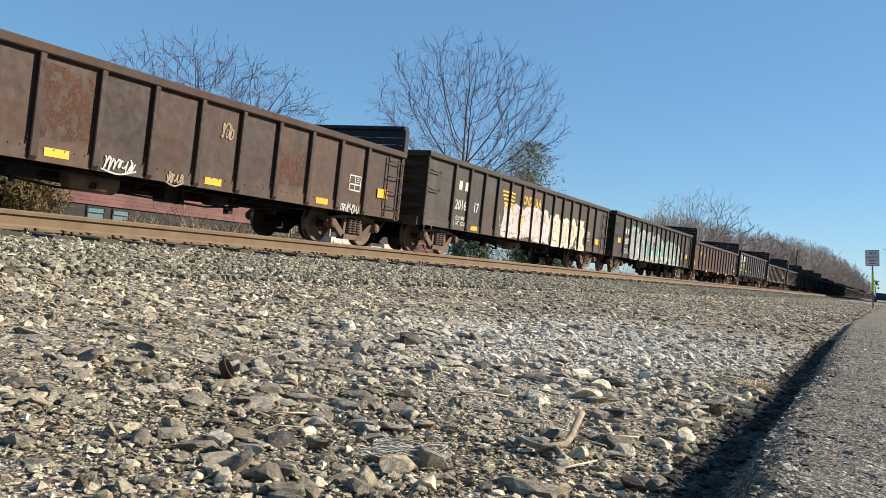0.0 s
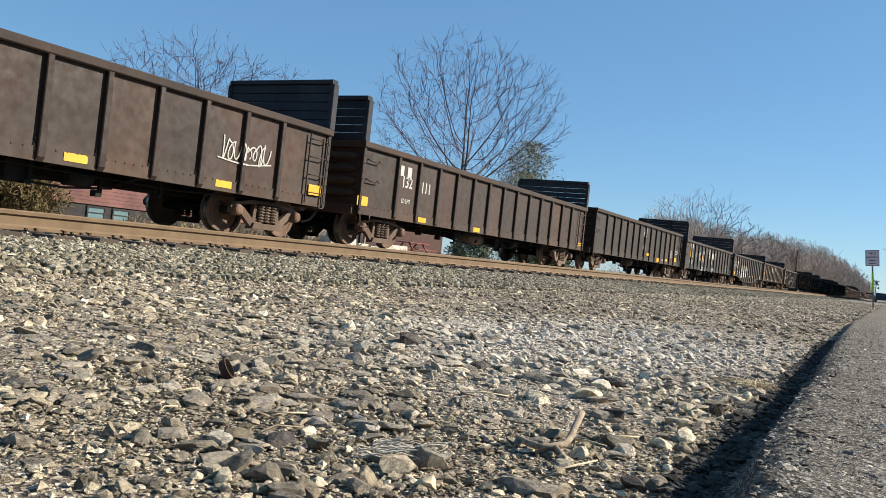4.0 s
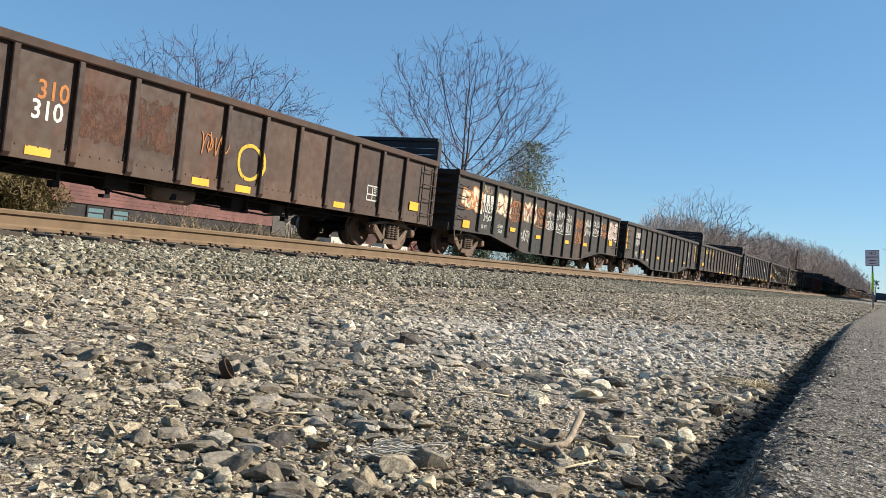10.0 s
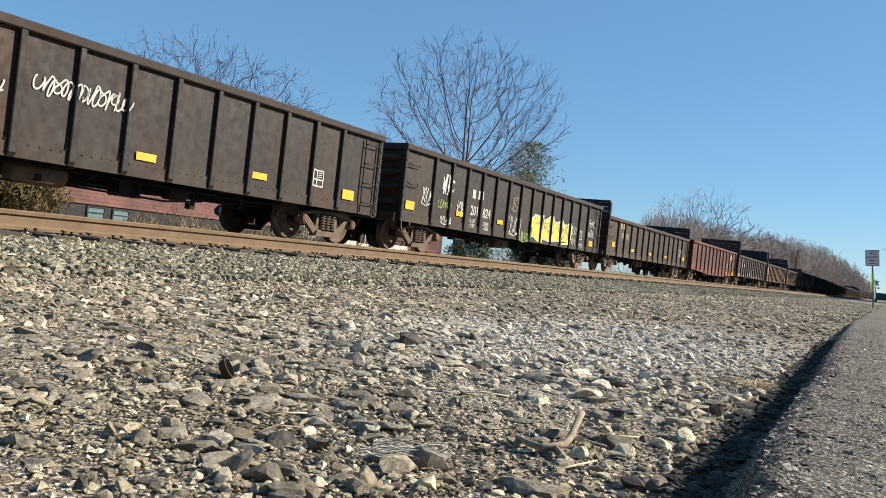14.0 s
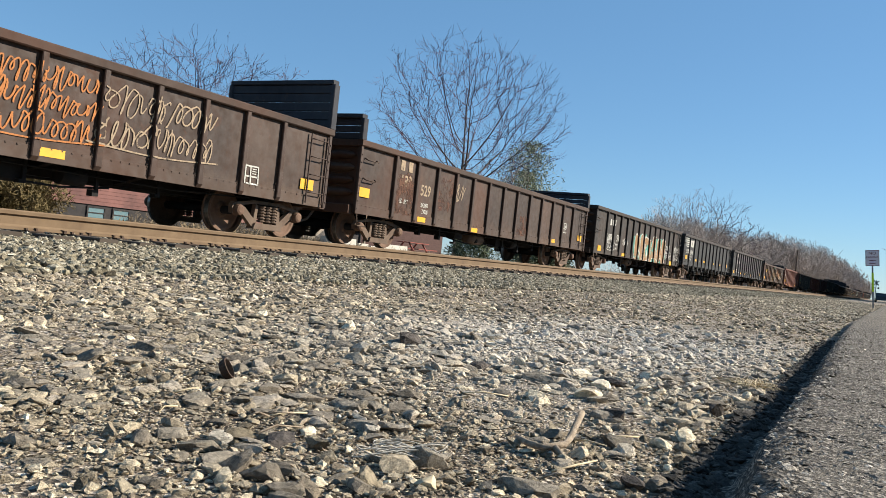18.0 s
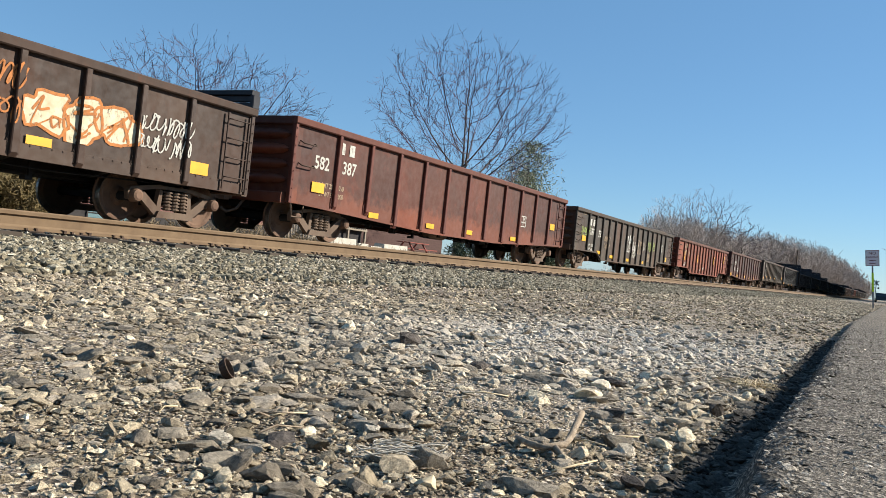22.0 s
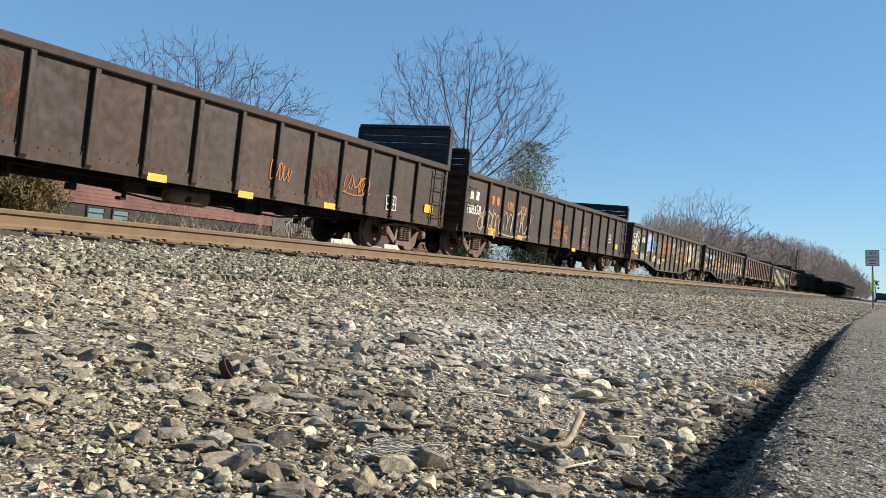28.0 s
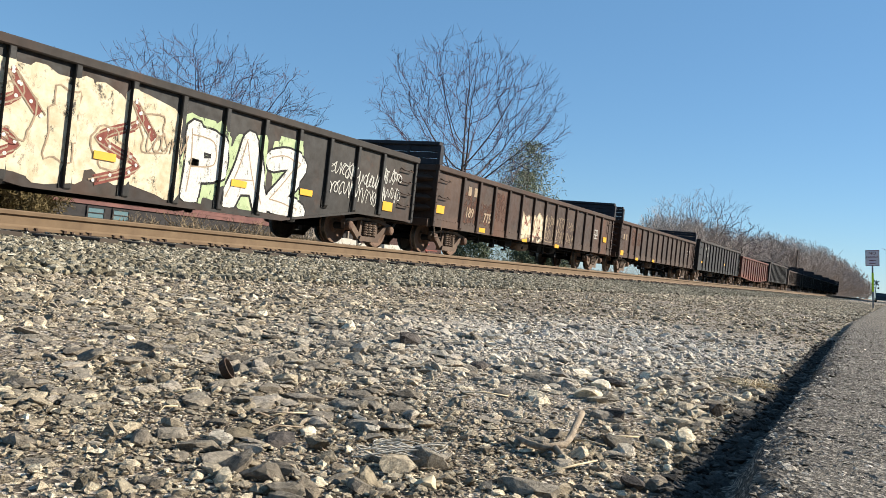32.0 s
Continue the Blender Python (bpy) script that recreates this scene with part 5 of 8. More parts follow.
def tree_meshes(name, segs, split, mat_a, mat_b, thin=3):
    """Trunk and limbs in one mesh, thin branches in another."""
    made = []
    for low, mat, sides in ((True, mat_a, 7), (False, mat_b, thin)):
        pick = [s for s in segs if (s[4] < split) == low]
        if not pick:
            continue
        p0 = np.array([s[0][:] for s in pick])
        p1 = np.array([s[1][:] for s in pick])
        r0 = np.array([s[2] for s in pick])
        r1 = np.array([s[3] for s in pick])
        d = p1 - p0
        d /= np.linalg.norm(d, axis=1)[:, None] + 1e-9
        u = np.cross(d, np.array([0.3, 0.5, 0.81]))
        u /= np.linalg.norm(u, axis=1)[:, None] + 1e-9
        w = np.cross(d, u)
        a = 2 * np.pi * np.arange(sides) / sides
        ring = u[:, None, :] * np.cos(a)[None, :, None] + w[:, None, :] * np.sin(a)[None, :, None]
        co = np.concatenate([p0[:, None] + ring * r0[:, None, None], p1[:, None] + ring * r1[:, None, None]], 1)
        k = np.arange(sides)
        j = (k + 1) % sides
        quad = np.stack([k, j, j + sides, k + sides], 1)
        if sides == 2:
            quad = quad[:1]
        faces = (quad[None] + (np.arange(len(pick)) * 2 * sides)[:, None, None]).reshape(-1, 4)
        made.append(from_arrays("trunk" if low else "crown", co.reshape(-1, 3), faces, mat))
    return made


def bare_tree(segs, split, mats, at, label, group=""):
    t = thing("bare_tree", label, "tree", group, at=at)
    for me in tree_meshes("tree", segs, split, *mats):
        part(me.name.split(".")[0], me, None, t)
    return t

# ---- the train, car by car ----

c = gondola("rusty brown steel gondola with ribbed sides and raised ends", 1.7, 16.0, 2.46, 3.1, "brown", 0, 13)
stencil_box(c, 14.01, 1.43)
tag(c, 7.06, 0.77, 7.75, 1.01, "w", 8789)
tag(c, 8.39, 0.73, 8.81, 0.95, "f", 1284)
tag(c, 9.6, 1.73, 9.94, 2.01, "f", 8228)
rust_patch(c, 11.93, 1.46, 8967)
rust_patch(c, 6.17, 1.66, 5610)
tag(c, 13.45, 0.72, 14.26, 0.97, "w", 9627)
for patch in ((15.17, 1.32, 0.44, 0.22), (12.81, 0.89, 0.42, 0.13), (9.51, 0.89, 0.42, 0.13), (6.27, 0.9, 0.42, 0.13)):
    reflector(c, *patch)
c = gondola("dusty grey-brown steel gondola with ribbed sides, graffiti", 18.9, 15.8, 2.72, 0.0, "greybrown", 0, 14)
mark_blocks(c, 2.21, 2.03, "w", 2)
letters(c, 2.15, 1.46, "2016", "w", 0.4)
letters(c, 3.13, 1.47, "17", "w", 0.4)
letters(c, 2.08, 1.09, "LD LMT", "w", 0.16)
letters(c, 2.39, 1.09, "219800", "w", 0.16)
letters(c, 1.88, 0.93, "LT WT", "w", 0.16)
letters(c, 2.37, 0.93, "66200", "w", 0.16)
letters(c, 7.41, 2.1, "GONDOLA", "y", 0.4)
stripes(c, 5.39, 1.98, "y")
bubbles(c, 5.2, 0.76, 9.0, 1.9, "pinkish", "cream", "W", "f", 4964)
burner(c, 9.3, 0.76, 12.9, 1.72, "BNPZ", ("cream", "W", "brownred", "cream"), 17, 0.42)
tag(c, 4.78, 1.07, 5.38, 1.58, "w", 2353)
stencil_box(c, 13.43, 1.36)
for patch in ((3.08, 0.87, 0.42, 0.13), (6.43, 1.35, 0.12, 0.5), (9.47, 1.37, 0.12, 0.5), (14.62, 1.2, 0.44, 0.22)):
    reflector(c, *patch)
c = gondola("weathered black-brown steel gondola with ribbed sides, graffiti", 35.78, 15.8, 2.76, 0.0, "blackbrown", 0, 14)
burner(c, 2.9, 0.76, 8.3, 2.12, "BOSS", ("silver", "W", "washtan", "teal"), 8, 0.5)
burner(c, 8.5, 0.78, 13.0, 1.85, "KARS", ("silver", "W", "washtan", "teal"), 9, 0.46)
mark_blocks(c, 2.11, 1.98, "w", 2)
letters(c, 2.27, 1.51, "2008", "w", 0.4)
letters(c, 3.27, 1.49, "25", "w", 0.4)
letters(c, 2.24, 1.13, "LD LMT 218700", "w", 0.16)
letters(c, 2.2, 0.98, "LT WT 57300", "w", 0.16)
stencil_box(c, 13.5, 1.35)
for patch in ((0.91, 1.49, 0.44, 0.22), (14.83, 1.4, 0.44, 0.22), (4.04, 0.91, 0.42, 0.13), (6.89, 0.9, 0.42, 0.13), (9.84, 0.89, 0.42, 0.13)):
    reflector(c, *patch)
c = gondola("weathered maroon steel gondola with ribbed sides and raised ends", 52.79, 16.0, 2.5, 3.3, "maroon", 0, 13)
mark_blocks(c, 2.11, 1.86, "y", 2)
letters(c, 3.47, 1.66, "327", "f", 0.4)
stencil_box(c, 13.92, 1.33)
rust_patch(c, 2.11, 1.64, 2461)
rust_patch(c, 4.99, 1.8, 6657)
for patch in ((0.21, 1.13, 0.44, 0.22), (4.29, 0.73, 0.42, 0.13), (8.45, 0.71, 0.42, 0.13), (11.63, 0.71, 0.42, 0.13), (14.99, 1.11, 0.42, 0.13)):
    reflector(c, *patch)
c = gondola("black painted steel gondola with long side posts", 70.04, 15.8, 2.72, 0.0, "black", 2, 12)
stripes(c, 1.15, 2.23, "w")
logo_block(c, 2.42, 2.22, "w")
mark_blocks(c, 1.34, 1.69, "w", 2)
letters(c, 2.27, 1.68, "211359", "w", 0.4)
tag(c, 10.25, 1.33, 11.09, 1.78, "w", 6114)
letters(c, 2.1, 1.28, "LT WT 61300", "w", 0.16)
for patch in ((1.05, 1.34, 0.44, 0.22), (3.65, 1.29, 0.42, 0.13), (6.3, 1.26, 0.42, 0.13), (11.81, 1.29, 0.42, 0.13), (14.68, 1.33, 0.44, 0.22)):
    reflector(c, *patch)
c = gondola("dark brown weathered steel gondola with ribbed sides and raised ends", 87.1, 15.9, 2.47, 3.55, "darkbrown", 0, 13)
mark_blocks(c, 1.99, 2.12, "w", 2)
letters(c, 1.99, 1.69, "192", "w", 0.4)
letters(c, 3.16, 1.7, "743", "w", 0.4)
letters(c, 2.11, 1.34, "LD LMT", "w", 0.16)
letters(c, 3.22, 1.36, "216700", "w", 0.16)
letters(c, 3.24, 1.2, "69300", "w", 0.16)
tag(c, 5.72, 1.43, 7.63, 1.86, "f", 116)
tag(c, 12.58, 1.35, 14.07, 1.79, "w", 9616)
for patch in ((0.26, 1.17, 0.44, 0.22), (3.17, 0.91, 0.42, 0.13), (6.44, 0.88, 0.42, 0.13), (9.62, 0.88, 0.42, 0.13), (12.8, 0.88, 0.42, 0.13), (15.54, 1.09, 0.44, 0.22)):
    reflector(c, *patch)
c = gondola("dark brown weathered steel gondola with ribbed sides and raised ends", 104.3, 15.9, 2.46, 3.5, "darkbrown", 0, 13)
mark_blocks(c, 1.99, 2.0, "w", 2)
letters(c, 2.12, 1.72, "132", "w", 0.4)
letters(c, 3.1, 1.68, "111", "w", 0.4)
letters(c, 2.13, 1.25, "LD LMT", "w", 0.16)
for patch in ((0.17, 1.06, 0.44, 0.22), (3.01, 0.85, 0.42, 0.13), (6.29, 0.84, 0.42, 0.13), (15.49, 0.98, 0.42, 0.13)):
    reflector(c, *patch)
c = gondola("weathered black-brown steel gondola with ribbed sides", 121.5, 15.9, 2.62, 0.0, "blackbrown", 0, 13)
tag(c, 7.66, 1.99, 8.24, 2.46, "w", 4054)
tag(c, 7.62, 1.26, 8.08, 1.52, "f", 5003)
stencil_box(c, 13.63, 1.34)
tag(c, 14.4, 1.42, 15.23, 1.65, "w", 8290)
letters(c, 11.76, 0.93, "G 73", "w", 0.16)
for patch in ((8.9, 1.09, 0.42, 0.13), (10.86, 0.9, 0.44, 0.22), (12.65, 0.97, 0.42, 0.13), (14.79, 1.07, 0.44, 0.22)):
    reflector(c, *patch)
c = gondola("faded charcoal steel gondola with ribbed sides and raised ends", 138.7, 15.9, 2.46, 3.5, "charcoal", 0, 13)
mark_blocks(c, 1.88, 2.15, "w", 2)
letters(c, 1.88, 1.61, "192", "w", 0.4)
letters(c, 2.94, 1.65, "616", "w", 0.4)
letters(c, 1.81, 1.2, "LD LMT 217100", "w", 0.16)
letters(c, 1.82, 1.07, "LT WT 68600", "w", 0.16)
stripes(c, 7.12, 1.9, "w")
logo_block(c, 8.69, 1.81, "w")
tag(c, 3.69, 1.29, 4.63, 1.95, "w", 1713)
tag(c, 4.74, 1.27, 5.76, 2.05, "w", 8789)
tag(c, 3.76, 0.75, 4.11, 1.0, "w", 8621)
tag(c, 4.79, 0.75, 5.42, 1.06, "w", 4810)
tag(c, 5.89, 0.76, 6.36, 1.09, "w", 546)
tag(c, 8.4, 0.72, 8.85, 1.05, "w", 6393)
stencil_box(c, 13.79, 1.17)
for patch in ((1.45, 1.92, 0.13, 0.95), (4.75, 1.45, 0.12, 0.5), (8.01, 1.49, 0.12, 0.5), (11.3, 1.42, 0.12, 0.5), (14.53, 1.89, 0.13, 0.95)):
    reflector(c, *patch)
c = gondola("faded charcoal steel gondola with fish-belly sides", 155.71, 15.9, 2.46, 0.0, "charcoal", 1, 13)
tag(c, 0.55, 1.4, 1.57, 1.98, "W", 2945)
mark_blocks(c, 2.25, 1.84, "w", 3)
letters(c, 2.26, 1.51, "1018", "w", 0.4)
letters(c, 2.19, 1.1, "LD LMT", "w", 0.16)
letters(c, 2.19, 0.95, "LT WT", "w", 0.16)
letters(c, 3.35, 1.09, "196900", "w", 0.16)
letters(c, 3.38, 0.93, "66100", "w", 0.16)
graffiti(c, 3.81, 0.72, 7.18, 1.63, "olive", 4411)
letters(c, 9.45, 1.35, "3", "g", 0.75)
stencil_box(c, 13.59, 1.46)
tag(c, 13.28, 1.79, 13.87, 2.01, "w", 9097)
for patch in ((0.83, 0.97, 0.44, 0.22), (4.35, 0.77, 0.42, 0.13), (6.4, 0.82, 0.42, 0.13), (8.51, 0.88, 0.42, 0.13), (10.51, 0.9, 0.42, 0.13), (14.71, 0.94, 0.44, 0.22)):
    reflector(c, *patch)
c = gondola("dark brown weathered steel gondola with ribbed sides and raised ends", 172.69, 16.2, 2.47, 3.08, "darkbrown", 0, 13)
mark_blocks(c, 2.18, 2.11, "w", 2)
letters(c, 2.2, 1.69, "93", "f", 0.4)
letters(c, 3.24, 1.7, "416", "f", 0.4)
rust_patch(c, 2.19, 1.14, 2563)
rust_patch(c, 3.32, 1.26, 3714)
letters(c, 2.33, 1.21, "LD LMT", "w", 0.16)
letters(c, 2.36, 1.07, "LT WT", "w", 0.16)
graffiti(c, 6.35, 1.66, 9.16, 2.27, "faded", 5307)
tag(c, 4.1, 1.29, 4.92, 1.91, "g", 6776)
tag(c, 5.09, 1.58, 5.7, 1.92, "g", 193)
tag(c, 10.48, 1.07, 12.2, 1.83, "g", 5324)
for patch in ((1.08, 1.5, 0.44, 0.22), (3.21, 0.91, 0.42, 0.13), (6.43, 0.9, 0.42, 0.13), (9.58, 0.89, 0.42, 0.13), (12.77, 0.91, 0.42, 0.13), (15.61, 1.12, 0.44, 0.22)):
    reflector(c, *patch)
c = gondola("rust-streaked black steel gondola with fish-belly sides", 190.19, 15.9, 2.44, 0.0, "rustyblack", 4, 15)
mark_blocks(c, 2.1, 2.02, "w", 2)
letters(c, 2.14, 1.61, "187", "w", 0.4)
letters(c, 3.24, 1.56, "355", "w", 0.4)
tag(c, 1.79, 1.18, 2.55, 1.48, "w", 5036)
tag(c, 3.93, 0.87, 12.06, 2.14, "w", 7104, True)
tag(c, 5.26, 0.72, 6.15, 1.09, "w", 1488)
rust_patch(c, 7.59, 1.63, 6114)
rust_patch(c, 12.73, 1.54, 4422)
rust_patch(c, 2.07, 0.97, 7264)
stencil_box(c, 13.69, 1.68)
for patch in ((0.96, 1.4, 0.44, 0.22), (3.25, 0.74, 0.42, 0.13), (5.7, 0.61, 0.42, 0.13), (8.22, 0.58, 0.42, 0.13), (11.57, 0.62, 0.42, 0.13), (14.68, 0.94, 0.44, 0.22)):
    reflector(c, *patch)
c = gondola("rusted dark red steel gondola with fish-belly sides", 207.22, 15.9, 2.58, 0.0, "rust", 3, 11)
mark_blocks(c, 2.37, 2.1, "w", 2)
letters(c, 2.29, 1.73, "582135", "w", 0.4)
letters(c, 2.07, 1.41, "LD LMT", "w", 0.16)
letters(c, 2.58, 1.4, "195800", "w", 0.16)
letters(c, 2.07, 1.2, "LT WT", "w", 0.16)
letters(c, 2.57, 1.22, "67200", "w", 0.16)
tag(c, 8.46, 0.72, 8.82, 0.97, "W", 1363)
rust_patch(c, 1.93, 0.81, 9839)
stencil_box(c, 13.79, 1.55)
rust_patch(c, 3.75, 1.73, 2530)
for patch in ((1.19, 1.3, 0.44, 0.22), (3.76, 1.35, 0.42, 0.13), (4.89, 1.26, 0.42, 0.13), (6.39, 1.4, 0.42, 0.13), (7.47, 1.23, 0.42, 0.13), (8.79, 1.35, 0.42, 0.13), (11.16, 1.19, 0.42, 0.13), (14.83, 1.16, 0.44, 0.22)):
    reflector(c, *patch)
c = gondola("rusty brown steel gondola with ribbed sides and raised ends", 224.46, 16.0, 2.49, 3.1, "brown", 0, 13)
mark_blocks(c, 2.19, 1.5, "W", 2)
letters(c, 3.24, 1.47, "189", "W", 0.4)
letters(c, 4.34, 1.48, "310", "W", 0.4)
mark_blocks(c, 2.12, 1.82, "o", 2)
letters(c, 3.21, 1.68, "180", "o", 0.4)
letters(c, 4.41, 1.78, "310", "o", 0.4)
letters(c, 1.97, 1.23, "LD LMT", "f", 0.16)
letters(c, 1.97, 1.08, "LT WT", "f", 0.16)
ring(c, 8.73, 1.38, 0.33, "y")
tag(c, 7.34, 1.39, 8.09, 1.79, "o", 3504)
rust_patch(c, 5.6, 1.6, 6876)
rust_patch(c, 6.57, 1.65, 2659)
stencil_box(c, 13.04, 1.28)
for patch in ((0.66, 1.12, 0.44, 0.22), (4.24, 0.88, 0.42, 0.13), (7.48, 0.85, 0.42, 0.13), (8.59, 0.85, 0.42, 0.13), (11.73, 0.87, 0.42, 0.13), (14.99, 1.17, 0.44, 0.22)):
    reflector(c, *patch)
c = gondola("faded charcoal steel gondola with fish-belly sides, graffiti", 241.69, 15.8, 2.46, 0.0, "charcoal", 1, 13)
graffiti(c, 0.49, 1.39, 1.74, 2.05, "orange", 3433)
graffiti(c, 2.74, 1.44, 3.91, 2.04, "cream", 863)
graffiti(c, 4.92, 1.42, 6.13, 2.02, "cream", 3087)
tag(c, 3.84, 1.26, 4.98, 2.06, "o", 4911)
tag(c, 6.1, 1.34, 7.06, 2.01, "o", 7458)
tag(c, 7.02, 1.33, 8.04, 1.98, "w", 8899)
tag(c, 8.1, 1.26, 9.77, 2.09, "w", 3018)
tag(c, 4.9, 0.72, 5.66, 1.11, "w", 4160)
tag(c, 9.98, 1.04, 11.21, 1.98, "o", 3129)
tag(c, 11.1, 1.36, 12.04, 2.02, "w", 741)
tag(c, 12.15, 1.45, 13.15, 2.09, "w", 6182)
tag(c, 13.14, 1.4, 14.03, 2.06, "o", 6109)
graffiti(c, 14.18, 1.38, 15.74, 2.13, "pink", 5301)
tag(c, 1.68, 1.93, 2.42, 2.23, "f", 6324)
mark_blocks(c, 2.15, 1.83, "w", 3)
letters(c, 2.19, 1.54, "1029", "w", 0.4)
tag(c, 1.92, 1.13, 2.55, 1.4, "w", 1862)
letters(c, 2.05, 0.97, "LT WT", "w", 0.16)
letters(c, 3.21, 1.07, "197400", "w", 0.16)
letters(c, 3.24, 0.92, "65600", "w", 0.16)
for patch in ((0.81, 0.96, 0.44, 0.22), (4.17, 1.05, 0.42, 0.13), (6.41, 0.96, 0.42, 0.13), (9.31, 0.97, 0.42, 0.13), (11.44, 1.0, 0.42, 0.13), (14.78, 1.27, 0.44, 0.22)):
    reflector(c, *patch)
c = gondola("faded charcoal steel gondola with fish-belly sides", 258.66, 15.9, 2.45, 0.0, "charcoal", 1, 13)
mark_blocks(c, 2.17, 1.92, "w", 3)
letters(c, 2.2, 1.55, "1034", "w", 0.4)
letters(c, 3.28, 1.05, "198600", "w", 0.16)
letters(c, 3.24, 0.9, "66400", "w", 0.16)
letters(c, 2.13, 1.07, "LD LMT", "w", 0.16)
letters(c, 2.12, 0.92, "LT WT", "w", 0.16)
stencil_box(c, 13.59, 1.54)
letters(c, 4.27, 0.8, "1985", "w", 0.16)
for patch in ((0.3, 1.65, 0.13, 0.95), (3.26, 1.18, 0.42, 0.13), (6.31, 1.01, 0.42, 0.13), (9.41, 1.0, 0.42, 0.13), (12.51, 1.01, 0.42, 0.13), (15.31, 1.66, 0.13, 0.95)):
    reflector(c, *patch)
c = gondola("weathered black-brown steel gondola with ribbed sides and raised ends", 275.61, 16.2, 2.47, 3.15, "blackbrown", 0, 13)
mark_blocks(c, 2.24, 2.02, "y", 2)
letters(c, 3.38, 1.98, "188", "f", 0.4)
letters(c, 4.42, 1.94, "158", "y", 0.4)
letters(c, 3.17, 1.55, "LD LMT", "w", 0.16)
letters(c, 3.16, 1.39, "LT WT", "w", 0.16)
letters(c, 4.47, 1.5, "220000", "f", 0.16)
stencil_box(c, 14.15, 1.6)
for patch in ((1.15, 1.14, 0.44, 0.22), (7.47, 0.8, 0.42, 0.13), (8.48, 0.8, 0.42, 0.13), (11.73, 0.81, 0.42, 0.13), (14.98, 1.37, 0.44, 0.22)):
    reflector(c, *patch)
c = gondola("black painted steel gondola with ribbed sides", 292.97, 16.2, 2.7, 0.0, "black", 0, 13)
mark_blocks(c, 2.06, 2.38, "w", 2)
letters(c, 2.07, 1.89, "190", "w", 0.4)
letters(c, 3.12, 1.84, "178", "w", 0.4)
letters(c, 2.17, 1.22, "LD LMT", "w", 0.16)
letters(c, 2.14, 1.07, "LT WT", "w", 0.16)
letters(c, 3.03, 1.2, "215000", "w", 0.16)
letters(c, 3.05, 1.05, "70600", "w", 0.16)
starburst(c, 12.84, 1.7)
stencil_box(c, 13.93, 1.14)
tag(c, 3.96, 1.84, 4.42, 2.04, "f", 5614)
for patch in ((4.01, 0.78, 0.42, 0.13), (6.41, 0.76, 0.42, 0.13), (9.66, 0.75, 0.42, 0.13), (11.97, 0.76, 0.42, 0.13), (14.9, 0.76, 0.44, 0.22)):
    reflector(c, *patch)
c = gondola("weathered black-brown steel gondola with ribbed sides", 310.21, 15.9, 2.7, 0.0, "blackbrown", 0, 14)
mark_blocks(c, 4.19, 1.85, "w", 2)
letters(c, 4.18, 1.4, "201", "y", 0.4)
letters(c, 5.04, 1.39, "025", "y", 0.4)
letters(c, 4.04, 1.1, "LD LMT", "w", 0.16)
letters(c, 4.01, 0.94, "LT WT", "w", 0.16)
letters(c, 5.04, 1.07, "215400", "w", 0.16)
letters(c, 5.07, 0.91, "66400", "w", 0.16)
tag(c, 6.64, 1.71, 8.53, 2.05, "w", 337)
tag(c, 5.83, 1.59, 6.29, 1.86, "w", 9766)
stencil_box(c, 13.52, 1.36)
tag(c, 2.09, 1.51, 2.5, 1.72, "f", 7859)
for patch in ((0.44, 1.22, 0.44, 0.22), (1.4, 1.37, 0.44, 0.22), (3.3, 1.21, 0.42, 0.13), (5.97, 1.16, 0.42, 0.13), (8.88, 1.1, 0.42, 0.13), (11.69, 1.16, 0.42, 0.13), (14.7, 1.13, 0.44, 0.22)):
    reflector(c, *patch)
c = gondola("weathered black-brown steel gondola with ribbed sides, graffiti", 327.21, 16.0, 2.72, 0.0, "blackbrown", 0, 14)
mark_blocks(c, 4.26, 1.88, "w", 2)
letters(c, 4.21, 1.38, "201", "w", 0.4)
letters(c, 5.04, 1.37, "824", "w", 0.4)
letters(c, 4.12, 1.08, "LD LMT", "w", 0.16)
letters(c, 4.07, 0.93, "LT WT", "w", 0.16)
letters(c, 5.06, 1.05, "220200", "w", 0.16)
letters(c, 5.06, 0.92, "65600", "w", 0.16)
tag(c, 2.03, 1.63, 2.67, 2.25, "W", 6279, True)
tag(c, 1.91, 1.24, 2.59, 1.53, "g", 5062)
tag(c, 2.1, 0.87, 2.69, 1.07, "w", 7705)
tag(c, 1.01, 1.29, 1.56, 1.74, "w", 4682)
graffiti(c, 8.61, 0.83, 9.65, 1.72, "yellow", 1805)
graffiti(c, 9.5, 0.86, 10.49, 1.76, "yellow", 7769)
graffiti(c, 10.5, 0.88, 11.51, 1.73, "yellow", 4989)
graffiti(c, 11.42, 0.89, 12.49, 1.7, "yellow", 2562)
tag(c, 6.67, 0.9, 7.51, 1.5, "w", 367)
tag(c, 6.83, 1.69, 7.29, 2.17, "f", 4463)
tag(c, 3.03, 1.29, 3.45, 1.59, "w", 7645)
tag(c, 7.61, 0.74, 8.44, 1.05, "g", 4664)
stencil_box(c, 13.67, 1.34)
tag(c, 12.42, 0.83, 13.17, 1.66, "w", 8415)
tag(c, 14.37, 1.28, 15.43, 2.06, "w", 3402)
tag(c, 13.37, 0.81, 14.0, 1.06, "w", 8691)
for patch in ((3.24, 1.21, 0.42, 0.13), (6.02, 1.21, 0.42, 0.13), (0.45, 1.18, 0.44, 0.22), (14.98, 1.08, 0.44, 0.22)):
    reflector(c, *patch)
c = gondola("dark brown weathered steel gondola with ribbed sides and raised ends", 344.3, 16.0, 2.46, 3.1, "darkbrown", 0, 13)
mark_blocks(c, 2.27, 2.16, "f", 2)
letters(c, 2.33, 1.69, "189", "f", 0.4)
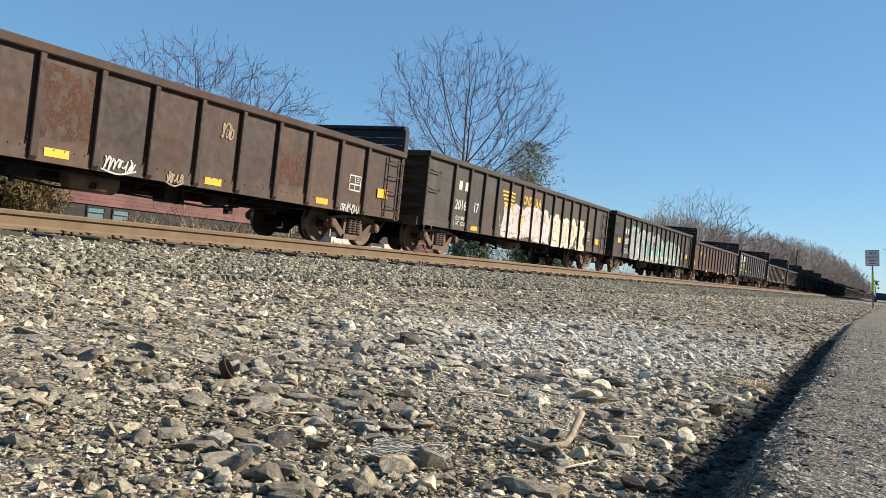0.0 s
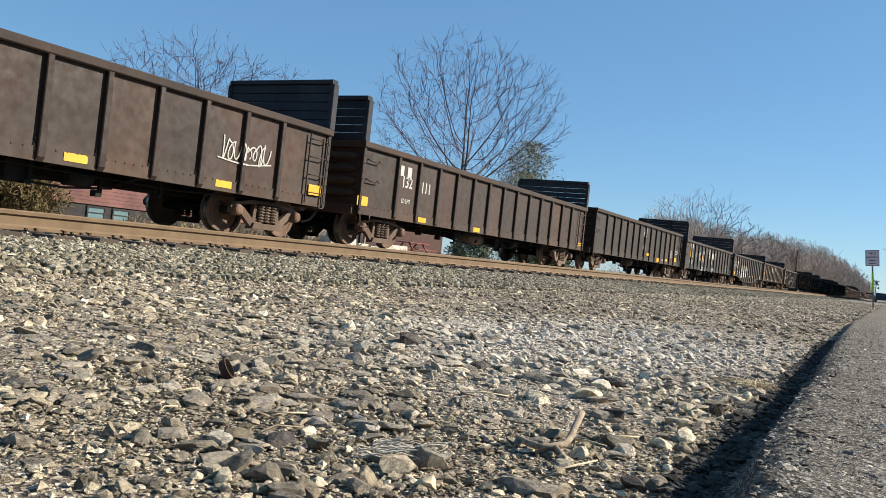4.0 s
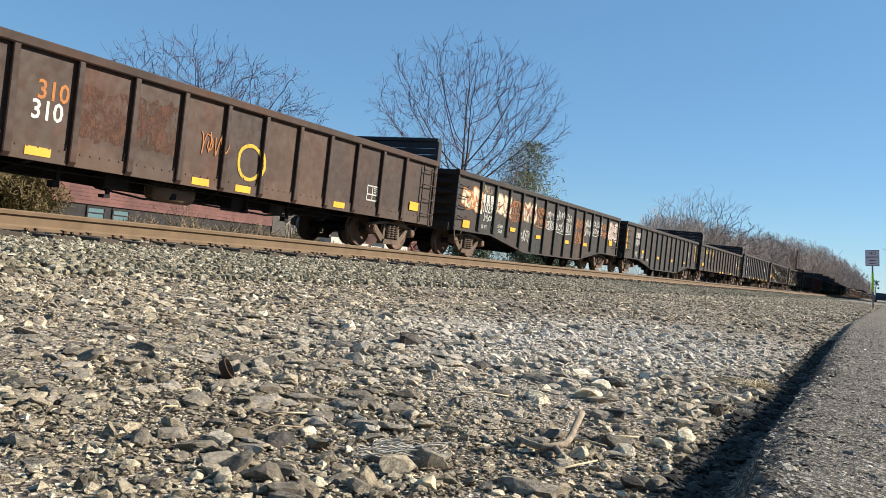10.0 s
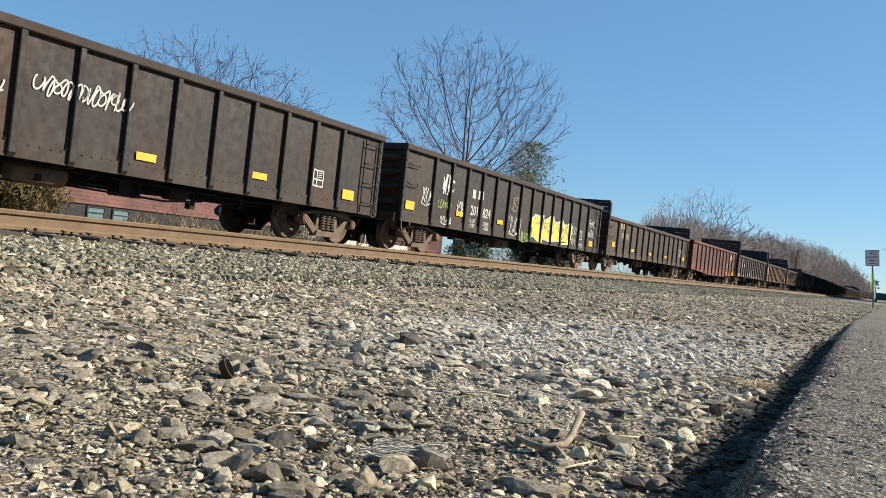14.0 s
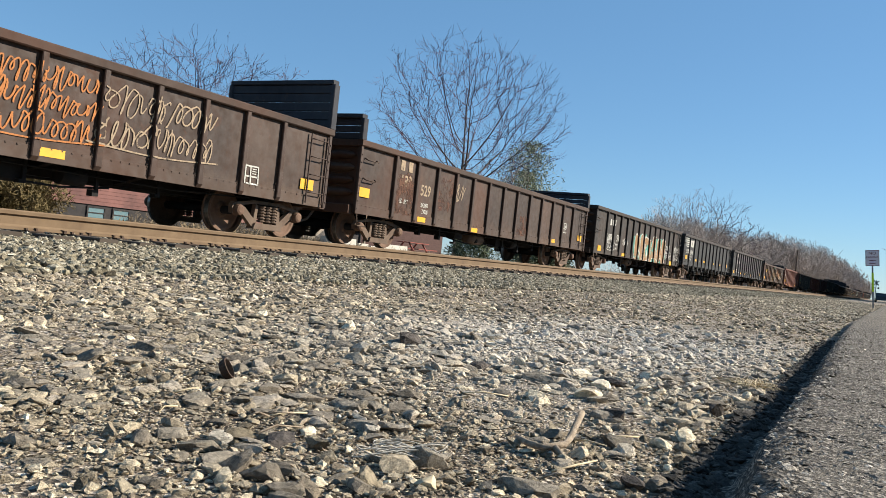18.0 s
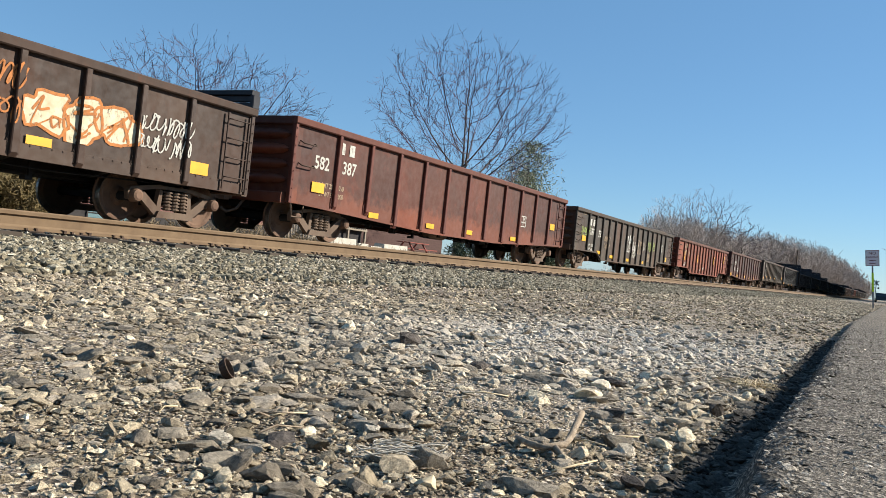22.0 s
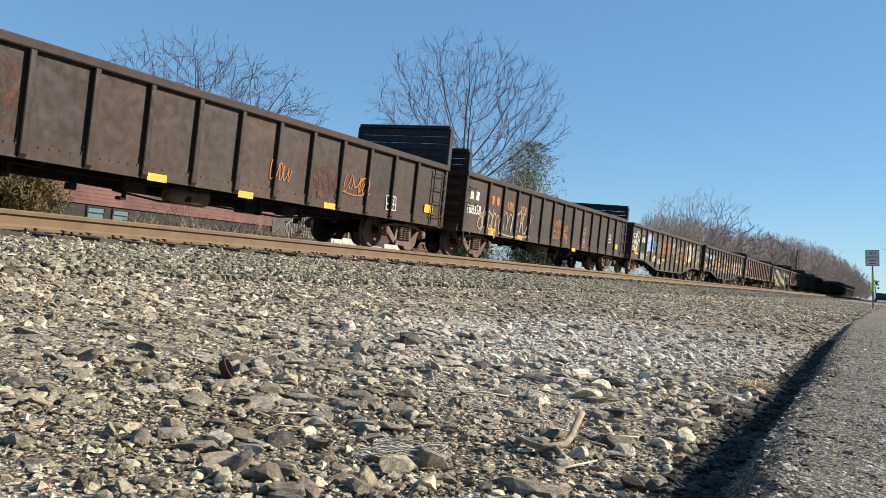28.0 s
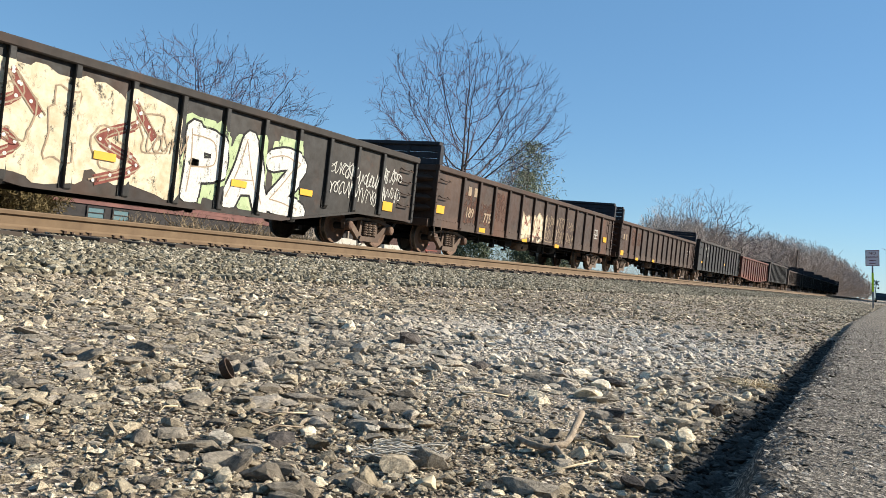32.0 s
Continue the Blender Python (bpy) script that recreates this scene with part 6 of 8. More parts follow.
letters(c, 3.14, 1.69, "330", "f", 0.4)
stencil_box(c, 14.06, 1.5)
for patch in ((1.04, 1.25, 0.44, 0.22), (4.15, 1.14, 0.42, 0.13), (7.44, 1.13, 0.42, 0.13), (10.71, 1.13, 0.42, 0.13), (15.05, 1.23, 0.44, 0.22)):
    reflector(c, *patch)
c = gondola("rusty red steel gondola with fish-belly sides", 361.6, 16.0, 2.54, 0.0, "red", 3, 11)
stencil_box(c, 12.48, 1.3)
arches(c, 13.97, 1.82, "w")
letters(c, 13.9, 2.28, "1986", "f", 0.16)
rust_patch(c, 10.54, 1.66, 5902)
rust_patch(c, 12.07, 2.0, 458)
rust_patch(c, 14.18, 1.2, 8271)
for patch in ((12.32, 0.86, 0.42, 0.13), (14.98, 0.85, 0.44, 0.22)):
    reflector(c, *patch)
c = gondola("weathered black-brown steel gondola with ribbed sides and raised ends", 378.88, 16.2, 2.48, 3.55, "blackbrown", 0, 13)
mark_blocks(c, 2.13, 2.09, "w", 2)
letters(c, 2.16, 1.7, "192", "w", 0.4)
letters(c, 3.24, 1.7, "854", "w", 0.4)
letters(c, 1.94, 1.3, "LD LMT", "w", 0.16)
letters(c, 1.96, 1.16, "LT WT", "w", 0.16)
letters(c, 3.13, 1.33, "315000", "w", 0.16)
letters(c, 3.16, 1.18, "71000", "w", 0.16)
tag(c, 6.07, 0.98, 6.88, 1.33, "p", 1019)
letters(c, 8.5, 1.55, "STARN", "w", 0.24)
stencil_box(c, 13.81, 1.19)
for patch in ((0.91, 0.91, 0.44, 0.22), (3.06, 0.89, 0.42, 0.13), (5.19, 0.89, 0.42, 0.13), (7.26, 0.88, 0.42, 0.13), (8.54, 0.88, 0.42, 0.13), (10.62, 0.89, 0.42, 0.13), (12.75, 0.9, 0.42, 0.13)):
    reflector(c, *patch)
c = gondola("rusty brown steel gondola with ribbed sides and raised ends", 396.29, 16.2, 2.48, 3.55, "brown", 0, 13)
mark_blocks(c, 0.64, 1.93, "W", 2)
letters(c, 0.93, 1.56, "192720", "w", 0.4)
mark_blocks(c, 1.97, 2.15, "f", 2)
letters(c, 2.03, 1.75, "192", "o", 0.4)
letters(c, 3.09, 1.67, "720", "f", 0.4)
letters(c, 1.95, 1.32, "LD LMT", "w", 0.16)
letters(c, 3.11, 1.31, "218000", "w", 0.16)
tag(c, 3.73, 1.1, 5.6, 2.11, "o", 3157)
tag(c, 5.62, 1.02, 8.0, 2.22, "f", 1634)
tag(c, 7.66, 1.09, 10.36, 2.2, "o", 595)
tag(c, 10.03, 1.16, 12.87, 2.17, "f", 8867)
stencil_box(c, 13.77, 1.15)
for patch in ((0.17, 1.14, 0.44, 0.22), (2.99, 0.92, 0.42, 0.13), (6.26, 0.91, 0.42, 0.13), (9.47, 0.89, 0.42, 0.13), (15.51, 1.18, 0.44, 0.22)):
    reflector(c, *patch)
c = gondola("rusty brown steel gondola with ribbed sides and raised ends", 413.63, 16.2, 2.47, 3.05, "brown", 0, 13)
mark_blocks(c, 2.15, 2.14, "f", 2)
letters(c, 2.18, 1.75, "188", "f", 0.4)
letters(c, 3.22, 1.62, "529", "f", 0.4)
letters(c, 2.15, 1.24, "LD LMT", "w", 0.16)
letters(c, 3.22, 1.24, "213000", "w", 0.16)
letters(c, 3.26, 1.07, "73000", "w", 0.16)
rust_patch(c, 3.9, 1.66, 9215)
rust_patch(c, 9.77, 1.18, 9000)
rust_patch(c, 2.31, 1.43, 1595)
stencil_box(c, 13.84, 1.48)
tag(c, 4.77, 1.52, 5.45, 2.07, "f", 7406)
for patch in ((0.33, 1.26, 0.44, 0.22), (3.1, 0.86, 0.42, 0.13), (6.26, 0.82, 0.42, 0.13), (12.61, 0.92, 0.42, 0.13), (15.57, 1.2, 0.44, 0.22)):
    reflector(c, *patch)
c = gondola("weathered black-brown steel gondola with ribbed sides, graffiti", 430.99, 15.5, 2.73, 0.0, "blackbrown", 0, 13)
burner(c, 6.2, 0.78, 11.9, 1.9, "NDAN", ("tan", "W", "o", "teal"), 10, 0.5)
mark_blocks(c, 2.37, 2.19, "w", 2)
letters(c, 2.28, 1.51, "2007", "w", 0.4)
letters(c, 3.45, 1.54, "58", "w", 0.4)
tag(c, 1.7, 0.99, 2.9, 1.6, "W", 9701)
letters(c, 3.28, 1.25, "219800", "w", 0.16)
letters(c, 3.23, 1.08, "66800", "w", 0.16)
tag(c, 4.1, 1.27, 4.79, 1.65, "W", 9767)
tag(c, 11.96, 1.1, 12.9, 1.83, "W", 5597)
tag(c, 14.18, 0.93, 15.69, 1.8, "W", 4524)
stencil_box(c, 13.42, 1.24)
for patch in ((0.83, 0.97, 0.44, 0.22), (4.41, 0.86, 0.42, 0.13), (13.75, 0.84, 0.44, 0.22)):
    reflector(c, *patch)
c = gondola("black painted steel gondola with long side posts", 447.55, 15.9, 2.74, 0.0, "black", 2, 12)
stripes(c, 1.05, 2.29, "w")
logo_block(c, 2.38, 2.26, "w")
mark_blocks(c, 1.21, 1.75, "w", 2)
letters(c, 2.25, 1.71, "210619", "w", 0.4)
letters(c, 2.09, 1.47, "LD LMT 224700", "w", 0.16)
letters(c, 2.12, 1.29, "LT WT 61300", "w", 0.16)
letters(c, 4.91, 1.33, "G 122", "w", 0.16)
for patch in ((0.92, 1.39, 0.44, 0.22), (3.68, 1.31, 0.42, 0.13), (6.29, 1.32, 0.42, 0.13), (9.38, 1.3, 0.42, 0.13), (11.83, 1.31, 0.42, 0.13), (14.61, 1.35, 0.44, 0.22)):
    reflector(c, *patch)
c = gondola("black painted steel gondola with ribbed sides", 464.74, 16.3, 2.72, 0.0, "black", 0, 13)
mark_blocks(c, 2.11, 2.35, "w", 2)
letters(c, 2.12, 1.84, "190", "w", 0.4)
letters(c, 3.16, 1.82, "401", "w", 0.4)
letters(c, 2.24, 1.21, "LD LMT", "w", 0.16)
letters(c, 2.21, 1.06, "LT WT", "w", 0.16)
letters(c, 3.07, 1.19, "215300", "w", 0.16)
letters(c, 3.06, 1.03, "70100", "w", 0.16)
tag(c, 7.04, 1.01, 7.49, 1.34, "W", 6201)
stencil_box(c, 13.79, 1.17)
for patch in ((0.87, 1.07, 0.44, 0.22), (4.18, 1.02, 0.42, 0.13), (6.35, 1.01, 0.42, 0.13), (9.54, 1.0, 0.42, 0.13), (14.95, 1.25, 0.44, 0.22)):
    reflector(c, *patch)
c = gondola("rusty brown steel gondola with ribbed sides and raised ends, graffiti", 482.21, 16.2, 2.42, 2.76, "brown", 0, 13)
mark_blocks(c, 2.38, 1.76, "y", 2)
tag(c, 2.87, 1.19, 3.98, 1.95, "f", 1031, True)
tag(c, 3.94, 1.14, 4.97, 1.84, "o", 6693)
graffiti(c, 6.74, 1.04, 8.47, 2.09, "tan", 8511)
graffiti(c, 8.2, 0.97, 10.05, 1.9, "tan", 1351)
tag(c, 9.91, 1.23, 11.48, 2.09, "o", 2600)
graffiti(c, 11.52, 1.15, 13.4, 1.8, "orange", 3065)
tag(c, 13.41, 1.18, 14.71, 1.85, "w", 5612)
rust_patch(c, 0.82, 1.97, 9034)
rust_patch(c, 5.61, 1.55, 7873)
rust_patch(c, 2.86, 0.88, 2198)
for patch in ((1.1, 1.07, 0.44, 0.22), (7.38, 0.97, 0.42, 0.13), (8.46, 0.97, 0.42, 0.13), (11.74, 1.03, 0.42, 0.13), (14.88, 1.08, 0.44, 0.22)):
    reflector(c, *patch)
c = gondola("rusty red steel gondola with fish-belly sides", 499.64, 16.1, 2.54, 0.0, "red", 3, 11)
mark_blocks(c, 1.93, 2.13, "w", 2)
letters(c, 1.06, 1.69, "582", "w", 0.4)
letters(c, 2.08, 1.7, "387", "w", 0.4)
letters(c, 1.46, 1.23, "LD LMT 206000", "f", 0.16)
letters(c, 1.5, 1.04, "LT WT 57000", "f", 0.16)
stencil_box(c, 12.29, 1.39)
for patch in ((0.97, 1.16, 0.44, 0.22), (3.23, 0.76, 0.42, 0.13), (6.01, 0.73, 0.42, 0.13), (8.34, 0.73, 0.42, 0.13), (11.55, 0.75, 0.42, 0.13), (14.95, 1.41, 0.44, 0.22)):
    reflector(c, *patch)
c = gondola("dusty grey-brown steel gondola with fish-belly sides", 517.01, 16.1, 2.43, 0.0, "greybrown", 4, 15)
mark_blocks(c, 2.1, 1.96, "w", 2)
letters(c, 2.2, 1.57, "187", "w", 0.4)
letters(c, 3.32, 1.55, "735", "w", 0.4)
letters(c, 2.13, 1.02, "LD LMT 195500", "w", 0.16)
letters(c, 2.11, 0.85, "LT WT 67500", "w", 0.16)
tag(c, 0.77, 1.41, 1.61, 1.77, "g", 1207)
tag(c, 3.84, 0.94, 4.57, 1.58, "f", 8092)
tag(c, 7.13, 0.97, 8.17, 1.82, "W", 6462)
tag(c, 8.34, 0.72, 9.01, 1.57, "W", 9855, True)
tag(c, 8.9, 0.97, 9.93, 1.73, "f", 2007)
tag(c, 9.9, 1.28, 10.45, 1.67, "w", 9608)
tag(c, 10.64, 1.24, 11.57, 1.76, "g", 7185)
tag(c, 11.5, 1.32, 12.41, 1.8, "g", 9357)
tag(c, 10.68, 0.75, 11.52, 1.16, "f", 8200)
stencil_box(c, 13.77, 1.53)
letters(c, 1.09, 2.24, "INSIDE", "f", 0.16)
for patch in ((1.15, 1.25, 0.44, 0.22), (3.38, 0.78, 0.42, 0.13), (5.06, 0.68, 0.42, 0.13), (7.55, 0.65, 0.42, 0.13), (10.12, 0.65, 0.42, 0.13), (14.75, 0.99, 0.44, 0.22)):
    reflector(c, *patch)
c = gondola("bright oxide-red steel gondola with fish-belly sides", 534.56, 16.1, 2.42, 0.0, "oxide", 4, 15)
mark_blocks(c, 2.14, 2.06, "f", 2)
letters(c, 2.31, 1.65, "187", "f", 0.4)
letters(c, 3.34, 1.64, "546", "f", 0.4)
letters(c, 2.37, 1.03, "LD LMT 194600", "w", 0.16)
letters(c, 2.39, 0.87, "LT WT 68400", "w", 0.16)
tag(c, 7.27, 0.72, 7.72, 0.97, "W", 5929)
stencil_box(c, 13.87, 1.44)
letters(c, 6.65, 0.73, "2012", "w", 0.16)
for patch in ((1.68, 1.44, 0.12, 0.5), (5.66, 1.43, 0.12, 0.5), (8.25, 1.38, 0.12, 0.5), (10.75, 1.52, 0.12, 0.5), (14.54, 1.75, 0.12, 0.5)):
    reflector(c, *patch)
c = gondola("rusted dark red steel gondola with fish-belly sides", 552.24, 16.0, 2.56, 0.0, "rust", 3, 11)
mark_blocks(c, 2.39, 1.76, "w", 2)
letters(c, 2.26, 1.28, "581", "w", 0.4)
letters(c, 3.69, 1.21, "431", "w", 0.4)
rust_patch(c, 4.9, 0.74, 9283)
rust_patch(c, 7.06, 1.05, 6109)
tag(c, 11.91, 1.94, 12.42, 2.12, "w", 1248)
for patch in ((0.61, 0.82, 0.44, 0.22), (3.51, 0.78, 0.42, 0.13), (7.13, 0.77, 0.44, 0.22), (9.48, 0.74, 0.42, 0.13), (12.2, 0.76, 0.42, 0.13)):
    reflector(c, *patch)
c = gondola("dusty grey-brown steel gondola with ribbed sides", 570.05, 16.0, 2.7, 0.0, "greybrown", 0, 14)
mark_blocks(c, 2.13, 2.2, "w", 2)
letters(c, 2.1, 1.73, "210179", "w", 0.4)
letters(c, 1.77, 1.24, "LD LMT", "w", 0.16)
letters(c, 1.72, 1.09, "LT WT", "w", 0.16)
letters(c, 2.39, 1.24, "219500", "w", 0.16)
letters(c, 2.36, 1.09, "65900", "w", 0.16)
letters(c, 0.99, 2.49, "INSIDE", "w", 0.16)
letters(c, 0.99, 2.36, "HEIGHT", "w", 0.16)
tag(c, 10.23, 0.94, 11.1, 1.42, "W", 1220)
stencil_box(c, 13.71, 1.3)
tag(c, 5.35, 0.85, 5.58, 1.13, "w", 2973)
letters(c, 3.79, 0.25, "1991", "w", 0.16)
for patch in ((0.82, 1.0, 0.44, 0.22), (3.27, 1.16, 0.42, 0.13), (6.38, 1.14, 0.42, 0.13), (9.46, 1.12, 0.42, 0.13), (12.5, 1.12, 0.42, 0.13), (15.46, 1.28, 0.44, 0.22)):
    reflector(c, *patch)
c = gondola("black painted steel gondola with ribbed sides", 587.4, 15.9, 2.7, 0.0, "black", 0, 13)
mark_blocks(c, 1.73, 2.32, "w", 2)
letters(c, 1.86, 1.82, "190", "w", 0.4)
letters(c, 2.93, 1.76, "158", "w", 0.4)
letters(c, 1.75, 1.17, "LD LMT", "w", 0.16)
for patch in ((0.75, 0.83, 0.44, 0.22), (5.93, 0.74, 0.42, 0.13), (9.19, 0.77, 0.42, 0.13)):
    reflector(c, *patch)
c = gondola("dark brown weathered steel gondola with ribbed sides and raised ends", 604.9, 16.4, 2.47, 3.55, "darkbrown", 0, 13)
stencil_box(c, 14.21, 1.2)
tag(c, 10.66, 1.09, 10.93, 1.56, "w", 8763)
tag(c, 10.9, 1.12, 11.17, 1.55, "w", 9937)
letters(c, 14.2, 1.67, "20959", "f", 0.16)
for patch in ((11.95, 0.93, 0.42, 0.13), (15.38, 1.37, 0.44, 0.22)):
    reflector(c, *patch)
c = gondola("dark brown weathered steel gondola with ribbed sides and raised ends", 622.52, 16.4, 2.46, 3.55, "darkbrown", 0, 13)
rust_patch(c, 2.05, 1.57, 2077)
rust_patch(c, 3.15, 1.59, 9667)
mark_blocks(c, 2.03, 2.01, "w", 2)
letters(c, 2.09, 1.67, "192", "w", 0.4)
letters(c, 3.14, 1.65, "973", "w", 0.4)
letters(c, 2.04, 1.31, "LD LMT", "w", 0.16)
letters(c, 3.1, 1.28, "217000", "w", 0.16)
tag(c, 9.1, 1.13, 9.84, 1.53, "o", 6080)
tag(c, 11.62, 1.18, 12.64, 1.61, "o", 543)
stencil_box(c, 13.71, 1.14)
rust_patch(c, 11.32, 1.21, 7567)
for patch in ((0.19, 1.18, 0.44, 0.22), (2.97, 0.79, 0.42, 0.13), (6.25, 0.79, 0.42, 0.13), (8.32, 0.75, 0.42, 0.13), (11.43, 0.81, 0.42, 0.13), (15.57, 1.18, 0.44, 0.22)):
    reflector(c, *patch)
c = gondola("dark brown weathered steel gondola with ribbed sides and raised ends, graffiti", 640.1, 16.4, 2.5, 3.12, "darkbrown", 0, 13)
mark_blocks(c, 0.69, 1.85, "W", 2)
letters(c, 0.71, 1.42, "188358", "W", 0.4)
mark_blocks(c, 2.15, 1.84, "o", 2)
letters(c, 3.32, 1.76, "188", "o", 0.4)
letters(c, 4.4, 1.73, "358", "o", 0.4)
tag(c, 0.96, 0.72, 2.75, 1.58, "f", 3211, True)
tag(c, 2.49, 0.84, 4.9, 1.74, "f", 2755, True)
tag(c, 7.17, 1.05, 8.08, 1.74, "o", 6059)
tag(c, 8.13, 0.87, 8.84, 1.68, "o", 9689)
stencil_box(c, 14.09, 1.46)
tag(c, 10.31, 0.89, 10.9, 1.72, "f", 879)
for patch in ((2.04, 0.86, 0.44, 0.22), (4.27, 0.84, 0.42, 0.13), (9.61, 0.72, 0.42, 0.13), (14.98, 1.16, 0.44, 0.22)):
    reflector(c, *patch)
c = gondola("dusty grey-brown steel gondola with fish-belly sides, graffiti", 657.59, 16.1, 2.47, 0.0, "greybrown", 1, 13)
dark_panel(c, 1.6, 1.2, 2.62, 2.0)
panel_wash(c, 0, 17, 0.85, 2.2, ("washtan", "washgreen", "washtan"), 11)
mark_blocks(c, 2.04, 1.77, "w", 3)
letters(c, 2.07, 1.43, "1023", "w", 0.4)
graffiti(c, 0.14, 1.03, 1.47, 2.08, "outline", 5565)
tag(c, 1.69, 0.86, 2.88, 1.14, "w", 7105)
graffiti(c, 2.96, 1.24, 3.9, 2.08, "blue", 8124)
tag(c, 4.18, 1.25, 5.08, 1.87, "b", 7336)
tag(c, 5.19, 1.1, 6.16, 2.04, "o", 6107)
tag(c, 6.18, 1.21, 7.07, 1.89, "o", 6077)
tag(c, 7.11, 1.25, 7.95, 1.96, "o", 9731)
tag(c, 8.12, 1.25, 8.93, 2.03, "w", 2799)
tag(c, 8.89, 0.96, 9.91, 1.82, "f", 9460)
tag(c, 9.79, 0.81, 10.94, 1.91, "f", 7)
tag(c, 10.92, 1.12, 11.92, 1.95, "o", 3204)
graffiti(c, 11.97, 1.1, 13.25, 2.07, "cream", 5259)
tag(c, 13.13, 1.43, 14.05, 2.1, "w", 7292)
tag(c, 4.08, 0.75, 4.81, 1.02, "W", 7083)
tag(c, 5.21, 0.72, 5.93, 0.98, "W", 1261)
tag(c, 14.62, 1.12, 15.68, 1.94, "w", 9681)
for patch in ((0.8, 1.16, 0.44, 0.22), (4.53, 1.03, 0.42, 0.13), (6.47, 0.95, 0.42, 0.13), (9.35, 1.0, 0.42, 0.13), (11.31, 1.0, 0.42, 0.13), (14.75, 1.11, 0.44, 0.22)):
    reflector(c, *patch)
c = gondola("faded charcoal steel gondola with fish-belly sides", 674.85, 16.1, 2.45, 0.0, "charcoal", 1, 13)
dark_panel(c, 1.5, 1.15, 2.6, 2.1)
panel_wash(c, 3, 17, 0.85, 2.2, ("washrust", "washrust", "washtan", "washgreen"), 12)
mark_blocks(c, 2.21, 1.73, "w", 3)
letters(c, 2.19, 1.45, "1002", "w", 0.4)
tag(c, 0.14, 1.61, 1.48, 1.93, "W", 6043)
tag(c, 0.18, 0.94, 0.8, 1.39, "W", 9956)
tag(c, 1.69, 1.0, 2.47, 1.3, "w", 5834)
tag(c, 2.8, 1.26, 3.76, 1.93, "W", 340)
tag(c, 3.86, 1.03, 4.89, 1.62, "y", 2185)
tag(c, 4.89, 0.76, 5.83, 1.89, "w", 7438)
tag(c, 6.04, 0.92, 6.96, 1.74, "o", 8076)
tag(c, 6.84, 0.85, 8.02, 1.89, "w", 6403)
tag(c, 7.91, 0.83, 8.99, 1.73, "y", 5389)
tag(c, 9.05, 1.08, 9.98, 1.7, "y", 2215)
tag(c, 9.94, 0.91, 11.0, 1.76, "f", 3242)
graffiti(c, 11.1, 0.88, 13.16, 1.72, "pinkred", 9737)
tag(c, 13.06, 0.98, 14.14, 1.81, "g", 8747)
tag(c, 14.08, 0.9, 15.44, 1.76, "W", 6738)
letters(c, 3.24, 0.98, "65600", "w", 0.16)
for patch in ((0.88, 1.12, 0.44, 0.22), (4.27, 1.01, 0.42, 0.13), (6.34, 1.02, 0.42, 0.13), (9.36, 1.03, 0.42, 0.13), (11.39, 1.01, 0.42, 0.13), (14.58, 1.1, 0.44, 0.22)):
    reflector(c, *patch)
c = gondola("rusty brown steel gondola with ribbed sides and raised ends", 692.04, 16.4, 2.42, 2.74, "brown", 0, 13)
mark_blocks(c, 2.11, 2.05, "w", 2)
letters(c, 2.3, 1.67, "190", "w", 0.4)
letters(c, 3.41, 1.66, "112", "w", 0.4)
letters(c, 2.26, 1.3, "LD LMT", "w", 0.16)
letters(c, 2.21, 1.11, "LT WT", "w", 0.16)
letters(c, 3.39, 1.27, "217300", "w", 0.16)
letters(c, 3.38, 1.08, "78800", "w", 0.16)
stencil_box(c, 13.91, 1.31)
rust_patch(c, 10.61, 1.72, 9019)
rust_patch(c, 0.76, 1.99, 8458)
for patch in ((1.11, 1.27, 0.44, 0.22), (4.27, 0.77, 0.42, 0.13), (6.33, 0.76, 0.42, 0.13), (9.55, 0.77, 0.42, 0.13), (11.65, 0.79, 0.42, 0.13), (14.93, 1.44, 0.44, 0.22)):
    reflector(c, *patch)
c = gondola("faded charcoal steel gondola with fish-belly sides, graffiti", 709.6, 16.1, 2.43, 0.0, "charcoal", 1, 13)
bubbles(c, 2.75, 1.1, 4.1, 2.1, "cream", "o", "W", "f", 21)
bubbles(c, 3.6, 0.42, 7.9, 2.1, "cream", "brownred", "W", "f", 6)
panel_wash(c, 7.6, 9.2, 0.5, 2.0, ("palegreen", "haze"), 15)
burner(c, 8.2, 0.5, 11.5, 1.85, "PAZ", ("W", "ink", "f", "palegreen"), 7, 0.4)
mark_blocks(c, 2.39, 1.96, "w", 3)
letters(c, 2.35, 1.57, "1037", "f", 0.4)
tag(c, 2.02, 0.91, 2.61, 1.42, "w", 1005)
letters(c, 2.14, 1.08, "LD LMT", "w", 0.16)
letters(c, 2.16, 0.91, "LT WT", "w", 0.16)
tag(c, 7.31, 1.15, 8.17, 1.62, "f", 396)
tag(c, 12.39, 1.05, 13.55, 1.89, "w", 8277)
tag(c, 13.5, 0.98, 14.43, 1.74, "w", 9826)
tag(c, 14.46, 1.15, 15.48, 1.99, "w", 7949)
for patch in ((1.03, 1.14, 0.44, 0.22), (4.43, 1.04, 0.42, 0.13), (6.55, 0.99, 0.42, 0.13), (9.62, 0.94, 0.42, 0.13), (11.67, 1.01, 0.42, 0.13), (14.88, 1.04, 0.44, 0.22)):
    reflector(c, *patch)
c = gondola("rusty brown steel gondola with ribbed sides and raised ends", 726.79, 16.1, 2.42, 3.03, "brown", 0, 13)
rust_patch(c, 2.16, 1.42, 2615)
rust_patch(c, 3.33, 1.36, 8661)
rust_patch(c, 4.43, 1.65, 1179)
mark_blocks(c, 2.26, 1.93, "f", 2)
letters(c, 2.19, 1.29, "189", "f", 0.4)
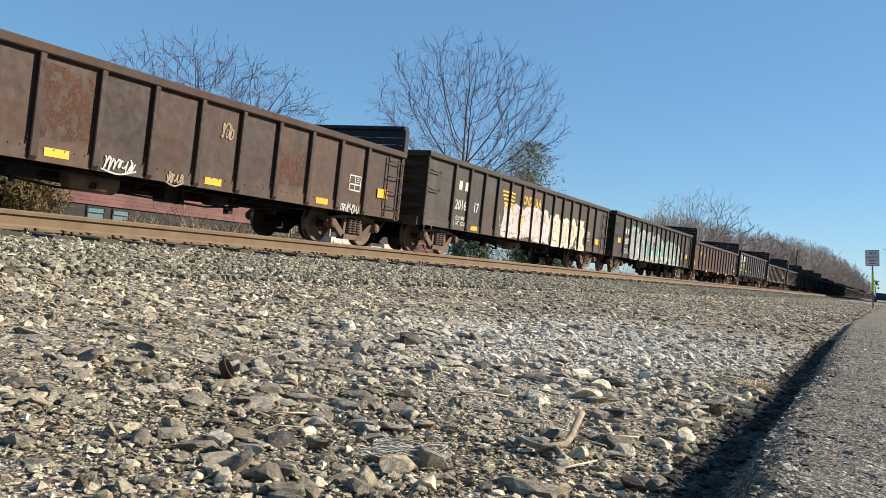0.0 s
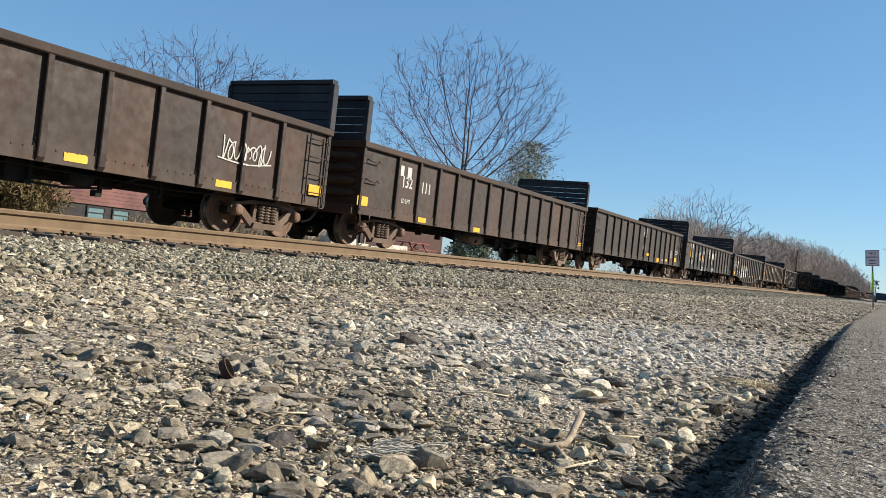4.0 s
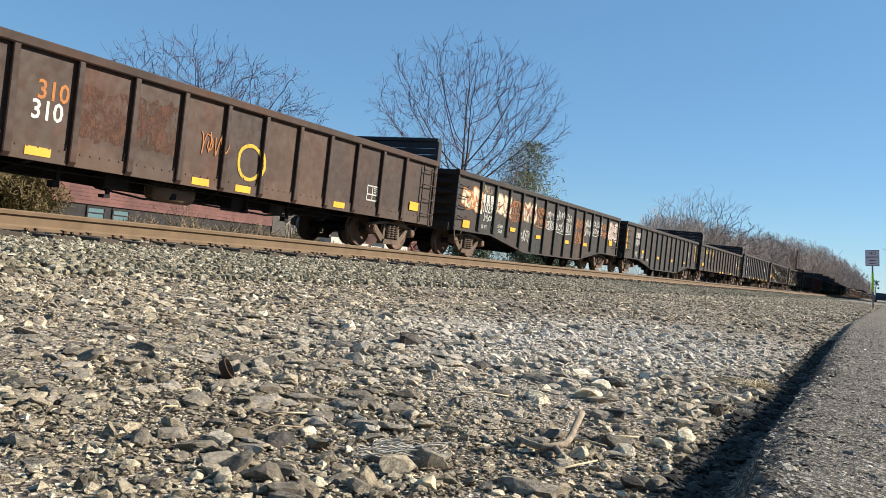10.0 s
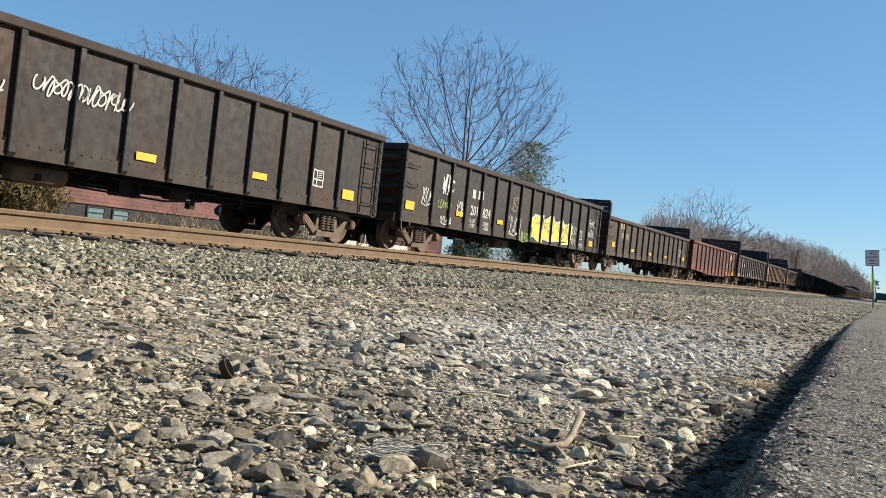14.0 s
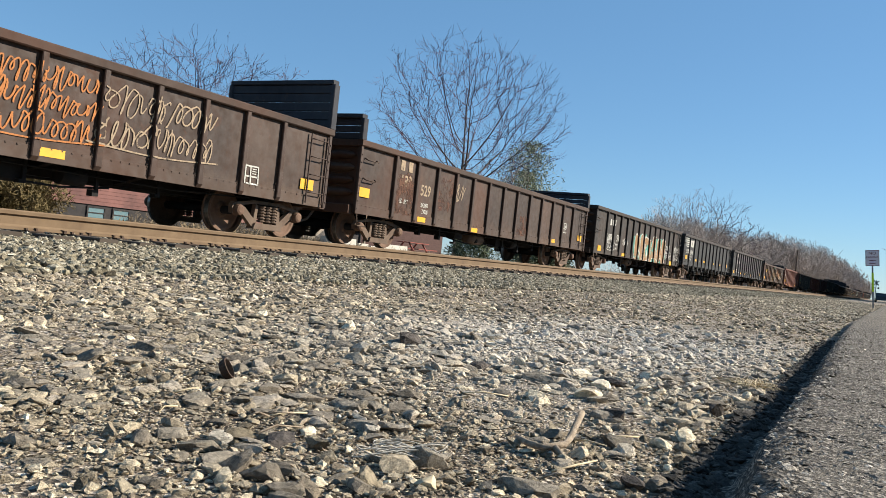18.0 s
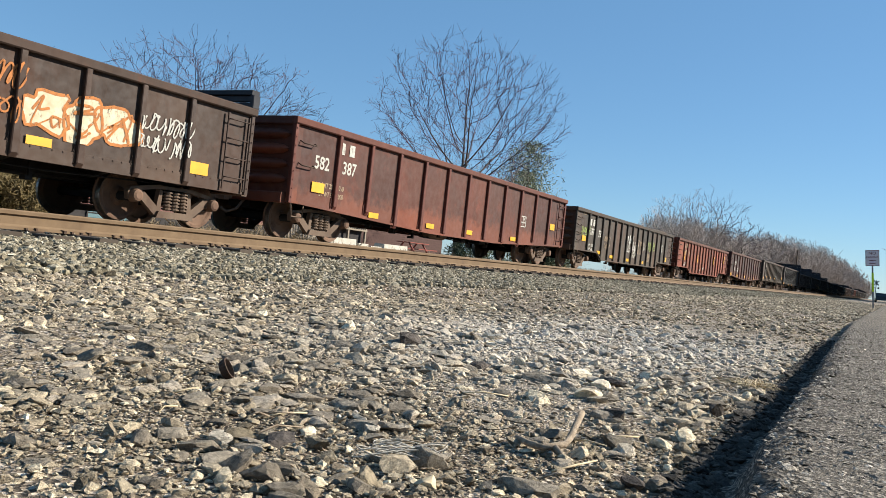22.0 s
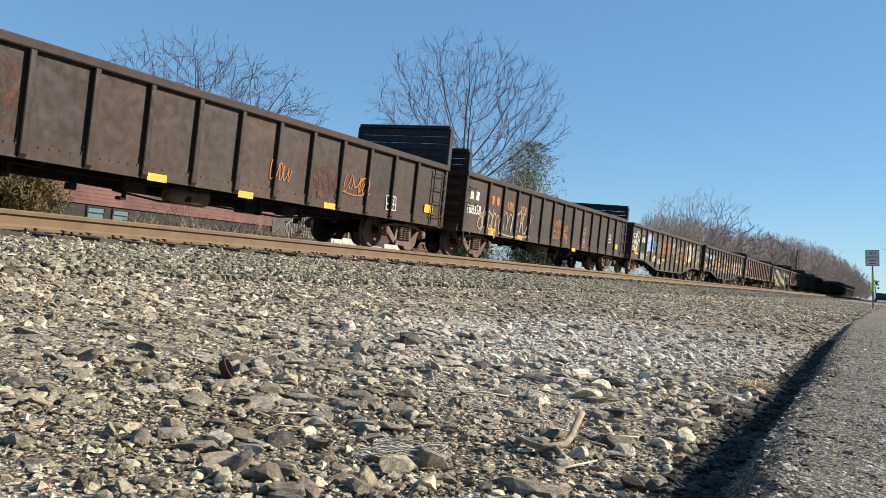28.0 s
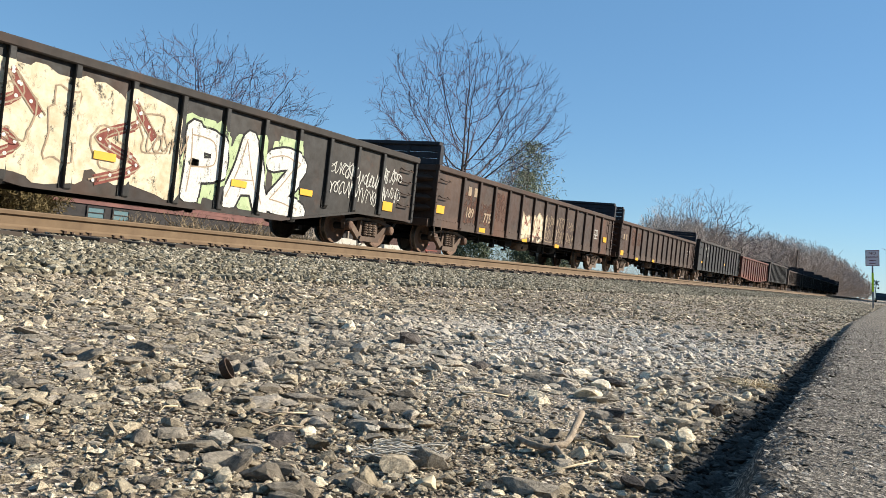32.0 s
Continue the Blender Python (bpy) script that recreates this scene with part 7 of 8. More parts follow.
letters(c, 3.4, 1.23, "775", "f", 0.4)
graffiti(c, 5.99, 0.79, 8.08, 1.74, "cream", 2059)
tag(c, 7.75, 0.88, 9.47, 1.8, "f", 4531)
tag(c, 9.14, 0.87, 11.33, 1.84, "f", 9209)
stencil_box(c, 13.89, 1.51)
for patch in ((0.37, 1.23, 0.44, 0.22), (3.09, 0.86, 0.42, 0.13), (6.41, 0.78, 0.42, 0.13), (9.48, 0.75, 0.42, 0.13), (15.11, 1.36, 0.44, 0.22)):
    reflector(c, *patch)
c = gondola("rusty brown steel gondola with ribbed sides and raised ends", 744.1, 15.9, 2.42, 3.0, "brown", 0, 13)
rust_patch(c, 3.67, 1.7, 7847)
rust_patch(c, 2.01, 1.9, 2712)
mark_blocks(c, 0.89, 1.7, "f", 2)
stencil_box(c, 14.27, 1.57)
for patch in ((0.54, 0.95, 0.44, 0.22), (3.1, 0.77, 0.42, 0.13), (6.25, 0.81, 0.42, 0.13)):
    reflector(c, *patch)
c = gondola("black painted steel gondola with ribbed sides", 761.3, 15.9, 2.7, 0.0, "black", 0, 13)
mark_blocks(c, 2.74, 2.25, "w", 2)
letters(c, 2.98, 1.81, "190", "w", 0.4)
for patch in ((1.57, 1.27, 0.42, 0.13), (9.36, 1.41, 0.42, 0.13)):
    reflector(c, *patch)
c = gondola("rusty red steel gondola with fish-belly sides", 778.5, 15.9, 2.45, 0.0, "red", 3, 11)
c = gondola("black painted steel gondola with ribbed sides", 795.7, 15.9, 2.7, 0.0, "black", 0, 13)
c = gondola("dark brown weathered steel gondola with ribbed sides", 812.9, 15.9, 2.46, 0.0, "darkbrown", 0, 13)
c = gondola("weathered black-brown steel gondola with ribbed sides and raised ends", 830.1, 15.9, 2.46, 3.3, "blackbrown", 0, 13)
c = gondola("weathered black-brown steel gondola with ribbed sides and raised ends", 847.3, 15.9, 2.46, 3.3, "blackbrown", 0, 13)
c = gondola("weathered black-brown steel gondola with ribbed sides and raised ends", 864.5, 15.9, 2.46, 3.3, "blackbrown", 0, 13)
c = gondola("weathered black-brown steel gondola with ribbed sides and raised ends", 881.7, 15.9, 2.46, 3.3, "blackbrown", 0, 13)
c = gondola("weathered black-brown steel gondola with ribbed sides and raised ends", 898.9, 15.9, 2.46, 3.3, "blackbrown", 0, 13)

# ---- trees behind the train ----
bare_tree(crown_tree(4, 4.2, 15.3, 6.8, 1700, 0.48, 2.2, 0.0084, 0.3, 0.16, 0.45, 0.06, 0.3, 0.85, 0.75), 1, (BARK, TWIG), pose(49.55, 26.3, 0.0), "tall leafless tree with many upswept stems")
bare_tree(crown_tree(9, 4.4, 12.9, 8.2, 2000, 0.48, 3.0, 0.0086, 0.32, 0.1, 0.42, 0.12, 0.3, 0.8, 0.75), 1, (BARK, TWIG), pose(40.9, 41.6, 0.0), "leafless spreading tree with purplish twigs")
bare_tree(sprout(21, 10.4, 2.0, 5.6, 9, 1.1, 0.007, 2.4, (1.3, 2.2, 2.8), 0.12, 0.03), 1, (BARK, TWIG), pose(24.0, 42.0, 0.0), "leafless tree behind the house")
bare_tree(sprout(33, 10.6, 0.4, 4.6, 10, 1.0, 0.008, 1.0, (1.6, 2.8, 3.6), 0.1, 0.03, 0.09), 1, (PALEBARK, PALEBARK), pose(63.0, 30.6, 0.0), "pale grey leafless tree")
bare_tree(crown_tree(14, 6.5, 14.6, 6.6, 240, 0.8, 6.0, 0.016, 0.45, 0.0, 0.4, 0.22, 0.35, 1.3, 0.6), 1, (BARK, TWIG), pose(138.0, 26.2, 0.0), "old leafless oak with crooked dark limbs")
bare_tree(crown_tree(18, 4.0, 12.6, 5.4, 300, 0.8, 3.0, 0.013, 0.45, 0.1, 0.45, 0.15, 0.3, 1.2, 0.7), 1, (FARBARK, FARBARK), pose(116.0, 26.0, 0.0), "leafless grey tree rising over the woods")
bare_tree(crown_tree(15, 4.5, 12.6, 7.0, 240, 0.8, 4.2, 0.018, 0.45, 0.0, 0.4, 0.22, 0.35, 1.3, 0.6), 1, (BARK, TWIG), pose(164.0, 27.0, 0.0), "old leafless oak with crooked dark limbs")
bare_tree(crown_tree(16, 4.0, 12.0, 7.0, 220, 0.85, 4.0, 0.02, 0.5, 0.0, 0.4, 0.22, 0.35, 1.4, 0.6), 1, (BARK, FARBARK), pose(194.0, 26.0, 0.0), "leafless oak leaning over the woods")
bare_tree(sprout(17, 7.0, 1.6, 5.7, 8, 1.1, 0.006, 2.2, (1.2, 2.0, 2.0), 0.12, 0.02, 0.12), 1, (BARK, TWIG), pose(60.0, -4.1, 0.0), "leafless tree spreading over the path")

rng = random.Random(77)
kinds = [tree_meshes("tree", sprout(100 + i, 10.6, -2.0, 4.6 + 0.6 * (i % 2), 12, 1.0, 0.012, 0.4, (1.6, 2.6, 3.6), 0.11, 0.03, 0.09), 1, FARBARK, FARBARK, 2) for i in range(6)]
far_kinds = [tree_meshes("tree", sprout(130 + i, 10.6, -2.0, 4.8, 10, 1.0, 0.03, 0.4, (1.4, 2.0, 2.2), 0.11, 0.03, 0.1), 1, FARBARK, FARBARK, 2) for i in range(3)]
WOOD_LINE = ((0, 7.6), (110, 7.8), (130, 8.6), (180, 9.8), (255, 13.0), (365, 17.0), (640, 21.0), (2000, 21.0))
for i in range(300):
    x = 102 + i * 1.45 + (max(0, i - 150) ** 2) * 0.022 + rng.uniform(-3, 3)
    y = rng.uniform(24, min(48, max(26, x / 3.9)))
    k = kinds[rng.randrange(6)] if i < 190 else far_kinds[rng.randrange(3)]
    sc = between(WOOD_LINE, x * 30 / y) * (y / 30) / 10 * rng.uniform(0.95, 1.22)
    t = thing("bare_tree", "leafless grey-brown tree in the woods along the line", "tree", "woods beside the line", at=pose(x, y, 0, 0, 0, rng.uniform(0, 360)) @ Matrix.Diagonal((sc, sc, sc, 1)))
    for me in k:
        part(me.name.split(".")[0], me, None, t)

# ---- behind the tracks: house, steps, blocks, brush ----
PINK = plain("pink_siding", srgb("745049"), srgb("563c38"), 1.2, 0.85)
ROOFING = plain("grey_shingle", srgb("5b5754"), srgb("46423f"), 6, 0.9)
DARKWALL = plain("dark_foundation", srgb("2a2828"), srgb("3a3634"), 3, 0.9)
WHITE = plain("white_trim", srgb("aaa79f"), srgb("949087"), 4, 0.7)
GREYWALL = plain("grey_siding", srgb("544f4a"), srgb("433f3b"), 3, 0.8)
BRICKISH = plain("weathered_brick", srgb("4d3833"), srgb("3e2d29"), 7, 0.9)
CONCRETE = plain("white_concrete", srgb("b9b4a9"), srgb("9c978b"), 5, 0.85)
WEATHERED = plain("weathered_lumber", srgb("8d8273"), srgb("71675a"), 6, 0.85)
STEEL = plain("galvanised_post", srgb("77787a"), srgb("5e5f61"), 10, 0.5, 0.5)


def glass_material():
    n = Nodes("window_glass")
    return n.done(srgb("5d7478"), 0.08, 0.0, 0.6)


GLASS = glass_material()


def house(name, label, x0, x1, y0, y1, base, eave, ridge, wall, lower, windows, low_windows):
    h = thing(name, label, "house", "houses behind the tracks")
    w = Build()
    w.box(x0, x1, y0, y1, base, eave)
    part("wall", w, wall, h)
    f = Build()
    f.box(x0 + 0.05, x1 - 0.05, y0 + 0.05, y1 - 0.05, -0.12, base)
    part("foundation", f, lower, h)
    r = Build()
    ym = (y0 + y1) / 2
    r.prism([(y0 - 0.4, eave), (y1 + 0.4, eave), (y1 + 0.4, eave + 0.12), (ym, ridge), (y0 - 0.4, eave + 0.12)], 0, x0 - 0.4, x1 + 0.4)
    part("roof", r, ROOFING, h)
    b = Build()
    n = int((eave - base) / 0.16)
    for i in range(n):
        z = base + i * 0.16
        b.prism([(y0 - 0.018, z), (y0, z), (y0, z + 0.16), (y0 - 0.004, z + 0.16)], 0, x0, x1)
    part("siding", b, wall, h, "horizontal lap siding")
    for x, z, ww, hh in windows + low_windows:
        low = (x, z, ww, hh) in low_windows
        y = y0 if not low else y0 + 0.05
        fr = Build()
        for a, c, d, e in ((x - ww / 2 - 0.07, x + ww / 2 + 0.07, z - hh / 2 - 0.07, z - hh / 2), (x - ww / 2 - 0.07, x + ww / 2 + 0.07, z + hh / 2, z + hh / 2 + 0.07), (x - ww / 2 - 0.07, x - ww / 2, z - hh / 2, z + hh / 2), (x + ww / 2, x + ww / 2 + 0.07, z - hh / 2, z + hh / 2), (x - ww / 2, x + ww / 2, z - 0.02, z + 0.02)):
            fr.box(a, c, y - 0.06, y - 0.002, d, e)
        win = part("window", fr, WHITE if not low else DARKWALL, h)
        g = Build()
        g.box(x - ww / 2, x + ww / 2, y - 0.03, y - 0.022, z - hh / 2, z + hh / 2)
        part("pane", g, GLASS, win)
    return h


house("house", "low pink house with a dark raised foundation", 21.0, 35.0, 30.0, 37.0, 0.86, 3.3, 5.2, PINK, DARKWALL, [], [(23.7, 0.52, 0.8, 0.42), (25.0, 0.52, 0.8, 0.42)])
house("house", "grey house with a white porch", 36.2, 44.0, 31.0, 38.0, 0.4, 3.2, 5.4, GREYWALL, DARKWALL, [(40.5, 1.8, 1.0, 1.2)], [])
house("house", "brown brick house behind the line", 46.0, 58.0, 32.0, 40.0, 0.3, 3.2, 5.6, BRICKISH, BRICKISH, [], [])

# porch steps with a baluster rail
steps = thing("porch_steps", "weathered wooden porch steps with a baluster rail", "stairs", at=pose(32.2, 25.6, 0.0))
for i in range(7):
    b = Build()
    b.box(-0.1 + i * 0.27, 0.19 + i * 0.27, 0, 1.1, 0.17 * (i + 1) - 0.04, 0.17 * (i + 1))
    part("step", b, WEATHERED, steps)
for y in (0.0, 1.1):
    b = Build()
    b.prism([(-0.1, 0.0), (0.15, 0.0), (1.95, 1.1), (1.95, 1.32)], 1, y - 0.03, y + 0.03)
    part("stringer", b, WEATHERED, steps)
    b = Build()
    b.prism([(-0.05, 0.92), (-0.05, 1.0), (1.9, 2.22), (1.9, 2.14)], 1, y - 0.04, y + 0.04)
    part("handrail", b, WEATHERED, steps)
    for i in range(10):
        b = Build()
        x = 0.05 + i * 0.19
        b.box(x - 0.02, x + 0.02, y - 0.02, y + 0.02, 0.1 + x * 0.6, 0.95 + x * 0.625)
        part("baluster", b, WEATHERED, steps)
deck = thing("porch", "wooden porch deck on white posts", "porch", at=pose(34.1, 25.4, 0.0))
b = Build()
b.box(0, 3.4, 0, 3.0, 1.1, 1.19)
part("deck", b, WEATHERED, deck)
for x in (0.08, 1.7, 3.3):
    b = Build()
    b.box(x - 0.06, x + 0.06, 0.02, 0.14, -0.12, 2.9, 0.01)
    part("post", b, WEATHERED, deck)
for i in range(16):
    b = Build()
    b.box(0.15 + i * 0.2, 0.19 + i * 0.2, 0.06, 0.1, 1.19, 2.05)
    part("baluster", b, WEATHERED, deck)
b = Build()
b.box(0, 3.4, 0.03, 0.13, 2.05, 2.12)
part("handrail", b, WEATHERED, deck)
b = Build()
b.box(0.2, 3.3, 0.3, 0.34, -0.12, 1.1)
part("skirt", b, DARKWALL, deck)

blocks = ((25.7, 1.7, 0.55), (27.6, 0.7, 0.42), (28.5, 0.8, 0.36), (29.5, 1.9, 0.5))
for x, w, h in blocks:
    b = Build()
    b.prism([(0.0, -0.1), (0.6, -0.1), (0.55, h), (0.05, h)], 0, 0, w)
    thing("concrete_block", "pale concrete block standing behind the tracks", "block", "concrete blocks", shape=b, material=CONCRETE, at=pose(x, 19.0, 0.0))
bench = thing("picnic_table", "weathered red wooden picnic table", "table", at=pose(33.2, 20.4, 0.0))
REDWOOD = plain("faded_redwood", srgb("8a4c42"), srgb("6f3e38"), 5, 0.85)
for k in range(4):
    b = Build()
    b.box(0, 1.8, 0.2 * k - 0.4, 0.2 * k - 0.22, 0.7, 0.74)
    part("plank", b, REDWOOD, bench)
for x in (0.25, 1.5):
    for s in (-1, 1):
        b = Build()
        b.prism([(s * 0.75, 0.0), (s * 0.67, 0.0), (s * 0.12, 0.7), (s * 0.2, 0.7)][::s], 0, x, x + 0.06)
        part("leg", b, REDWOOD, bench)
for s in (-1, 1):
    b = Build()
    b.box(0, 1.8, s * 0.75 - 0.13, s * 0.75 + 0.13, 0.42, 0.46)
    part("seat", b, REDWOOD, bench)


# ---- evergreens and brush ----
NEEDLE = plain("evergreen_needles", srgb("6e5f3c"), srgb("4a4128"), 3, 0.8)
NEEDLE_DARK = plain("dark_spruce_needles", srgb("566048"), srgb("3d4734"), 2, 0.8)
NEEDLE_PINE = plain("dusty_pine_needles", srgb("84876c"), srgb("666a50"), 2, 0.8)
STRAW = plain("dry_straw", srgb("8d7b5f"), srgb("6f5f48"), 3, 0.9)


def sprays(count, seed, where, size, droop=0.0, slim=0.16):
    """Small pointed leaf blades as one mesh."""
    rng = np.random.default_rng(seed)
    p = where(rng, count)
    d = rng.normal(size=(count, 3)) + np.array([0, 0, -droop])
    d /= np.linalg.norm(d, axis=1)[:, None]
    s = np.cross(d, rng.normal(size=(count, 3)))
    s /= np.linalg.norm(s, axis=1)[:, None]
    ln = (size * rng.uniform(0.6, 1.4, count))[:, None]
    co = np.stack([p - s * ln * slim, p + s * ln * slim, p + d * ln], 1).reshape(-1, 3)
    return co, np.arange(count * 3).reshape(-1, 3)


def egg(rx, ry, h, shell=0.5):
    def where(rng, n):
        a, t = rng.uniform(0, 2 * np.pi, n), rng.uniform(0, 1, n) ** 0.8
        r = np.sqrt(np.maximum(0.02, np.sin(np.pi * (0.15 + 0.82 * t)))) * rng.uniform(shell, 1, n) * (1 + 0.25 * np.sin(5 * a + 9 * t))
        return np.stack([rx * r * np.cos(a), ry * r * np.sin(a), h * t], 1)
    return where


def evergreen(name, label, at, where, count, size, mat, seed, trunk_h, trunk_r):
    t = thing(name, label, "bush" if "bush" in name else "tree", "evergreens", at=at)
    b = Build()
    b.tube([(0, 0, -0.2), (0.03, 0, trunk_h * 0.5), (0, 0.02, trunk_h)], [trunk_r, trunk_r * 0.7, trunk_r * 0.1], 7)
    part("trunk", b, BARK, t)
    co, tri = sprays(count, seed, where, size, -0.6 if "juniper" in name else 0.0, 0.07 if "juniper" in name or "pine" in name else 0.16)
    part("crown", from_arrays("crown", co, tri, mat), None, t)


evergreen("juniper_bush", "bushy olive-green juniper beside the tracks", pose(10.6, 19.4, 0.0), egg(1.5, 1.3, 1.75), 15000, 0.2, NEEDLE, 3, 1.0, 0.06)
evergreen("juniper_bush", "bushy olive-green juniper beside the tracks", pose(12.9, 19.8, 0.0), egg(1.35, 1.2, 1.5), 14000, 0.2, NEEDLE, 4, 1.0, 0.06)
evergreen("pine_tree", "dark green pine behind the bare trees", pose(75.0, 32.5, 0.0), egg(3.7, 3.7, 12.2, 0.15), 5200, 0.5, NEEDLE_PINE, 6, 11.4, 0.16)
evergreen("pine_tree", "dark green pine behind the bare trees", pose(79.0, 34.5, 0.0), egg(3.4, 3.4, 9.8, 0.15), 4600, 0.5, NEEDLE_PINE, 7, 9.4, 0.15)
evergreen("evergreen_bush", "dark evergreen bush behind the tracks", pose(47.5, 19.5, 0.0), egg(2.0, 1.4, 1.6), 6000, 0.18, NEEDLE_DARK, 8, 0.9, 0.06)
evergreen("evergreen_bush", "dark evergreen bush behind the tracks", pose(52.5, 20.5, 0.0), egg(2.4, 1.4, 1.9), 6000, 0.18, NEEDLE_DARK, 9, 0.9, 0.06)
evergreen("evergreen_bush", "dark evergreen bush behind the tracks", pose(39.5, 20.0, 0.0), egg(1.2, 1.2, 1.3), 4000, 0.16, NEEDLE_DARK, 10, 0.7, 0.05)


def weeds(name, label, x0, x1, y0, y1, count, height, seed):
    rng = np.random.default_rng(seed)
    x, y = rng.uniform(x0, x1, count), rng.uniform(y0, y1, count)
    h = height * rng.uniform(0.4, 1.1, count)
    lean = rng.normal(0, 0.35, (count, 2))
    r = 0.006
    p0 = np.stack([x, y, np.zeros(count) - 0.05], 1)
    p1 = p0 + np.stack([lean[:, 0] * h * 0.4, lean[:, 1] * h * 0.4, h * 0.7], 1)
    p2 = p1 + np.stack([lean[:, 0] * h, lean[:, 1] * h, h * 0.4], 1)
    off = np.stack([rng.normal(0, r, count), rng.normal(0, r, count), np.zeros(count)], 1) + np.array([r, -r, 0])
    co = np.stack([p0 - off, p0 + off, p1 + off, p1 - off, p2], 1).reshape(-1, 3)
    k = np.arange(count)[:, None] * 5
    tri = np.concatenate([k + [0, 1, 2], k + [0, 2, 3], k + [3, 2, 4]], 0)
    thing(name, label, "grass", kind="stuff", shape=from_arrays(name, co, tri, STRAW))


weeds("dry_weeds", "tall dry tan weeds behind the tracks", 17.5, 25.0, 18.4, 21.5, 900, 0.5, 31)
weeds("dry_weeds", "sparse dry weeds along the far ballast", 24.0, 90.0, 17.6, 21.5, 4000, 0.45, 32)
rb = random.Random(8)
dry_kinds = [tree_meshes("shrub", sprout(320 + i, 2.8, -0.6, 2.2, 14, 1.4, 0.012, 0.12, (3.0, 4.0, 4.0), 0.2, 0.0, 0.03), 1, STRAW, STRAW, 2) for i in range(2)]
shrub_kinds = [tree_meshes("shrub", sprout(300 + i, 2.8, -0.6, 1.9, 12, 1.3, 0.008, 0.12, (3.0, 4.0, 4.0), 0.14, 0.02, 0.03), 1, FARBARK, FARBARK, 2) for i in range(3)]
for i in range(11):
    x, y, sc = 17.6 + i * 0.78 + rb.uniform(-0.3, 0.3), rb.uniform(18.8, 20.6), rb.uniform(0.22, 0.42)
    t = thing("bare_shrub", "low tangle of dry tan twigs behind the tracks", "shrub", "dry brush behind the tracks", at=pose(x, y, 0.0, 0, 0, rb.uniform(0, 360)) @ Matrix.Diagonal((sc, sc, sc, 1)))
    for me in dry_kinds[i % 2]:
        tagged(part("stem" if me.name.startswith("trunk") else "crown", me, None, t), kind="stuff" if not me.name.startswith("trunk") else "")
for i in range(150):
    x = 24 + i * 3.6 + rb.uniform(-3, 3)
    y = rb.uniform(21.5, 27) if x > 60 else rb.uniform(40, 46)
    sc = rb.uniform(0.8, 1.5) if x > 100 else rb.uniform(0.5, 0.8)
    t = thing("bare_shrub", "leafless brown shrub at the edge of the woods", "shrub", "brush beside the line", at=pose(x, y, -0.1, 0, 0, rb.uniform(0, 360)) @ Matrix.Diagonal((sc, sc, sc, 1)))
    for me in shrub_kinds[i % 3]:
        tagged(part("stem" if me.name.startswith("trunk") else "crown", me, None, t), kind="stuff" if not me.name.startswith("trunk") else "")

# ---- sign, pole and crossing down the line ----
sign = thing("parking_sign", "white no-parking sign on a leaning steel post", "sign", at=pose(37.5, 0.67, 0.0, -6.0, 0, 0))
SIGNWHITE = plain("sign_white", srgb("cfc8cc"), srgb("bdb5ba"), 6, 0.5)
SIGNRED = plain("sign_maroon", srgb("6a3a44"), srgb("553038"), 6, 0.6)
LIME = plain("lime_reflector", srgb("b9d92a"), srgb("a6c81e"), 4, 0.5)
b = Build()
b.box(-0.02, 0.02, -0.03, 0.03, -0.2, 2.32)
part("post", b, STEEL, sign, "grey steel post")
b = Build()
b.box(-0.035, -0.025, -0.25, 0.25, 1.69, 2.33)
panel = part("panel", b, SIGNWHITE, sign, "white sign panel with maroon border")
b = Build()
for y0, y1, z0, z1 in ((-0.25, 0.25, 1.69, 1.712), (-0.25, 0.25, 2.308, 2.33), (-0.25, -0.228, 1.712, 2.308), (0.228, 0.25, 1.712, 2.308)):
    b.box(-0.039, -0.035, y0, y1, z0, z1)
part("border", b, SIGNRED, panel)
for body, z, size in (("NO", 2.2, 0.17), ("PARKING", 2.04, 0.105)):
    me = ink_text(body, size)
    me.transform(Matrix.Rotation(radians(-90), 4, "Z"))
    me.materials.append(SIGNRED)
    part("lettering", me, None, panel, "", (-0.04, 0, z))
for z, w in ((1.91, 0.12), (1.8, 0.11)):
    b = Build()
    b.box(-0.039, -0.035, -w, w, z - 0.016, z + 0.016)
    part("lettering", b, SIGNRED, panel)
b = Build()
b.box(-0.034, -0.022, -0.04, 0.04, 0.66, 1.42)
part("reflector", b, LIME, sign, "yellow-green reflective strip")

pole = thing("utility_pole", "dark wooden utility pole beside the line", "pole", at=pose(196, 19.2, 0.0))
b = Build()
b.tube([(0, 0, -0.3), (0, 0, 9.4)], [0.2, 0.14], 10)
part("shaft", b, IRON, pole)
b = Build()
b.tube([(0, 0, 9.4), (0, 0, 9.5)], [0.15, 0.08], 10)
part("cap", b, IRON, pole)

cross = thing("crossing_signal", "railway crossing signal with crossed white boards", "signal", at=pose(168.0, 2.9, 0.0))
b = Build()
b.tube([(0, 0, 0), (0, 0, 3.9)], 0.07, 8)
part("mast", b, STEEL, cross)
for s in (-1, 1):
    b = Build()
    b.box(-0.02, 0.02, -0.6, 0.6, -0.11, 0.11)
    part("crossbuck", b, WHITE, cross, "", pose(-0.1, 0, 3.4, s * 45, 0, 0))
    b = Build()
    b.tube([(-0.02, s * 0.4, 2.5), (-0.16, s * 0.4, 2.5)], 0.16, 14)
    part("lamp", b, IRON, cross, "dark round signal lamp")
b = Build()
b.box(-0.05, 0.05, -0.45, 0.45, 2.46, 2.54)
part("bracket", b, STEEL, cross)

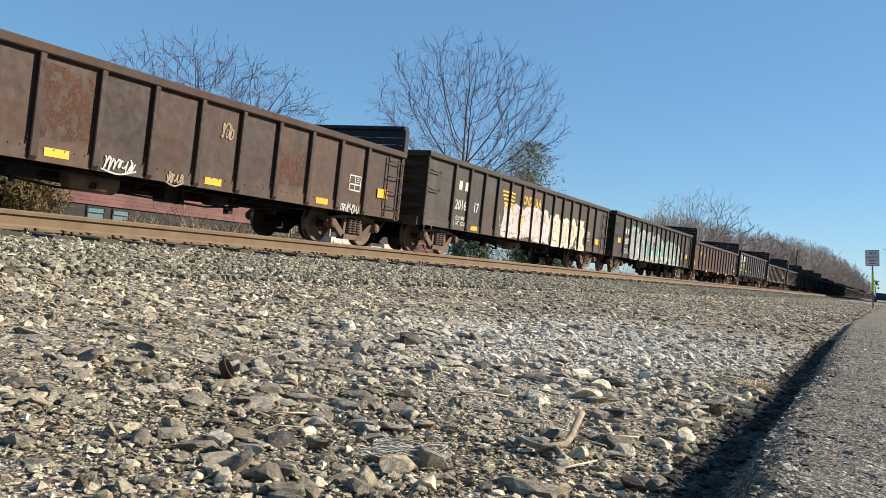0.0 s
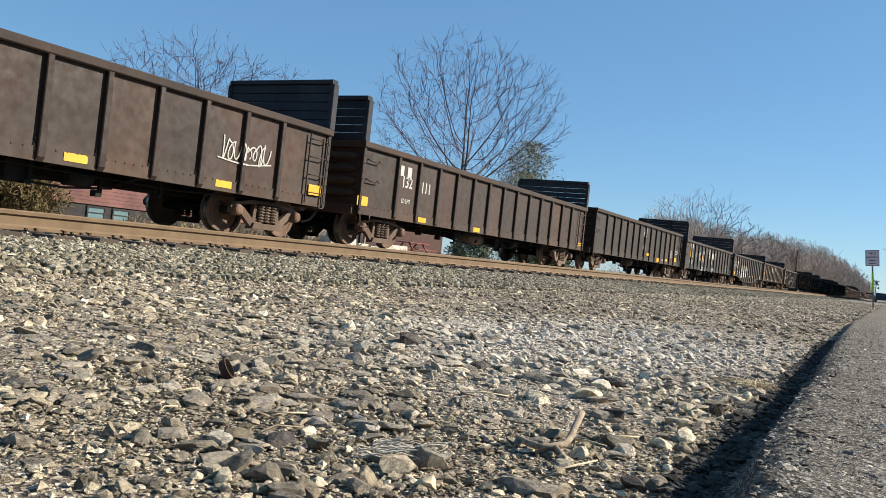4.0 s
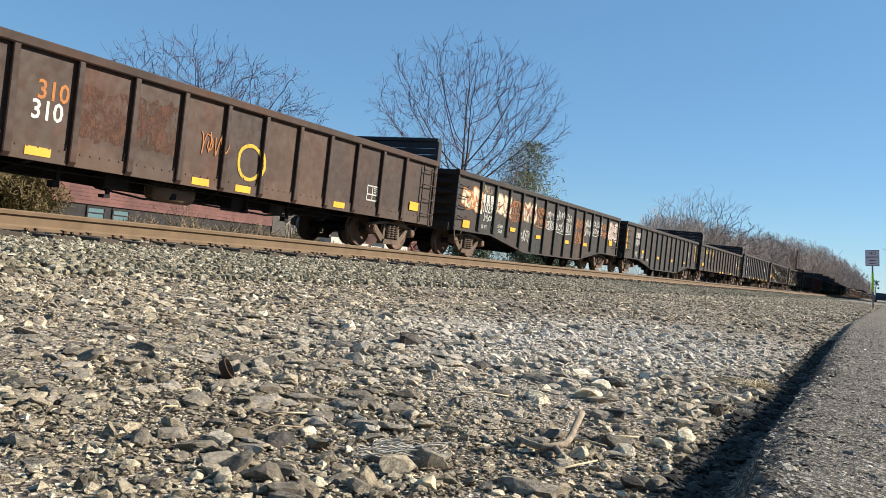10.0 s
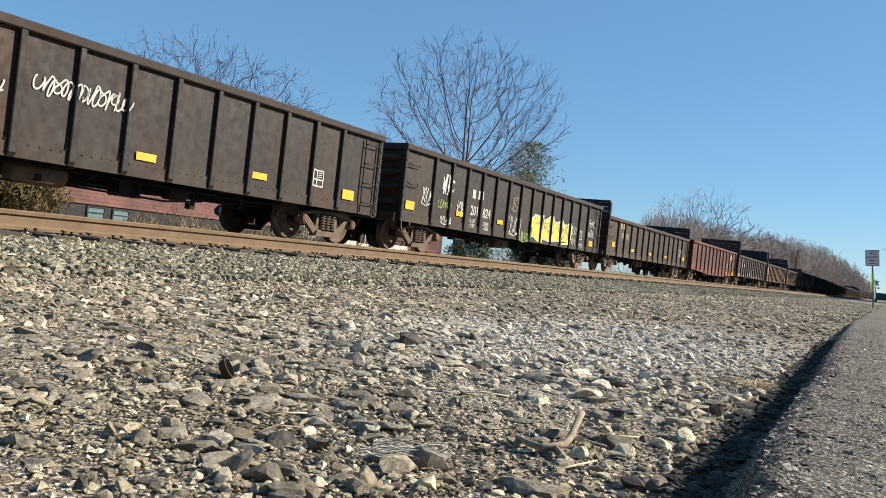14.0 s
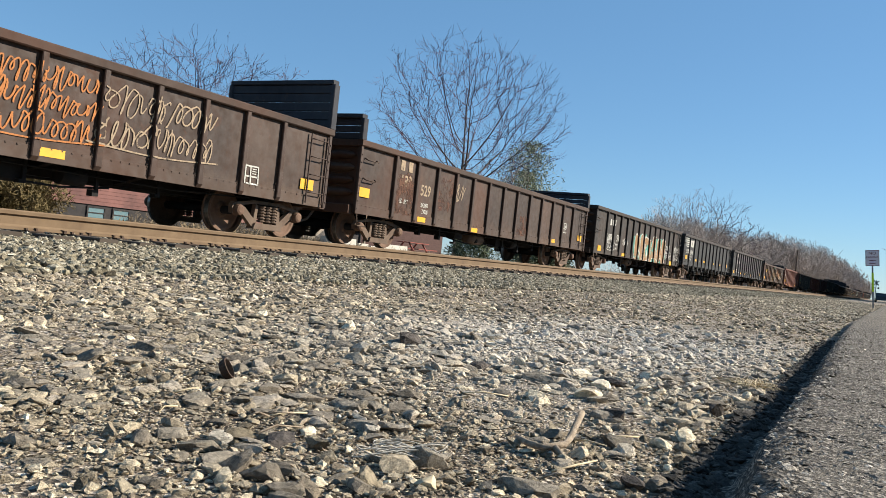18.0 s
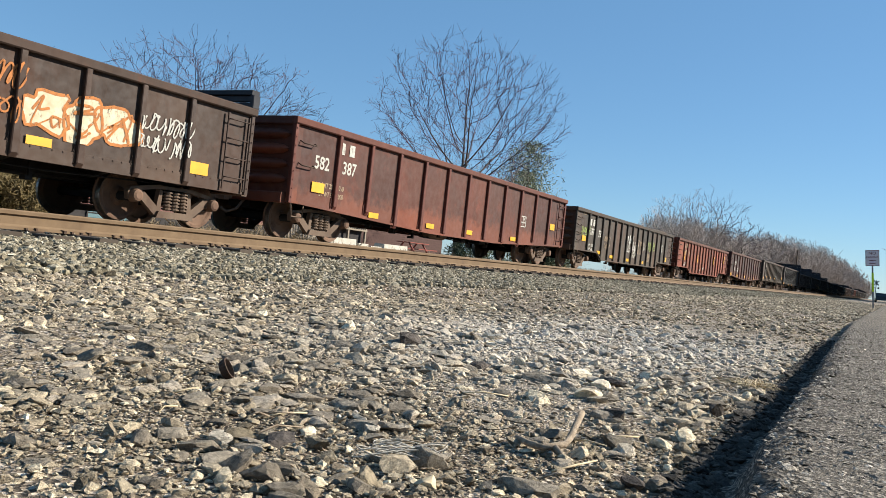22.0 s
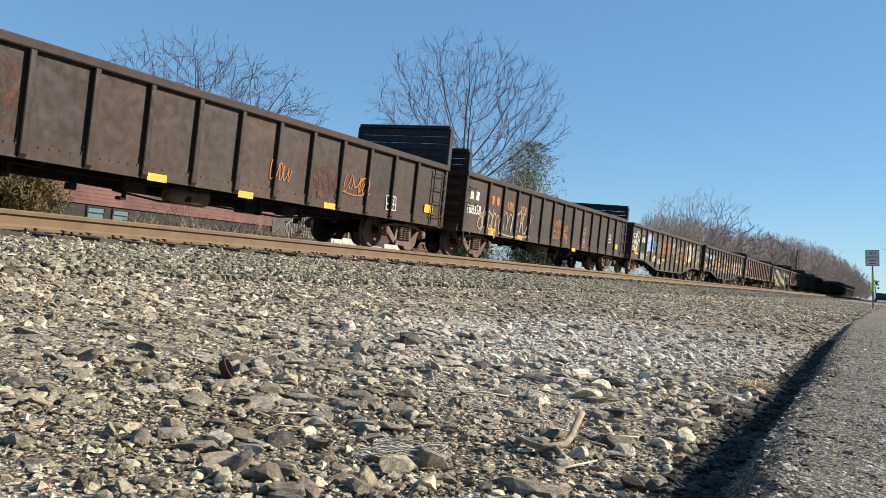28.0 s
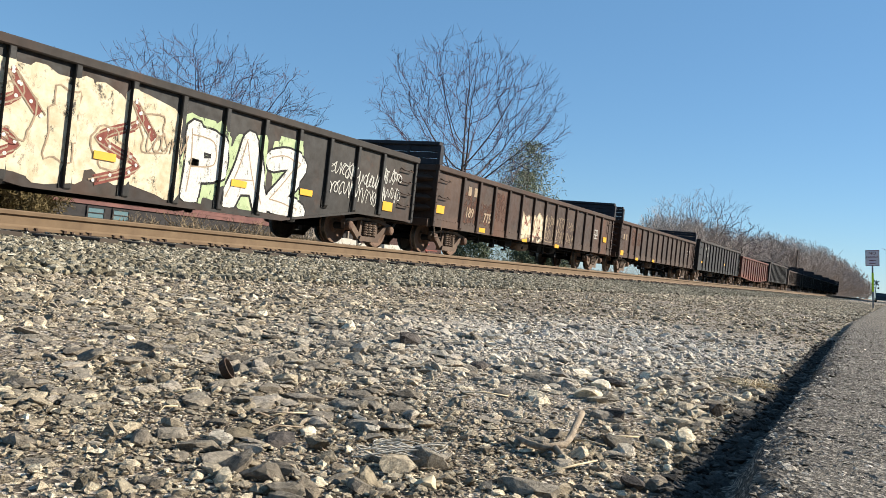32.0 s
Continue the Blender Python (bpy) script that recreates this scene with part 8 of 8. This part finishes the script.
# distant parked vehicle by the crossing
CARPAINT = plain("dark_car_paint", srgb("3a3c40"), srgb("2f3135"), 2, 0.35, 0.3)
RUBBER = plain("tyre_rubber", srgb("1c1c1d"), srgb("2a2a2b"), 8, 0.9)
van = thing("parked_car", "dark car parked beside the path", "car", at=pose(150.0, 1.6, 0.05))
b = Build()
b.prism([(-2.1, 0.3), (2.1, 0.3), (2.15, 0.8), (1.3, 0.95), (0.7, 1.45), (-1.3, 1.45), (-2.0, 0.95)], 1, -0.85, 0.85)
part("body", b, CARPAINT, van)
b = Build()
b.prism([(-1.25, 0.98), (1.15, 0.98), (0.68, 1.4), (-1.2, 1.4)], 1, -0.86, 0.86)
part("window", b, GLASS, van)
for x in (-1.3, 1.3):
    for s in (-1, 1):
        b = Build()
        b.tube([(x, s * 0.7, 0.32), (x, s * 0.88, 0.32)], 0.32, 14)
        part("wheel", b, RUBBER, van)

# row of tall cedars added on the near side to throw shade across the line
for i in range(17):
    h = 24 + 2 * math.sin(i * 2.3)
    evergreen("cedar_tree", "tall dense dark cedar added beside the path to shade the line", pose(136 + i * 7.2, -10 + math.sin(i * 1.7), 0.0), egg(4.6, 4.2, h, 0.35), 7000, 1.1, NEEDLE_DARK, 50 + i, h * 0.9, 0.25)

# ---- single stones, twigs and litter on the bare ground ----
WHITESTONE = stone_material("pale_limestone", "a59a88", "b5aa97", "8f8473")
DARKSTONE = stone_material("dark_slate", "57504a", "433d38", "6a625a")
TWIGWOOD = plain("weathered_twig", srgb("9c8c77"), srgb("6f604e"), 60, 0.85, bump=0.5)
STRAWY = plain("dry_grass", srgb("c4b393"), srgb("9c8c6e"), 40, 0.85)
TWINE = plain("white_twine", srgb("b9b3a6"), srgb("999285"), 60, 0.85)


def stone(x, y, size, squash, material, seed, label, spin=0.0, tilt=0.0):
    rng = np.random.default_rng(seed)
    shapes, f0 = rock_shapes(1, 2, rng)
    v = shapes[0]
    for _ in range(9):
        d = rng.normal(size=3)
        d /= np.linalg.norm(d)
        v = v - np.outer(np.maximum(v @ d - rng.uniform(0.25, 0.5), 0), d)
    v = v / np.abs(v).max(axis=0) * np.array([size, size * squash[0], size * squash[1]])
    me = from_arrays("stone", v, f0, material)
    thing("stone", label, "stone", "stones on the ground", shape=me, at=pose(x, y, ground_z(y) + size * squash[1] * 0.6, tilt, 0, spin))


for row in (
    (1.24, 0.785, 0.021, (0.8, 0.45), WHITESTONE, 1, "pale broken stone on the bare ground", 20),
    (1.30, 0.85, 0.025, (0.6, 0.5), WHITESTONE, 2, "pale broken stone on the bare ground", 70),
    (1.05, 0.84, 0.04, (0.7, 0.25), DARKSTONE, 3, "flat dark slab of stone on the bare ground", 35),
    (2.48, 1.46, 0.05, (0.8, 0.6), DARKSTONE, 4, "dark lump of stone on the bare ground", 0),
    (2.98, 1.49, 0.045, (0.7, 0.5), WHITESTONE, 5, "pale broken stone on the bare ground", 50),
    (1.31, 1.17, 0.02, (0.6, 0.3), WHITESTONE, 6, "pale flat chip of stone", 10),
    (1.82, 0.52, 0.034, (0.8, 0.6), DARKSTONE, 7, "dark angular stone beside the path", 80),
    (2.16, 0.36, 0.035, (0.7, 0.7), DARKSTONE, 8, "grey angular stone at the path's edge", 30),
    (1.75, 0.35, 0.04, (0.6, 0.5), STONES, 9, "grey angular stone at the path's edge", 0),
    (1.62, 0.37, 0.03, (0.8, 0.6), STONES, 10, "grey angular stone at the path's edge", 60),
    (1.5, 0.4, 0.026, (0.7, 0.5), WHITESTONE, 11, "pale broken stone on the bare ground", 15),
    (1.28, 0.33, 0.028, (0.7, 0.45), DARKSTONE, 12, "broad grey stone at the path's edge", 25),
    (2.05, 0.66, 0.045, (0.9, 0.5), STONES, 13, "large grey-brown stone on the bare ground", 10),
    (2.35, 0.68, 0.04, (0.8, 0.5), DARKSTONE, 14, "dark stone on the bare ground", 40),
    (1.85, 0.72, 0.05, (0.6, 0.4), STONES, 15, "large grey-brown stone on the bare ground", 75),
    (2.67, 2.72, 0.07, (0.6, 0.22), WHITESTONE, 16, "flat pale slab on the bare ground", 10),
    (2.85, 2.74, 0.05, (0.7, 0.25), WHITESTONE, 17, "flat pale slab on the bare ground", 60),
    (3.03, 2.72, 0.06, (0.6, 0.22), WHITESTONE, 18, "flat pale slab on the bare ground", 30),
    (1.02, 0.55, 0.026, (0.7, 0.4), STRAWY, 19, "yellowish stone on the bare ground", 20),
    (0.98, 0.9, 0.03, (0.7, 0.35), WHITESTONE, 20, "pale broken stone on the bare ground", 45),
    (2.6, 1.8, 0.05, (0.7, 0.5), STONES, 21, "large grey-brown stone on the bare ground", 45),
    (2.2, 1.05, 0.045, (0.7, 0.5), DARKSTONE, 22, "dark stone on the bare ground", 15),
):
    stone(*row)


def stick(name, label, lines, material, at):
    s = Build()
    for pts, r0, r1 in lines:
        n = len(pts)
        s.tube(pts, [r0 + (r1 - r0) * i / (n - 1) for i in range(n)], 7)
    thing(name, label, "twig", "twigs on the ground", shape=s, material=material, at=at)


stick("stick", "pale broken stick lying on the bare ground", [([(0.0, 0.095, 0.012), (-0.04, 0.057, 0.016), (-0.058, 0.023, 0.018), (-0.008, 0.0, 0.02), (0.03, 0.004, 0.026), (0.1, 0.02, 0.034), (0.16, 0.03, 0.05)], 0.0055, 0.007), ([(-0.03, 0.012, 0.016), (-0.05, -0.01, 0.012), (-0.08, -0.03, 0.006)], 0.008, 0.002)], TWIGWOOD, pose(1.4, 0.48, 0.0))
stick("dry_stalk", "bleached dry grass stalk on the gravel", [([(-0.06, 0.02, 0.006), (0.0, 0.0, 0.01), (0.07, -0.012, 0.008)], 0.0022, 0.0015)], STRAWY, pose(1.3, 0.425, 0.002))
rt = random.Random(12)
for i in range(60):
    x = 0.9 + 4.5 * rt.random() ** 1.6
    y = rt.uniform(path_edge(x) + 0.08, 0.4 + x * 0.75)
    ln = rt.uniform(0.03, 0.13)
    bend = rt.uniform(-0.2, 0.2) * ln
    stick("twig" if i % 3 else "dry_stalk", "thin dry twig lying on the gravel" if i % 3 else "bleached dry grass stalk on the gravel", [([(0, 0, 0.006), (ln * 0.5, bend, 0.012), (ln, 0, 0.009)], rt.uniform(0.0011, 0.0026), 0.001)], TWIGWOOD if i % 3 else STRAWY, pose(x, y, ground_z(y) + 0.006, 0, rt.uniform(-6, 2), rt.uniform(0, 360)))

tuft = Build()
for i in range(46):
    a, r = rt.uniform(0, 6.28), rt.uniform(0.05, 0.14)
    tuft.tube([(rt.uniform(-0.04, 0.04), rt.uniform(-0.03, 0.03), 0.004), (r * 0.5 * math.cos(a), r * 0.5 * math.sin(a), rt.uniform(0.012, 0.035)), (r * math.cos(a), r * math.sin(a), 0.006)], [0.0014, 0.0012, 0.0006], 4)
thing("straw_clump", "tangled clump of dry straw at the path's edge", "grass", shape=tuft, material=STRAWY, at=pose(2.8, 0.36, 0.008))
knot = Build()
pts = [(0.075 * math.sin(i * 0.9) * (0.4 + 0.6 * math.sin(i * 0.37)), 0.045 * math.cos(i * 1.27), 0.012 + 0.008 * math.sin(i * 2.1)) for i in [q * 0.2 for q in range(240)]]
knot.tube(pts, 0.0009, 4)
thing("twine", "tangle of frayed white twine on the gravel", "string", shape=knot, material=TWINE, at=pose(1.12, 0.65, 0.006))
cup = Build()
cup.lathe([(0.012, 0.0), (0.021, 0.003), (0.025, 0.02), (0.022, 0.0205), (0.019, 0.005), (0.0, 0.004)], 16, 2)
thing("cup_fragment", "dark broken cup-shaped fragment lying tilted on the gravel", "debris", shape=cup, material=IRON, at=pose(1.4, 1.3, 0.016, 60, 0, 30))


def motions():
    for car in TRAIN:
        x = car["start"]
        walk(car, [(t, pose(x - SPEED * t, TRAIN_TRACK, RT)) for t in (0.0, 16.0, 32.0)])


motions()
